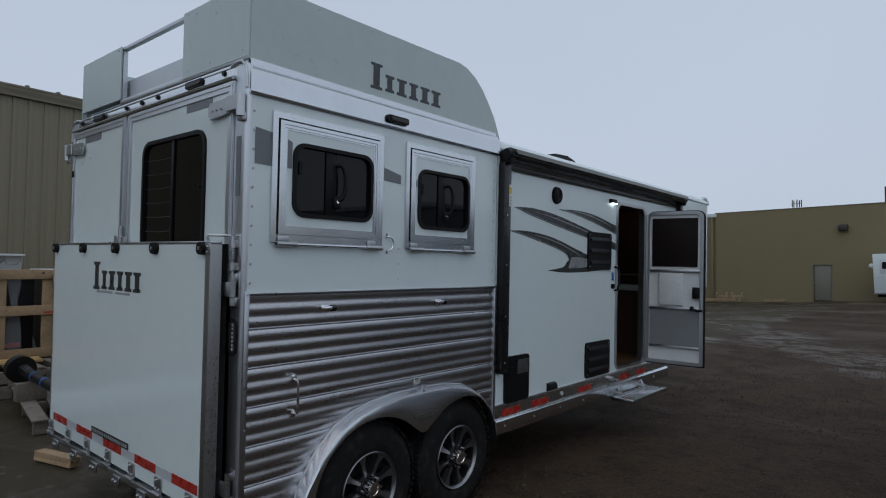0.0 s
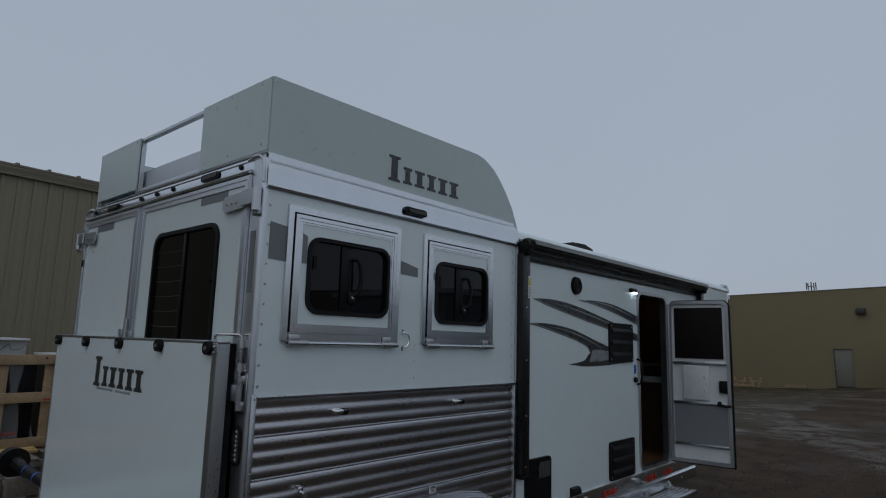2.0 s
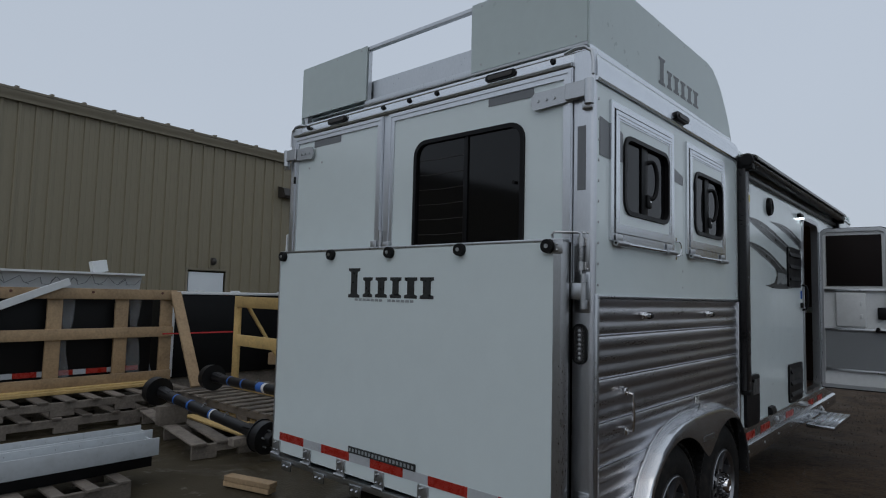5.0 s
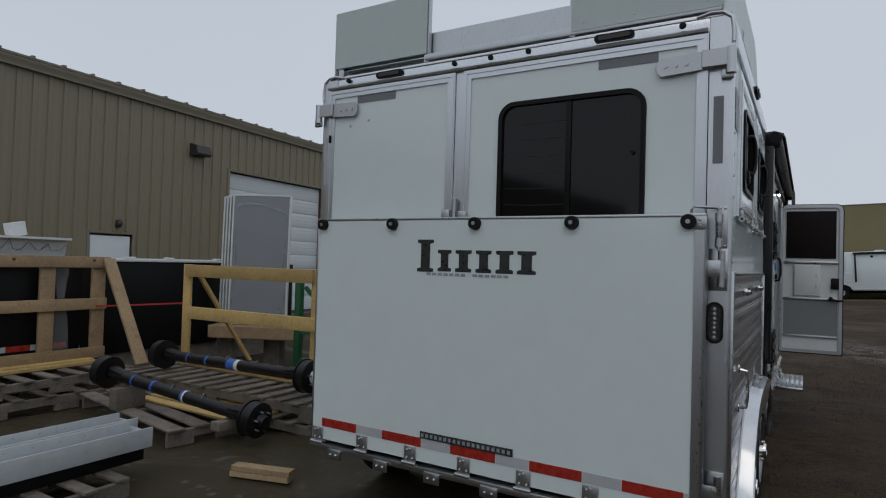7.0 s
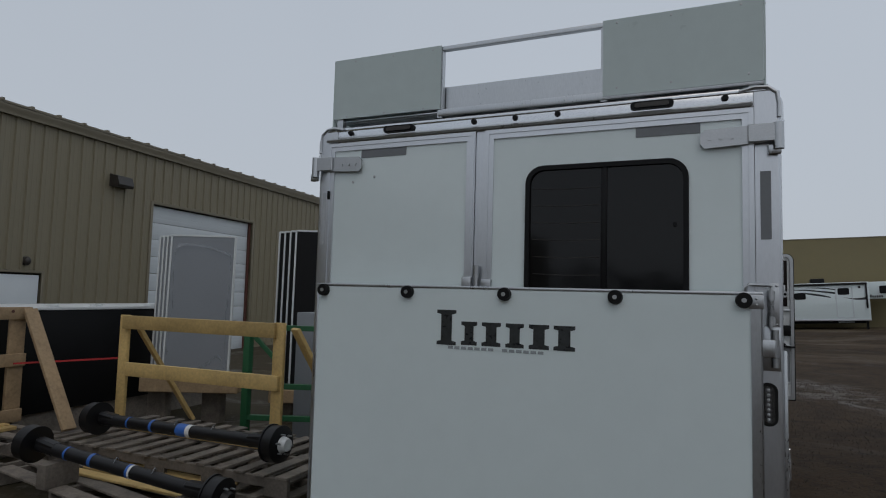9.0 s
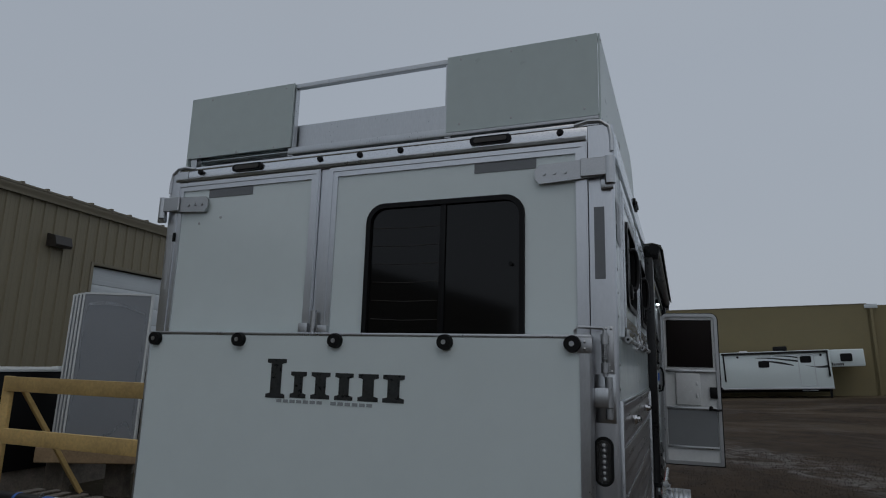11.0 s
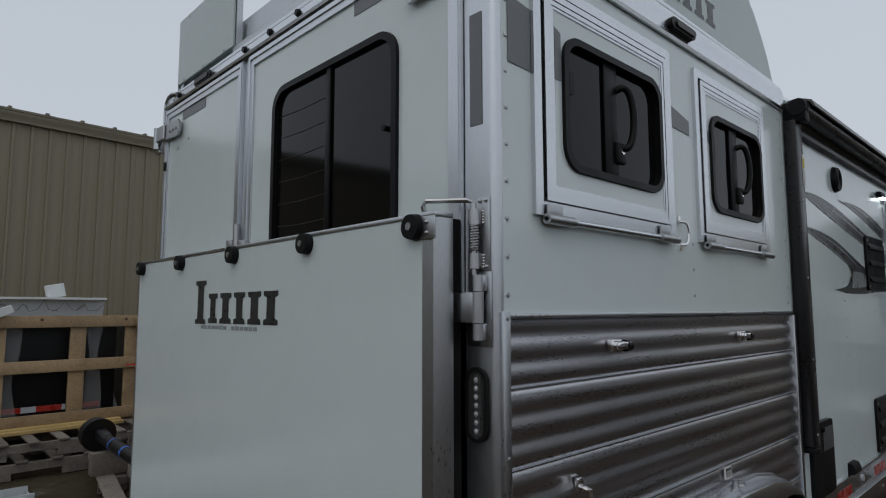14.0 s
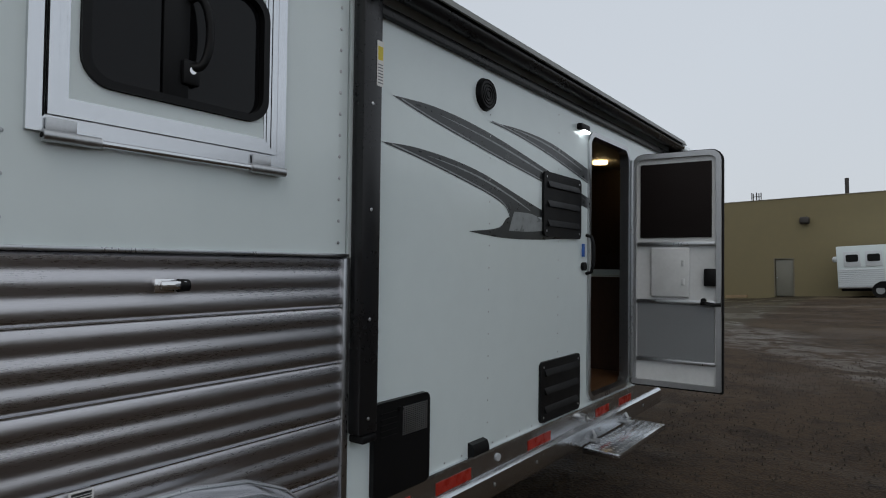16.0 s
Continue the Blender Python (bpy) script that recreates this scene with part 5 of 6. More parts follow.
for x in (-2.3, -0.1):
    box(bm, x - 0.02, x + 0.02, 0.006, 0.04, 2.70, RZ1 - 0.03)
part("rail_frame", bm, ALU, rack, "aluminium rack frame")
bm = bmesh.new()
box(bm, XL + 0.1, -0.1, 0.045, 0.053, 2.79, 2.925)
part("kick_plate", bm, ALU, rack, "bare aluminium kick plate")
bm = bmesh.new()
box(bm, XL + 0.1, -0.1, 0.06, 2.0, 2.775, 2.79)
for k in range(7):
    y = 0.15 + 0.3 * k
    box(bm, XL + 0.1, -0.1, y, y + 0.04, 2.735, 2.774)
for x in (-2.2, -1.6, -0.9, -0.25):
    box(bm, x - 0.03, x + 0.03, 0.05, 2.0, 2.701, 2.734)
part("rack_floor", bm, ALU, rack, "rack floor on cross bars")
bm = bmesh.new()
rivets(bm, [(-0.049, 0.04 + 0.40 * k, 2.735 - 0.009 * k) for k in range(6)], "x", 0.007)
rivets(bm, [(-0.049, 0.02 + 0.4 * k, RZ1 - 0.02) for k in range(5)], "x", 0.006)
rivets(bm, [(x, -0.006, RZ1 - 0.02) for x in (-2.2, -1.95, -1.7, -0.7, -0.45, -0.15)], "y", 0.006)
rivets(bm, [(x, -0.006, 2.80) for x in (-2.25, -2.0, -1.75, -0.7, -0.45, -0.12)], "y", 0.006)
part("rivet", bm, STEEL, rack, kind="stuff")
for xs in (-0.0465, XL + 0.0465):
    bm = bmesh.new()
    prism(bm, [(0.0, 2.704), (2.12, 2.700), (2.12, 2.732), (0.0, 2.746)], "x", xs - 0.003, xs + 0.003)
    part("mounting_angle", bm, BRIGHT, rack, "thin bright mounting angle along the roof rail")


def side_place(u, v, out=0):
    return Vector((-0.0495 + out, 0.815 + u, 2.792 + v))


wordmark(rack, side_place, 0.65, 0.155, LETTER, "dark word mark as plain blocks")

# awning
awn = new("awning")
under(awn, trailer)
tagged(awn, "rolled black awning with folded arm")
bm = bmesh.new()
cyl(bm, (0.070, 2.13, 2.560), (0.070, 5.95, 2.560), 0.044, seg=28)
part("roller", bm, AWN, awn)
bm = bmesh.new()
prism(bm, [(0.0, 2.615), (0.06, 2.622), (0.12, 2.600), (0.135, 2.565), (0.128, 2.562), (0.110, 2.592), (0.055, 2.612), (0.0, 2.606)], "y", 2.16, 5.93)
part("wrap_cover", bm, COVER, awn, "slim grey-green awning cover")
bm = bmesh.new()
box(bm, 0.0, 0.028, 2.12, 5.95, 2.46, 2.50, 0.004)
part("wall_rail", bm, AWN, awn)
for y0 in (2.095, 5.86):
    a_ = bmesh.new()
    box(a_, 0.004, 0.062, y0, y0 + 0.095, 0.925, 2.50, 0.008)
    arm = part("arm", a_, AWN, awn, "black folded awning arm")
    a_ = bmesh.new()
    box(a_, 0.0, 0.105, y0 + 0.012, y0 + 0.083, 2.49, 2.595, 0.014)
    cyl(a_, (0.070, y0 + 0.002, 2.56), (0.070, y0 + 0.095, 2.56), 0.041, seg=24)
    part("end_casting", a_, BLACK, arm)
    for z in (0.98, 1.33, 1.72, 2.1):
        a_ = bmesh.new()
        rivets(a_, [(0.063, y0 + 0.045, z)], "x", 0.007)
        part("arm_bolt", a_, STEEL, arm)
    a_ = bmesh.new()
    box(a_, 0.0, 0.07, y0 + 0.01, y0 + 0.085, 0.895, 0.924, 0.008)
    part("foot", a_, BLACK, arm)
bm = bmesh.new()
box(bm, 0.0625, 0.0638, 2.158, 2.192, 2.17, 2.335)
lab = part("warning_label", bm, PAPER, awn, "white warning label with a yellow mark")
bm = bmesh.new()
box(bm, 0.0640, 0.0645, 2.162, 2.188, 2.265, 2.315)
part("mark", bm, YELLOW, lab)
bm = bmesh.new()
for k in range(7):
    box(bm, 0.0640, 0.0645, 2.162, 2.188, 2.18 + 0.011 * k, 2.184 + 0.011 * k)
part("print", bm, GREYSTRIPE, lab)

# living-quarters fittings
bm = bmesh.new()
cyl(bm, (0.0, 2.968, 2.333), (0.022, 2.968, 2.333), 0.078, 0.070, seg=32)
sp = part("speaker", bm, BLACK, trailer, "round black outdoor speaker")
bm = bmesh.new()
for k in range(4):
    lathe(bm, [(0.014 + 0.016 * k, 0.022), (0.018 + 0.016 * k, 0.026), (0.022 + 0.016 * k, 0.022)], 32, 2.968, 2.333)
part("grille", bm, SEAL, sp)
bm = bmesh.new()
box(bm, 0.0, 0.035, 4.0, 4.13, 2.36, 2.40, 0.008)
pl = part("porch_light", bm, BLACK, trailer, "small lit white porch light")
bm = bmesh.new()
box(bm, 0.010, 0.038, 4.035, 4.125, 2.348, 2.364, 0.005)
part("lit_lens", bm, glow("porch_led", (0.85, 0.95, 1.0), 4), pl)


def louvre_cover(y0, y1, z0, z1, slots, name, label, mesh_part=None):
    b = bmesh.new()
    prism(b, rrect(y0, y1, z0, z1, 0.03), "x", 0.0, 0.016)
    v = part(name, b, BLACK, trailer, label)
    b = bmesh.new()
    for k in range(slots):
        z = z1 - (z1 - z0) * (k + 0.65) / (slots + 0.3)
        prism(b, [(0.016, z + 0.022), (0.030, z - 0.008), (0.030, z - 0.014), (0.016, z - 0.014)], "y", y0 + 0.04, y1 - 0.04)
    part("louvre", b, BLACK, v)
    b = bmesh.new()
    rivets(b, [(0.017, a, c) for a in (y0 + 0.03, y1 - 0.03) for c in (z0 + 0.03, z1 - 0.03)], "x", 0.006)
    part("screw", b, STEEL, v)
    return v


louvre_cover(3.555, 4.045, 1.690, 2.050, 3, "fridge_vent", "black louvred upper refrigerator vent")
louvre_cover(3.535, 4.040, 0.668, 1.000, 3, "fridge_vent", "black louvred lower refrigerator vent")
bm = bmesh.new()
prism(bm, rrect(2.215, 2.548, 0.648, 1.008, 0.03), "x", 0.0, 0.022)
fv = part("heater_door", bm, BLACK, trailer, "black water heater door with a screened vent")
bm = bmesh.new()
for k in range(15):
    box(bm, 0.022, 0.0255, 2.375, 2.525, 0.865 + 0.0075 * k, 0.868 + 0.0075 * k)
for k in range(12):
    box(bm, 0.022, 0.0245, 2.376 + 0.0135 * k, 2.378 + 0.0135 * k, 0.863, 0.975)
part("screen", bm, STEEL, fv)
bm = bmesh.new()
for k in range(5):
    box(bm, 0.022, 0.026, 2.25, 2.34, 0.87 + 0.022 * k, 0.88 + 0.022 * k)
cyl(bm, (0.022, 2.355, 0.97), (0.034, 2.355, 0.97), 0.012, seg=10)
part("louvre", bm, BLACK, fv)
bm = bmesh.new()
prism(bm, [(0.0, 0.657), (0.016, 0.657), (0.036, 0.664), (0.036, 0.690), (0.025, 0.714), (0.0, 0.720)], "y", 2.858, 2.984)
part("exhaust_port", bm, BLACK, trailer, "small black exhaust hood")
bm = bmesh.new()
cyl(bm, (0.01, 4.06, 0.607), (0.05, 4.06, 0.607), 0.022)
tube(bm, [(0.03, 4.06, 0.607), (0.06, 4.08, 0.60), (0.07, 4.12, 0.59)], 0.007)
part("fuel_fitting", bm, STEEL, trailer)
bm = bmesh.new()
cyl(bm, (0.01, 3.10, 0.60), (0.018, 3.10, 0.60), 0.018)
part("socket", bm, SILVER, trailer)

# entry: frame, open door, inside
bm = bmesh.new()
ring(bm, rrect(DOORWAY[0] - 0.03, DOORWAY[1] + 0.03, DOORWAY[2] - 0.03, DOORWAY[3] + 0.03, 0.09), rrect(DOORWAY[0] + 0.002, DOORWAY[1] - 0.002, DOORWAY[2] + 0.002, DOORWAY[3] - 0.002, 0.07), "x", -0.05, 0.014)
part("door_frame", bm, ALU, trailer, "aluminium entry door frame")
bm = bmesh.new()
tube(bm, [(0.0, 4.155, 1.72), (0.035, 4.157, 1.71), (0.048, 4.16, 1.66), (0.048, 4.16, 1.55), (0.035, 4.157, 1.49), (0.0, 4.155, 1.48)], 0.011)
part("grab_handle", bm, BLACK, trailer, "black entry grab handle")
bm = bmesh.new()
box(bm, 0.0, 0.012, 4.085, 4.115, 1.585, 1.665, 0.004)
part("blue_tag", bm, BLUE, trailer, "small blue door tag")
bm = bmesh.new()
cyl(bm, (0.0, 4.10, 1.525), (0.02, 4.10, 1.525), 0.026)
part("lock", bm, BLACK, trailer)

door = new("entry_door")
under(door, trailer)
tagged(door, "open white entry door with dark window shade and grey lower panel")
DH, DE = Vector((0.018, 4.93)), Vector((0.615, 4.975))
dv = (DE - DH).normalized()
dn = Vector((dv.y, -dv.x))


def leaf_line(u0, u1, v0, v1, rt, rb=0.012, n=6):
    out = []
    for cu, cv, a0, q in ((u1 - rt, v1 - rt, 0, rt), (u0 + rt, v1 - rt, 90, rt), (u0 + rb, v0 + rb, 180, rb), (u1 - rb, v0 + rb, 270, rb)):
        for k in range(n + 1):
            a = radians(a0 + 90 * k / n)
            out.append((cu + q * math.cos(a), cv + q * math.sin(a)))
    return out


def dplace(bm_):
    """From the leaf's own plane (u along, w out to the viewer, z) to where the door stands open."""
    for v in bm_.verts:
        u, w, z = v.co
        v.co = (DH.x + dv.x * u + dn.x * w, DH.y + dv.y * u + dn.y * w, z)
    return bm_


DW = (DE - DH).length
bm = bmesh.new()
ring(bm, leaf_line(0.0, DW, 0.685, 2.335, 0.075), leaf_line(0.030, DW - 0.034, 0.722, 2.300, 0.05), "y", -0.035, 0.004)
part("door_frame", dplace(bm), STEEL, door, "grey metal edge frame")
bm = bmesh.new()
ring(bm, leaf_line(-0.006, DW + 0.012, 0.672, 2.342, 0.082), leaf_line(0.0, DW - 0.001, 0.686, 2.334, 0.075), "y", -0.045, -0.015)
part("door_seal", dplace(bm), SEAL, door)
bm = bmesh.new()
box(bm, 0.028, DW - 0.032, -0.04, -0.016, 0.720, 2.302)
part("leaf", dplace(bm), WHITEPL, door)
bm = bmesh.new()
box(bm, 0.058, DW - 0.062, -0.016, -0.004, 1.735, 2.262, 0.004)
part("window_shade", dplace(bm), SCREEN, door, "dark pleated window shade")
for z in (1.690, 1.285, 0.868):
    bm = bmesh.new()
    box(bm, 0.036, DW - 0.04, -0.015, 0.008, z - 0.013, z + 0.013, 0.003)
    part("cross_rail", dplace(bm), ALU, door)
bm = bmesh.new()
box(bm, 0.04, DW - 0.045, -0.015, -0.006, 0.884, 1.270)
part("lower_panel", dplace(bm), DOORGREY, door, "dull grey lower panel")
bm = bmesh.new()
box(bm, 0.135, 0.395, -0.015, 0.012, 1.315, 1.665, 0.012, 3)
t_ = part("screen_slider", dplace(bm), WHITEPL, door, "moulded clear-white sliding panel")
bm = bmesh.new()
ring(bm, [(0.265 + 0.055 * math.cos(a), 1.49 + 0.034 * math.sin(a)) for a in (2 * math.pi * k / 24 for k in range(24))], [(0.265 + 0.048 * math.cos(a), 1.49 + 0.027 * math.sin(a)) for a in (2 * math.pi * k / 24 for k in range(24))], "y", 0.012, 0.014)
for z in (1.555, 1.425):
    box(bm, 0.345, 0.365, 0.012, 0.02, z - 0.022, z + 0.022, 0.003)
part("emboss", dplace(bm), WHITEPL, t_)
bm = bmesh.new()
box(bm, 0.49, 0.565, -0.012, 0.022, 1.40, 1.52, 0.006)
l_ = part("latch_box", dplace(bm), BLACK, door, "black plastic door latch")
bm = bmesh.new()
tube(bm, [(0.475, 0.02, 1.282), (0.50, 0.04, 1.285), (0.56, 0.04, 1.275), (0.60, 0.035, 1.278)], 0.012)
cyl(bm, (0.49, 0.01, 1.30), (0.49, 0.035, 1.30), 0.018)
part("lever", dplace(bm), BLACK, l_)
bm = bmesh.new()
cyl(bm, (0.0, 0.006, 0.73), (0.0, 0.006, 2.30), 0.012)
part("hinge", dplace(bm), ALU, door)

# inside of the living quarters
bm = bmesh.new()
box(bm, XL + 0.05, -0.046, 2.08, 5.49, 0.60, 0.70)
part("inner_floor", bm, WOODFLOOR, trailer, "warm wood-look floor")
bm = bmesh.new()
box(bm, XL + 0.05, -1.35, 3.2, 5.4, 0.701, 1.55)
box(bm, XL + 0.05, -1.5, 3.2, 5.4, 1.95, 2.55)
box(bm, -1.3, -0.05, 5.25, 5.49, 0.701, 1.44)
box(bm, XL + 0.05, -0.05, 7.0, 7.04, 1.5, 2.6)
box(bm, -0.07, -0.048, 5.0, 7.0, 1.51, 2.6)
box(bm, XL + 0.05, -0.08, 5.6, 6.95, 1.51, 1.62)
for k in range(4):
    box(bm, -1.346, -1.33, 3.3 + 0.5 * k, 3.76 + 0.5 * k, 0.75, 1.5, 0.01)
    box(bm, -1.496, -1.48, 3.3 + 0.5 * k, 3.76 + 0.5 * k, 1.98, 2.52, 0.01)
part("cabinet", bm, WOODDARK, trailer, "dark brown inside cabinets")
bm = bmesh.new()
box(bm, XL + 0.05, -0.046, 2.08, 7.0, 2.605, 2.625)
part("inner_ceiling", bm, PAPER, trailer)
bm = bmesh.new()
cyl(bm, (-0.87, 6.5, 2.575), (-0.87, 6.5, 2.604), 0.075)
part("ceiling_lamp", bm, glow("warm_led", (1.0, 0.72, 0.35), 4), trailer, "small warm ceiling lamp")

# folding step
step = new("entry_step")
under(step, trailer)
tagged(step, "fold-down diamond-plate aluminium step")
bm = bmesh.new()
box(bm, 0.03, 0.262, 4.05, 4.93, 0.392, 0.430, 0.006)
part("tread", bm, BRIGHT, step)
bm = bmesh.new()
for i in range(5):
    for j in range(18):
        m = Matrix.Translation((0.056 + 0.044 * i, 4.10 + 0.045 * j, 0.431)) @ Matrix.Rotation(radians(45 if (i + j) % 2 else -45), 4, "Z")
        obox(bm, m, 0.022, 0.006, 0.003)
part("tread_pattern", bm, ALU, step, kind="stuff")
for y in (4.20, 4.78):
    bm = bmesh.new()
    tube(bm, [(0.04, y, 0.432), (0.05, y, 0.47), (0.03, y, 0.50)], 0.010)
    box(bm, 0.02, 0.07, y - 0.03, y + 0.03, 0.431, 0.45, 0.004)
    part("step_hinge", bm, STEEL, step)


# ---- loading yard: pallets, crates, axles, panels ----
# where the stacked goods stand on the lower concrete
YARD = Matrix.Translation((-5.913, 0.946, -DIP)) @ Matrix.Rotation(0.02, 4, "Z") @ Matrix.Diagonal((1.09, 1.09, 1.05, 1)) @ Matrix.Translation((5.5, -0.8, 0))
earlier = set(bpy.data.objects)


def oriented(p, q):
    """Unit vectors along p to q and across it, to its left."""
    d = (Vector(q) - Vector(p)).to_2d().normalized()
    return Vector((d.x, d.y, 0)), Vector((-d.y, d.x, 0))


def pallet(origin, along, length, depth, height, boards, label, cross=False, material=GREYWOOD, seed=1, z0=0.0):
    """Notched stringers and deck boards; the boards run along the length, or across it."""
    rnd = random.Random(seed)
    u = Vector((*along, 0)).normalized()
    v = Vector((-u.y, u.x, 0))
    o = Vector((*origin, z0))
    p = thing("wooden_pallet", o + u * length / 2 + v * depth / 2, label, "pallet", "pallets in the yard")
    t = 0.02
    up = Vector((0, 0, 1))
    if cross:
        run, side, n_run, n_side = u, v, length, depth
    else:
        run, side, n_run, n_side = v, u, depth, length
    for k in range(3):
        c = o + side * (0.03 + (n_side - 0.06) * k / 2)
        b = bmesh.new()
        hz = (height - t) * 0.55
        beam(b, c + up * (height - t - hz / 2 - 0.001), c + run * n_run + up * (height - t - hz / 2 - 0.001), 0.040, hz, 0.004)
        lo = height - t - hz
        feet = max(3, round(n_run / 0.55))
        for j in range(feet):
            m = 0.11 + (n_run - 0.22) * j / (feet - 1)
            beam(b, c + run * (m - 0.11) + up * (lo / 2 + 0.001), c + run * (m + 0.11) + up * (lo / 2 + 0.001), 0.040, lo, 0.003)
        part("stringer", b, material, p)
    for k in range(boards):
        c = o + run * (0.05 + (n_run - 0.10) * k / (boards - 1))
        w = min(0.8 * n_run / boards, 0.095 if cross else 0.14) + rnd.uniform(-0.01, 0.016)
        b = bmesh.new()
        lift = up * (height - t / 2 + rnd.uniform(-0.002, 0.002))
        beam(b, c - side * rnd.uniform(0.0, 0.04) + lift, c + side * (n_side + rnd.uniform(0.0, 0.04)) + run * rnd.uniform(-0.02, 0.02) + lift, w, t, 0.003)
        part("board", b, material, p)
    return p


pallet((-5.85, 0.52), (1.77, -0.33), 1.80, 1.05, 0.15, 5, "grey weathered wooden pallet with wide gaps between boards", seed=3)
pallet((-5.95, 0.98), (1.0, -0.03), 2.75, 1.15, 0.16, 12, "dark weathered wooden pallet lying under another", True, seed=5)
pallet((-5.90, 0.96), (1.0, -0.02), 2.70, 1.15, 0.165, 14, "dark weathered wooden pallet under a pine frame", True, seed=15, z0=0.163)
pallet((-5.98, -3.4), (0.02, 1.0), 4.55, 1.5, 0.17, 17, "long grey wooden pallet lying under another", True, seed=8)
pallet((-6.00, -3.4), (0.02, 1.0), 4.5, 1.5, 0.165, 19, "long grey wooden pallet under crated panels", True, seed=18, z0=0.173)
low_pallet = pallet((-3.42, -2.9), (0.0, 1.0), 2.3, 1.1, 0.13, 11, "low weathered pallet under white gutter channels", True, seed=9)


def lumber(name, p, q, w, h, material, label, group=""):
    b = bmesh.new()
    beam(b, p, q, w, h, 0.004)
    return solo(name, b, material, label, "timber", group)


# offcut block and loose boards
blk = thing("timber_offcut", (-3.0, 0.11, 0), "two short stacked pine offcuts lying on the ground", "timber")
for z, o in ((0.022, 0.0), (0.064, 0.012)):
    bm = bmesh.new()
    beam(bm, (-3.23 + o, 0.05, z), (-2.79 + o, 0.18, z), 0.09, 0.040, 0.004)
    part("board", bm, LUMBER, blk)
for k in range(4):
    y = 0.66 + 0.13 * k
    lumber("loose_board", (-5.2, y + 0.06, 0.165 + 0.004 * k), (-3.75, y + 0.0 + 0.03 * k, 0.165 + 0.004 * k), 0.10, 0.022, PINE, "pale split pine board lying on a pallet", "loose boards")
for k in range(3):
    lumber("loose_board", (-6.36 - 0.1 * k, -3.0, 0.360 + 0.012 * (k % 2)), (-6.34 - 0.1 * k, 0.95, 0.360 + 0.012 * (k % 2)), 0.085, 0.035, PINE, "long yellow pine board lying in front of a crate", "loose boards")


# crates
def crate_left():
    x = -6.60
    c = thing("wooden_crate_frame", (x, -1.2, 0.34), "brown lumber crate frame round black panels", "crate")
    for y in (1.09, 0.55, -0.16, -0.9, -1.65, -2.4, -3.2):
        b = bmesh.new()
        box(b, x - 0.038, x, y - 0.078, y + 0.072, 0.345, 1.49, 0.005)
        part("post", b, LUMBER, c)
    for z, y1 in ((1.460, 1.19), (0.985, 1.16), (0.425, 1.16)):
        b = bmesh.new()
        box(b, x + 0.002, x + 0.040, -3.3, y1, z - 0.063, z + 0.063, 0.005)
        part("rail", b, LUMBER, c)
    b = bmesh.new()
    beam(b, (x + 0.03, 1.17, 1.50), (x + 0.78, 1.12, 0.36), 0.13, 0.036)
    part("brace", b, LUMBER, c)
    b = bmesh.new()
    beam(b, (x - 0.35, 0.80, 1.40), (x - 0.25, 1.02, 0.40), 0.085, 0.036)
    part("brace", b, GREYPANEL, c)
    for y in (1.0, 0.2, -0.6, -1.4):
        b = bmesh.new()
        cyl(b, (x + 0.040, y, 1.48), (x + 0.043, y, 1.48), 0.016, seg=10)
        part("knot", b, RAIL, c)


crate_left()


def yellow_frame():
    y = 1.48
    c = thing("pine_frame", (-4.8, y, 0.33), "yellow pine lumber frame standing on a pallet", "crate")
    for x0 in (-5.63, -3.77):
        b = bmesh.new()
        box(b, x0 - 0.055, x0 + 0.055, y, y + 0.038, 0.335, 1.47, 0.005)
        part("post", b, PINE, c)
    for z in (1.40, 0.93, 0.375):
        b = bmesh.new()
        h = 0.115 if z > 0.5 else 0.05
        box(b, -5.54 if z < 1.4 else -5.61, -3.73 if z < 1 else -3.79, y - 0.040, y - 0.002, z - h / 2 - 0.01, z + h / 2 + 0.01, 0.005)
        part("rail", b, PINE, c)
    for x0 in (-5.61, -3.69):
        b = bmesh.new()
        beam(b, (x0 + 0.05, y + 0.06, 1.42), (x0 + 0.32, y + 0.62, 0.345), 0.12, 0.036)
        part("brace", b, PINE, c)


yellow_frame()


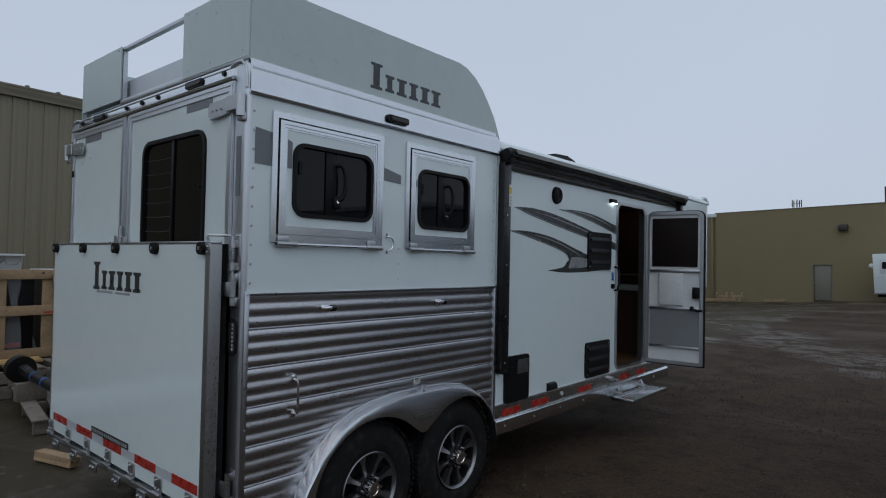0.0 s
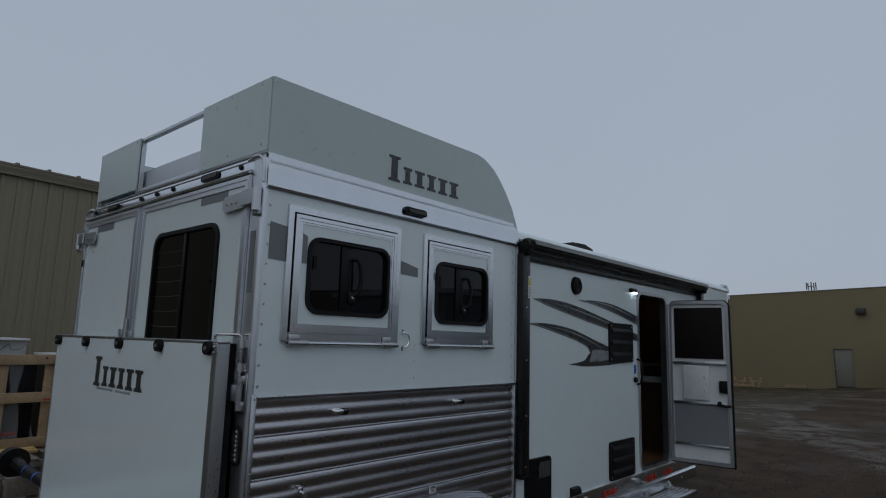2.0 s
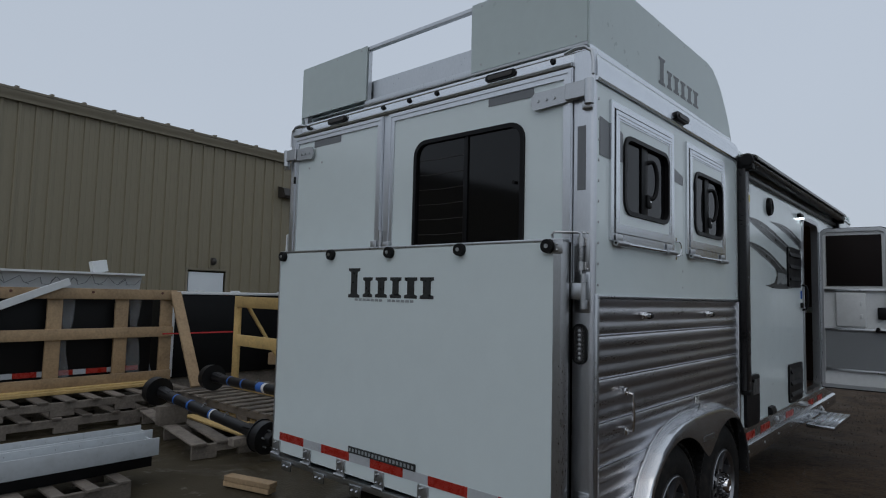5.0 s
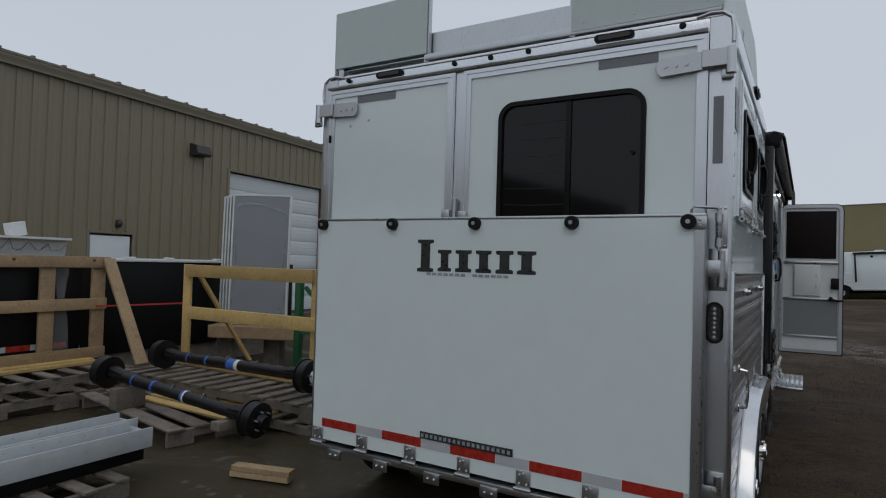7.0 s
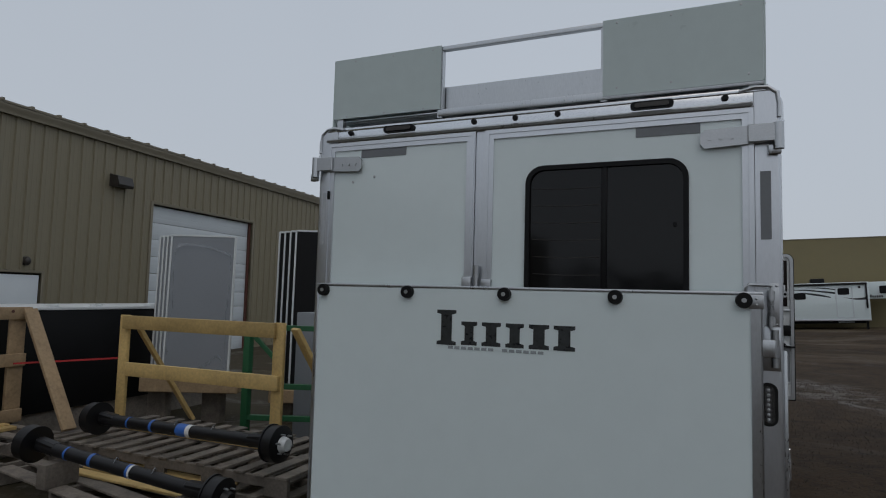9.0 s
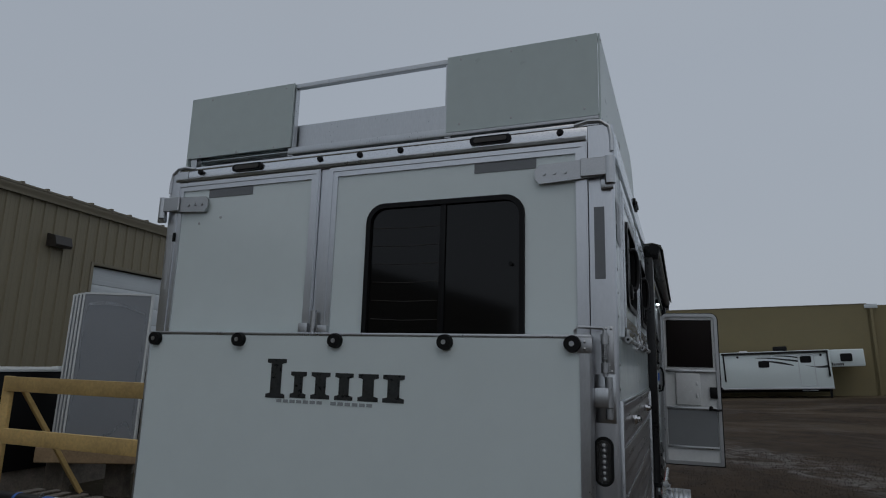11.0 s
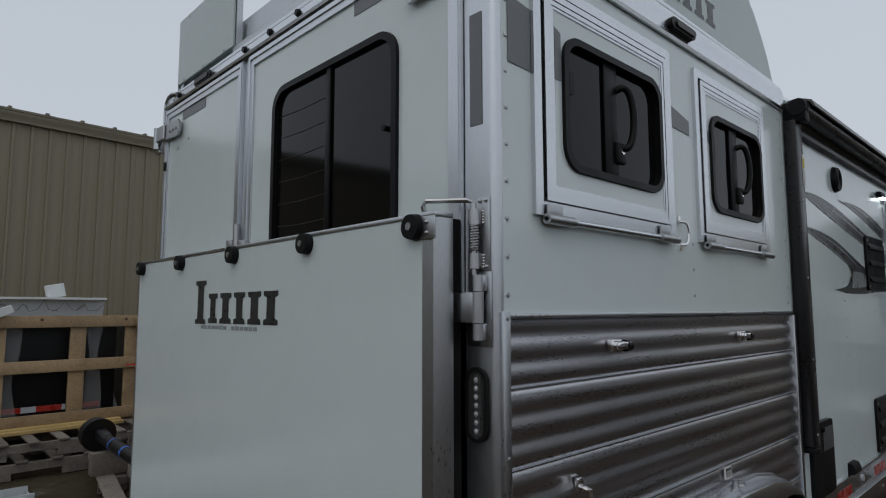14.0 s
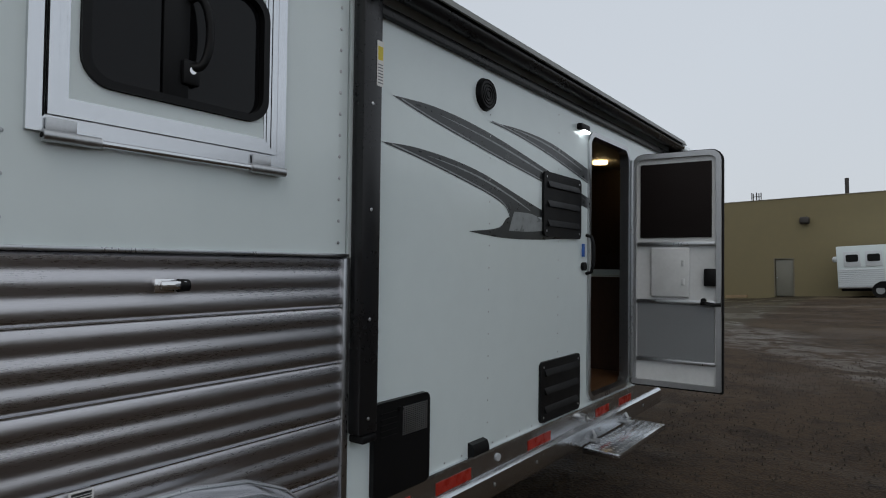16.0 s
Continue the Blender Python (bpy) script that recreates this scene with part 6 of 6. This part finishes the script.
def axle(p, q, strap_col, hub_cap):
    p, q = Vector(p), Vector(q)
    d = (q - p).normalized()
    a = thing("trailer_axle", ((p.x + q.x) / 2, (p.y + q.y) / 2, min(p.z, q.z) - 0.17), "black painted trailer axle with brake drums", "axle", "spare axles")
    b = bmesh.new()
    cyl(b, p + d * 0.10, q - d * 0.10, 0.055, seg=20)
    part("beam", b, AXLE, a)
    for c, s in ((p, 1), (q, -1)):
        b = bmesh.new()
        cyl(b, c - d * s * 0.05, c + d * s * 0.05, 0.150, 0.146, seg=36)
        cyl(b, c - d * s * 0.065, c - d * s * 0.05, 0.105, 0.150, seg=36)
        cyl(b, c + d * s * 0.05, c + d * s * 0.062, 0.156, seg=36)
        drum = part("brake_drum", b, AXLE, a)
        b = bmesh.new()
        cyl(b, c - d * s * 0.12, c - d * s * 0.06, 0.05, 0.07, seg=20)
        part("hub", b, WHITEPL if (hub_cap and s < 0) else AXLE, drum, "hub wrapped in white plastic" if (hub_cap and s < 0) else "")
        n = d.orthogonal().normalized()
        m = d.cross(n)
        for k in range(6):
            e = n * math.cos(k * math.pi / 3) * 0.085 + m * math.sin(k * math.pi / 3) * 0.085
            b = bmesh.new()
            cyl(b, c + e - d * s * 0.105, c + e - d * s * 0.055, 0.008, seg=8)
            part("wheel_stud", b, STEEL, drum)
        b = bmesh.new()
        beam(b, c + d * s * 0.08 + Vector((0, 0, 0.02)), c + d * s * 0.30 + Vector((0, 0, 0.0)), 0.10, 0.11, 0.02)
        part("torsion_arm", b, AXLE, a)
    for f_, w in ((0.22, 0.010), (0.36, 0.016)):
        b = bmesh.new()
        c = p + (q - p) * f_
        cyl(b, c - d * w, c + d * w, 0.0575, seg=20)
        part("strap", b, strap_col, a)
    b = bmesh.new()
    c = p + (q - p) * 0.58
    cyl(b, c - d * (0.05 if hub_cap else 0.02), c + d * 0.0, 0.0572, seg=20)
    part("label", b, PAPER, a, "white paper label")
    b = bmesh.new()
    cyl(b, c - d * (0.17 if hub_cap else 0.045), c - d * (0.051 if hub_cap else 0.021), 0.0574, seg=20)
    part("sleeve", b, BLUE, a, "blue tape sleeve")
    for f_ in (0.48, 0.68):
        b = bmesh.new()
        c = p + (q - p) * f_
        tube(b, [c + Vector((0.02 * math.sin(4 * t), -0.05 + 0.10 * t, 0.10 * math.sin(math.pi * t) - 0.02)) for t in (i / 10 for i in range(11))], 0.004, 5)
        part("wire", b, GREYPANEL, a)


axle(YARD @ Vector((-5.30, 0.42, 0.45)), YARD @ Vector((-3.50, 0.53, 0.26)), BLUE, False)
axle(YARD @ Vector((-5.45, 1.10, 0.515)), YARD @ Vector((-3.36, 0.98, 0.555)), BLUE, True)
for x, y, z in ((-5.0, 0.44, 0.19), (-3.78, 0.52, 0.07)):
    bm = bmesh.new()
    box(bm, x - 0.05, x + 0.05, y - 0.14, y + 0.14, 0.152, 0.152 + z, 0.005)
    solo("timber_offcut", bm, GREYWOOD, "weathered block propping an axle", "timber", "axle props")


# stored wall panels, dark and wrapped, behind the crate
def dark_panels():
    c = thing("black_wall_panels", (-7.1, -1.1, 0.34), "stack of black trailer wall panels in clear film", "panel")
    for k in range(4):
        b = bmesh.new()
        box(b, -6.78 - 0.16 * k, -6.70 - 0.16 * k, -3.2 + 0.05 * k, 0.95 - 0.07 * k, 0.345, 1.42 - 0.03 * (k % 2), 0.006)
        part("panel", b, BLACKPANEL, c)
    for k in range(22):
        b = bmesh.new()
        y = -3.15 + 0.36 * (k // 2) + (0.134 if k % 2 else 0.0)
        box(b, -6.699, -6.694, y, y + (0.225 if k % 2 else 0.132), 0.500, 0.560)
        part("tape", b, RED if k % 2 else SILVER, c)
    rnd = random.Random(4)
    for y0, w in ((0.72, 0.2), (-0.05, 0.22), (-0.8, 0.3)):
        film = bmesh.new()
        n, rows = 14, []
        for i in range(n + 1):
            t = i / n
            z = 1.40 - 0.92 * t
            wd = w * (0.35 + 0.65 * abs(math.cos(2.5 * t + y0)))
            rows.append([film.verts.new((-6.675 + 0.012 * rnd.uniform(-1, 1), y0 + wd * s, z)) for s in (-0.5, -0.2, 0.1, 0.5)])
        for r, s in zip(rows, rows[1:]):
            for k in range(3):
                film.faces.new((r[k], r[k + 1], s[k + 1], s[k]))
        part("film", film, FILM, c, "crumpled clear plastic film")
    d = thing("black_wall_panels", (-7.3, 2.4, 0.0), "tall black panel bundle with a white top rail", "panel")
    b = bmesh.new()
    box(b, -8.2, -7.05, 1.35, 4.6, 0.30, 1.46, 0.01)
    part("panel", b, BLACKPANEL, d)
    b = bmesh.new()
    box(b, -8.22, -7.03, 1.33, 4.62, 1.465, 1.50, 0.004)
    part("top_rail", b, WHITEPL, d)
    b = bmesh.new()
    box(b, -7.046, -7.03, 1.36, 1.40, 0.32, 1.46)
    part("edge_strip", b, WHITEPL, d)
    for y in (1.75, 2.3, 3.1):
        b = bmesh.new()
        box(b, -7.2, -7.1, y, y + 0.1, 1.501, 1.53, 0.005)
        part("bracket", b, WHITEPL, d)
    b = bmesh.new()
    box(b, -8.15, -7.1, 1.4, 4.55, 0.0, 0.298)
    part("skid", b, GREYWOOD, d)


dark_panels()
bm = bmesh.new()
beam(bm, (-6.50, 1.0, 0.96), (-5.72, 1.56, 1.02), 0.004, 0.018, 0)
solo("red_strap", bm, STRAP, "thin red strap stretched between crates", "strap")


def wash_tub():
    c = thing("white_tub", (-7.0, -1.2, 1.42), "long white tub with grey marbling, resting on the crate", "tub")
    b = bmesh.new()
    prism(b, [(-7.35, 1.44), (-6.88, 1.44), (-6.80, 1.70), (-6.72, 1.70), (-6.72, 1.725), (-7.5, 1.725), (-7.5, 1.70), (-7.42, 1.70)], "y", -3.3, 0.84)
    tub = part("shell", b, WHITEPL, c)
    b = bmesh.new()
    rnd = random.Random(11)
    for k in range(16):
        y = -3.1 + 0.245 * k
        pts = [(-6.800 + 0.004, y + 0.06 * i + rnd.uniform(-0.02, 0.02), 1.68 - 0.12 * abs(math.sin(i * 0.9 + k)) + rnd.uniform(-0.015, 0.015)) for i in range(6)]
        pts = [(-6.877 + (z - 1.44) / 0.26 * 0.08 + 0.004, y_, z) for _, y_, z in pts]
        tube(b, pts, 0.0035, 4)
    part("vein", b, GREYSTRIPE, c, "grey marbled veins", kind="stuff")


wash_tub()
bm = bmesh.new()
obox(bm, Matrix.Translation((-6.95, 0.38, 1.80)) @ Matrix.Rotation(radians(12), 4, "X"), 0.10, 0.17, 0.15, 0.004)
solo("foam_block", bm, WHITEPL, "small white foam block on the tub", "block")
bm = bmesh.new()
beam(bm, (-6.53, -0.06, 1.60), (-6.50, -1.30, 1.05), 0.02, 0.085)
solo("white_trim_board", bm, WHITEPL, "white trim board leaning on the crate", "board")


def gutters():
    for x0, x1, z, y0 in ((-3.87, -3.62, 0.225, -0.33), (-4.12, -3.89, 0.235, -0.27)):
        g = thing("white_gutter", ((x0 + x1) / 2, -1.5, z), "long white metal channel lying on a pallet", "channel", "white channels")
        for xx in (x0, x1):
            b = bmesh.new()
            box(b, xx - 0.006, xx + 0.006, -2.9, y0, z, z + 0.135, 0.002)
            part("flange", b, GUTTER, g)
        b = bmesh.new()
        box(b, x0 + 0.007, x1 - 0.007, -2.9, y0, z, z + 0.01, 0.002)
        part("web", b, GUTTER, g)
        b = bmesh.new()
        box(b, x0 + 0.007, x1 - 0.007, y0 - 0.012, y0, z + 0.011, z + 0.10, 0.002)
        part("end_plate", b, GUTTER, g)
        b = bmesh.new()
        rivets(b, [(x1 - 0.0065, -0.5 - 0.16 * k, z + 0.105) for k in range(12)], "x", 0.006)
        rivets(b, [(x0 + 0.0065, -0.5 - 0.16 * k, z + 0.105) for k in range(12)], "x", 0.006)
        part("rivet", b, STEEL, g, kind="stuff")
    b = bmesh.new()
    box(b, -4.1, -3.66, -2.9, -0.36, 0.134, 0.2235, 0.005)
    solo("black_beam", b, BLACKPANEL, "black beam under the white channels", "beam")


gutters()


def panel_stack(left, right, n, z0, z1, face, label, back):
    u = Vector((right[0] - left[0], right[1] - left[1], 0))
    w = u.length
    u.normalize()
    nrm = Vector((u.y, -u.x, 0))
    s = thing("panel_stack", ((left[0] + right[0]) / 2, (left[1] + right[1]) / 2, 0), label, "panel", "standing panels")
    for k in range(n):
        o = Vector((*left, 0)) + Vector((*back, 0)) * k
        ang = math.degrees(math.atan2(u.y, u.x))
        m = Matrix.Translation(o + u * w / 2 + Vector((0, 0, (z0 + z1) / 2))) @ Matrix.Rotation(radians(ang), 4, "Z") @ Matrix.Rotation(radians(-1.5), 4, "X")
        b = bmesh.new()
        obox(b, m, w - 0.03, 0.034, z1 - z0 - 0.03)
        part("panel", b, face, s)
        b = bmesh.new()
        for a, c, sx, sz in ((-1, 0, 0.022, z1 - z0), (1, 0, 0.022, z1 - z0), (0, -1, w, 0.022), (0, 1, w, 0.022)):
            obox(b, m @ Matrix.Translation((a * w / 2, 0, c * (z1 - z0) / 2)), sx, 0.046, sz)
        part("edge_band", b, WHITEPL, s)
    b = bmesh.new()
    o = Vector((*left, 0))
    beam(b, o - u * 0.1 + Vector((*back, 0)) * 1.5 + Vector((0, 0, z0 - 0.11)), o + u * (w + 0.3) + Vector((*back, 0)) * 1.5 + Vector((0, 0, z0 - 0.11)), 0.6, 0.18, 0.01)
    part("skid", b, LUMBER, s)
    for f_ in (0.05, 0.9):
        b = bmesh.new()
        c = o + u * w * f_ + Vector((*back, 0)) * 1.5
        beam(b, c + Vector((0, 0, 0.0)), c + Vector((0, 0, z0 - 0.205)), 0.3, 0.1, 0.0)
        part("bearer", b, GREYWOOD, s)
    return s, u, nrm


st, u_, n_ = panel_stack((-6.60, 2.93), (-5.86, 3.26), 4, 0.62, 2.46, GREYPANEL, "grey insulated panels standing on a wooden skid", (-0.12, 0.05))
bm = bmesh.new()
rnd = random.Random(2)
base = Vector((-6.60, 2.93, 0)) + n_ * 0.03
for strip_ in ([(0.10, 2.32), (0.3, 2.34), (0.55, 2.29), (0.77, 2.2)], [(0.77, 2.2), (0.78, 1.9), (0.75, 1.4), (0.77, 0.72)], [(0.10, 2.32), (0.06, 2.1), (0.07, 1.5), (0.04, 0.9)], [(0.4, 0.70), (0.55, 0.78), (0.68, 0.88), (0.77, 0.72)]):
    pts = curve(strip_, 18)
    rows = [[bm.verts.new(base + u_ * (a + rnd.uniform(-0.012, 0.012)) + n_ * rnd.uniform(0, 0.02) + Vector((0, 0, z + o))) for o in (-0.022, 0.022)] for a, z in pts]
    for r, s in zip(rows, rows[1:]):
        bm.faces.new((r[0], r[1], s[1], s[0]))
part("film", bm, FILM, st, "torn clear plastic film")
panel_stack((-5.45, 3.98), (-4.6, 4.38), 4, 0.42, 2.62, BLACKPANEL, "dark panels with white edges standing upright", (-0.13, 0.05))


def green_stand():
    s = thing("green_steel_stand", (-4.6, 2.75, 0), "green painted steel rack with one diagonal", "rack")
    for x, y in ((-5.05, 2.55), (-4.20, 2.90)):
        b = bmesh.new()
        box(b, x, x + 0.08, y, y + 0.08, 0.0, 1.36, 0.006)
        part("post", b, GREEN, s)
    for z in (1.33, 0.66, 0.30):
        b = bmesh.new()
        beam(b, (-5.05, 2.58, z), (-3.95, 3.0, z), 0.06, 0.06)
        part("rail", b, GREEN, s)
    b = bmesh.new()
    beam(b, (-4.95, 2.62, 1.22), (-4.72, 2.72, 0.95), 0.04, 0.05)
    part("brace", b, GREEN, s)
    b = bmesh.new()
    box(b, -4.75, -4.3, 3.1, 3.5, 0.0, 1.5, 0.01)
    solo("grey_cabinet", b, GREYPANEL, "grey sheet-metal box behind a green rack", "box")


green_stand()


for ob in list(bpy.data.objects):
    if ob not in earlier and ob.parent is None and ob not in (low_pallet, blk) and ob.name.split(".")[0] not in ("trailer_axle", "white_gutter", "black_beam"):
        ob.matrix_basis = YARD @ ob.matrix_basis


# ---- second trailer parked by the stucco building ----
def far_trailer():
    t = new("parked_horse_trailer")
    t.matrix_basis = pose(-0.6, 34.95, rise(-0.6, 35), 0, -3.1, -5.7) @ Matrix.Diagonal((0.845, 1, 0.90, 1))
    tagged(t, "long white horse trailer with a black awning, parked by a wall", "trailer")

    def local(name, bm_, material, label="", parent=t):
        ob = new(name, mesh_of(name, bm_, material))
        ob.parent = parent
        return tagged(ob, label)

    b = bmesh.new()
    box(b, 0, 9.6, 0.0, 2.4, 0.5, 2.72, 0.05)
    local("body", b, WHITE)
    b = bmesh.new()
    box(b, 9.55, 11.35, 0.02, 2.38, 1.72, 2.70, 0.08)
    local("gooseneck", b, WHITE)
    for k in range(9):
        b = bmesh.new()
        box(b, 0.05, 3.45, -0.015, -0.001, 0.62 + 0.1 * k, 0.70 + 0.1 * k, 0.004)
        local("plank", b, WHITEDOOR)
    for x in (0.35, 1.35, 2.4):
        b = bmesh.new()
        box(b, x, x + 0.78, -0.02, -0.001, 1.62, 2.42, 0.005)
        d = local("feed_door", b, WHITEDOOR)
        b = bmesh.new()
        prism(b, rrect(x + 0.1, x + 0.68, 1.88, 2.26, 0.08), "y", -0.03, -0.021)
        local("pane", b, BLACKPANEL, parent=d)
    for x in (1.95, 2.9):
        b = bmesh.new()
        cyl(b, (x, -0.03, 0.385), (x, 0.2, 0.385), 0.385, seg=32)
        w = local("tyre", b, RUBBER)
        b = bmesh.new()
        cyl(b, (x, -0.045, 0.385), (x, -0.03, 0.385), 0.20, seg=24)
        local("rim", b, STEEL, parent=w)
    b = bmesh.new()
    prism(b, [(1.6, 0.5), (1.75, 0.72), (2.0, 0.84), (3.1, 0.84), (3.35, 0.72), (3.5, 0.5)], "y", -0.08, -0.02)
    local("fender", b, DARK)
    b = bmesh.new()
    box(b, 3.55, 9.5, -0.12, -0.001, 2.56, 2.68, 0.03)
    local("awning", b, AWN)
    for x, z0 in ((3.62, 1.0), (9.4, 1.2)):
        b = bmesh.new()
        box(b, x, x + 0.09, -0.07, -0.001, z0, 2.56, 0.01)
        local("awning_arm", b, AWN)
    for x, w, z0, z1 in ((5.65, 0.62, 1.78, 2.16), (7.98, 0.6, 2.0, 2.38), (10.1, 0.62, 2.02, 2.46)):
        b = bmesh.new()
        prism(b, rrect(x, x + w, z0, z1, 0.08), "y", -0.02, -0.001)
        local("window", b, BLACKPANEL)
    b = bmesh.new()
    ring(b, rrect(7.85, 8.75, 0.68, 2.48, 0.1), rrect(7.90, 8.70, 0.73, 2.43, 0.07), "y", -0.02, -0.001)
    local("entry_door", b, WHITEDOOR)
    for a in (([(5.4, 2.32), (6.4, 2.34), (7.85, 2.16)], [(5.4, 2.32), (6.4, 2.27), (7.85, 2.05)]), ([(5.8, 2.2), (6.8, 2.1), (7.6, 1.9)], [(5.8, 2.2), (6.6, 2.02), (7.6, 1.84)]), ([(6.2, 2.45), (7.2, 2.44), (7.85, 2.34)], [(6.2, 2.45), (7.2, 2.38), (7.85, 2.28)]), ([(8.2, 1.86), (8.9, 1.78), (9.4, 1.84)], [(8.2, 1.86), (8.9, 1.70), (9.4, 1.70)])):
        b = bmesh.new()
        u2, l2 = curve(a[0], 16), curve(a[1], 16)
        for i in range(min(len(u2), len(l2)) - 1):
            b.faces.new([b.verts.new((p[0], -0.003, p[1])) for p in (u2[i], u2[i + 1], l2[i + 1], l2[i])])
        local("sweep_decal", b, SWOOSH)
    b = bmesh.new()
    for k in range(6):
        box(b, 9.62 + 0.11 * k, 9.70 + 0.11 * k, 0.012, 0.018, 1.80, 1.92 if k else 1.97)
    local("word_mark", b, LETTER)
    for x in (4.5, 9.1):
        b = bmesh.new()
        cyl(b, (x, -0.02, 2.42), (x, 0, 2.42), 0.07)
        local("speaker", b, BLACK)
    b = bmesh.new()
    box(b, 6.6, 7.4, 0.8, 1.6, 2.72, 3.02, 0.08)
    local("air_conditioner", b, BLACK, "black roof air conditioner")
    b = bmesh.new()
    box(b, 4.6, 5.1, 0.9, 1.4, 2.72, 2.82, 0.04)
    local("roof_vent", b, WHITEPL)
    b = bmesh.new()
    box(b, 9.35, 9.47, 0.2, 0.32, 0.0, 0.6)
    local("jack_leg", b, BLACK)
    b = bmesh.new()
    box(b, 0, 9.6, -0.03, -0.001, 0.5, 0.6, 0.006)
    local("bottom_rail", b, STEEL)
    b = bmesh.new()
    box(b, 0.1, 9.5, 0.3, 2.1, 0.35, 0.499)
    local("underframe", b, DARK)
    b = bmesh.new()
    for k in range(3):
        box(b, 7.9, 8.7, -0.3, -0.04, 0.42, 0.46)
    local("entry_step", b, STEEL)
    b = bmesh.new()
    ball(b, (-0.12, 0.3, 2.05), 0.16, 14)
    local("rear_lamp", b, WHITEPL)


far_trailer()


def edge_trailer():
    """Only the flank of it comes into view."""
    t = thing("cargo_trailer", (3.5, 5.3, 0), "grey-skinned trailer with white roof edge and framed window", "trailer")
    b = bmesh.new()
    box(b, 2.62, 4.9, 4.3, 6.25, 0.62, 2.45, 0.02)
    part("body", b, GREYPANEL, t)
    b = bmesh.new()
    box(b, 2.58, 4.94, 4.26, 6.29, 2.451, 2.53, 0.02)
    part("roof_edge", b, WHITE, t)
    b = bmesh.new()
    ring(b, rrect(4.75, 5.55, 1.55, 2.12, 0.06), rrect(4.80, 5.50, 1.60, 2.07, 0.04), "x", 2.60, 2.619)
    part("window_frame", b, WHITEPL, t)
    b = bmesh.new()
    prism(b, rrect(4.80, 5.50, 1.60, 2.07, 0.04), "x", 2.608, 2.6185)
    part("pane", b, GLASS, t)
    b = bmesh.new()
    box(b, 2.59, 2.619, 4.3, 6.25, 1.0, 1.12, 0.004)
    part("rub_rail", b, BRIGHT, t)
    for x in (2.68, 4.6):
        w = bmesh.new()
        cyl(w, (x, 5.3, 0.33), (x + 0.22, 5.3, 0.33), 0.33, seg=32)
        part("tyre", w, RUBBER, t)


edge_trailer()

# bits along the stucco wall
bm = bmesh.new()
for x, y in ((-8.6, 38.0), (-7.7, 37.9)):
    for s in (-1, 1):
        beam(bm, (x + 0.3 * s, y, 0.55 + rise(x, y)), (x + 0.12 * s, y, rise(x, y)), 0.09, 0.09)
    beam(bm, (x - 0.35, y, 0.3 + rise(x, y)), (x + 0.35, y, 0.3 + rise(x, y)), 0.09, 0.09)
solo("saw_trestle", bm, LUMBER, "low brown wooden trestles by the wall", "trestle")
for p, q in (((-9.6, 38.1, 0.08 + rise(-9.6, 38)), (-7.9, 37.95, 0.08 + rise(-7.9, 38))), ((-6.1, 37.6, 0.06 + rise(-6.1, 37)), (-5.0, 37.5, 0.06 + rise(-5, 37)))):
    lumber("timber_beam", p, q, 0.2, 0.14, LUMBER, "brown timber lying along the building's foot", "timbers by the wall")


# loose gravel on the yard beside the trailer
def gravel():
    rnd = random.Random(21)
    verts, faces = [], []
    for k in range(9500):
        x, y = rnd.uniform(-0.4, 7.0), rnd.uniform(-1.5, 13.0)
        r = rnd.uniform(0.005, 0.014) * (1.8 if rnd.random() < 0.06 else 1)
        i = len(verts)
        a = rnd.uniform(0, 6.3)
        c, s_ = math.cos(a) * r, math.sin(a) * r
        f1, f2 = rnd.uniform(0.6, 1.1), rnd.uniform(0.5, 0.9)
        z = -0.014 * max(0.0, 1 - max(abs(x), abs(y)) / 16)
        verts += [(x + c, y + s_, z), (x - s_ * f1, y + c * f1, z), (x - c, y - s_, z), (x + s_ * f1, y - c * f1, z), (x + c * 0.2, y + s_ * 0.2, z + r * f2 + 0.012)]
        faces += [(i, i + 1, i + 4), (i + 1, i + 2, i + 4), (i + 2, i + 3, i + 4), (i + 3, i, i + 4)]
    me = bpy.data.meshes.new("gravel")
    me.from_pydata(verts, [], faces)
    me.materials.append(GRAVEL)
    tagged(new("gravel", me), "small grey-brown stones strewn over the mud", "gravel", kind="stuff")


gravel()


# far edge of the lot, behind the viewer: a low line of bare trees and scrub
def treeline():
    rnd = random.Random(33)
    verts, faces = [], []
    for k in range(4200):
        a = radians(rnd.uniform(-150, 40))
        d = rnd.uniform(75, 95)
        top = 5.5 + 3.0 * noise.noise((math.degrees(a) * 0.09, 1.7, 0.3)) + 1.3 * noise.noise((math.degrees(a) * 0.5, 4.1, 0.3))
        z = rnd.uniform(0.0, 1.0) ** 0.8 * top
        c = Vector((d * math.cos(a), d * math.sin(a), z))
        r = rnd.uniform(0.5, 1.3)
        i = len(verts)
        for _ in range(4):
            verts.append(c + Vector((rnd.uniform(-r, r), rnd.uniform(-r, r), rnd.uniform(-r * 0.2, r))))
        faces += [(i, i + 1, i + 2), (i, i + 2, i + 3), (i, i + 3, i + 1)]
    me = bpy.data.meshes.new("treeline")
    me.from_pydata([tuple(v) for v in verts], [], faces)
    me.materials.append(SCRUB)
    tagged(new("backdrop", me), "distant dark line of scrub and trees", "trees", kind="structure")


treeline()
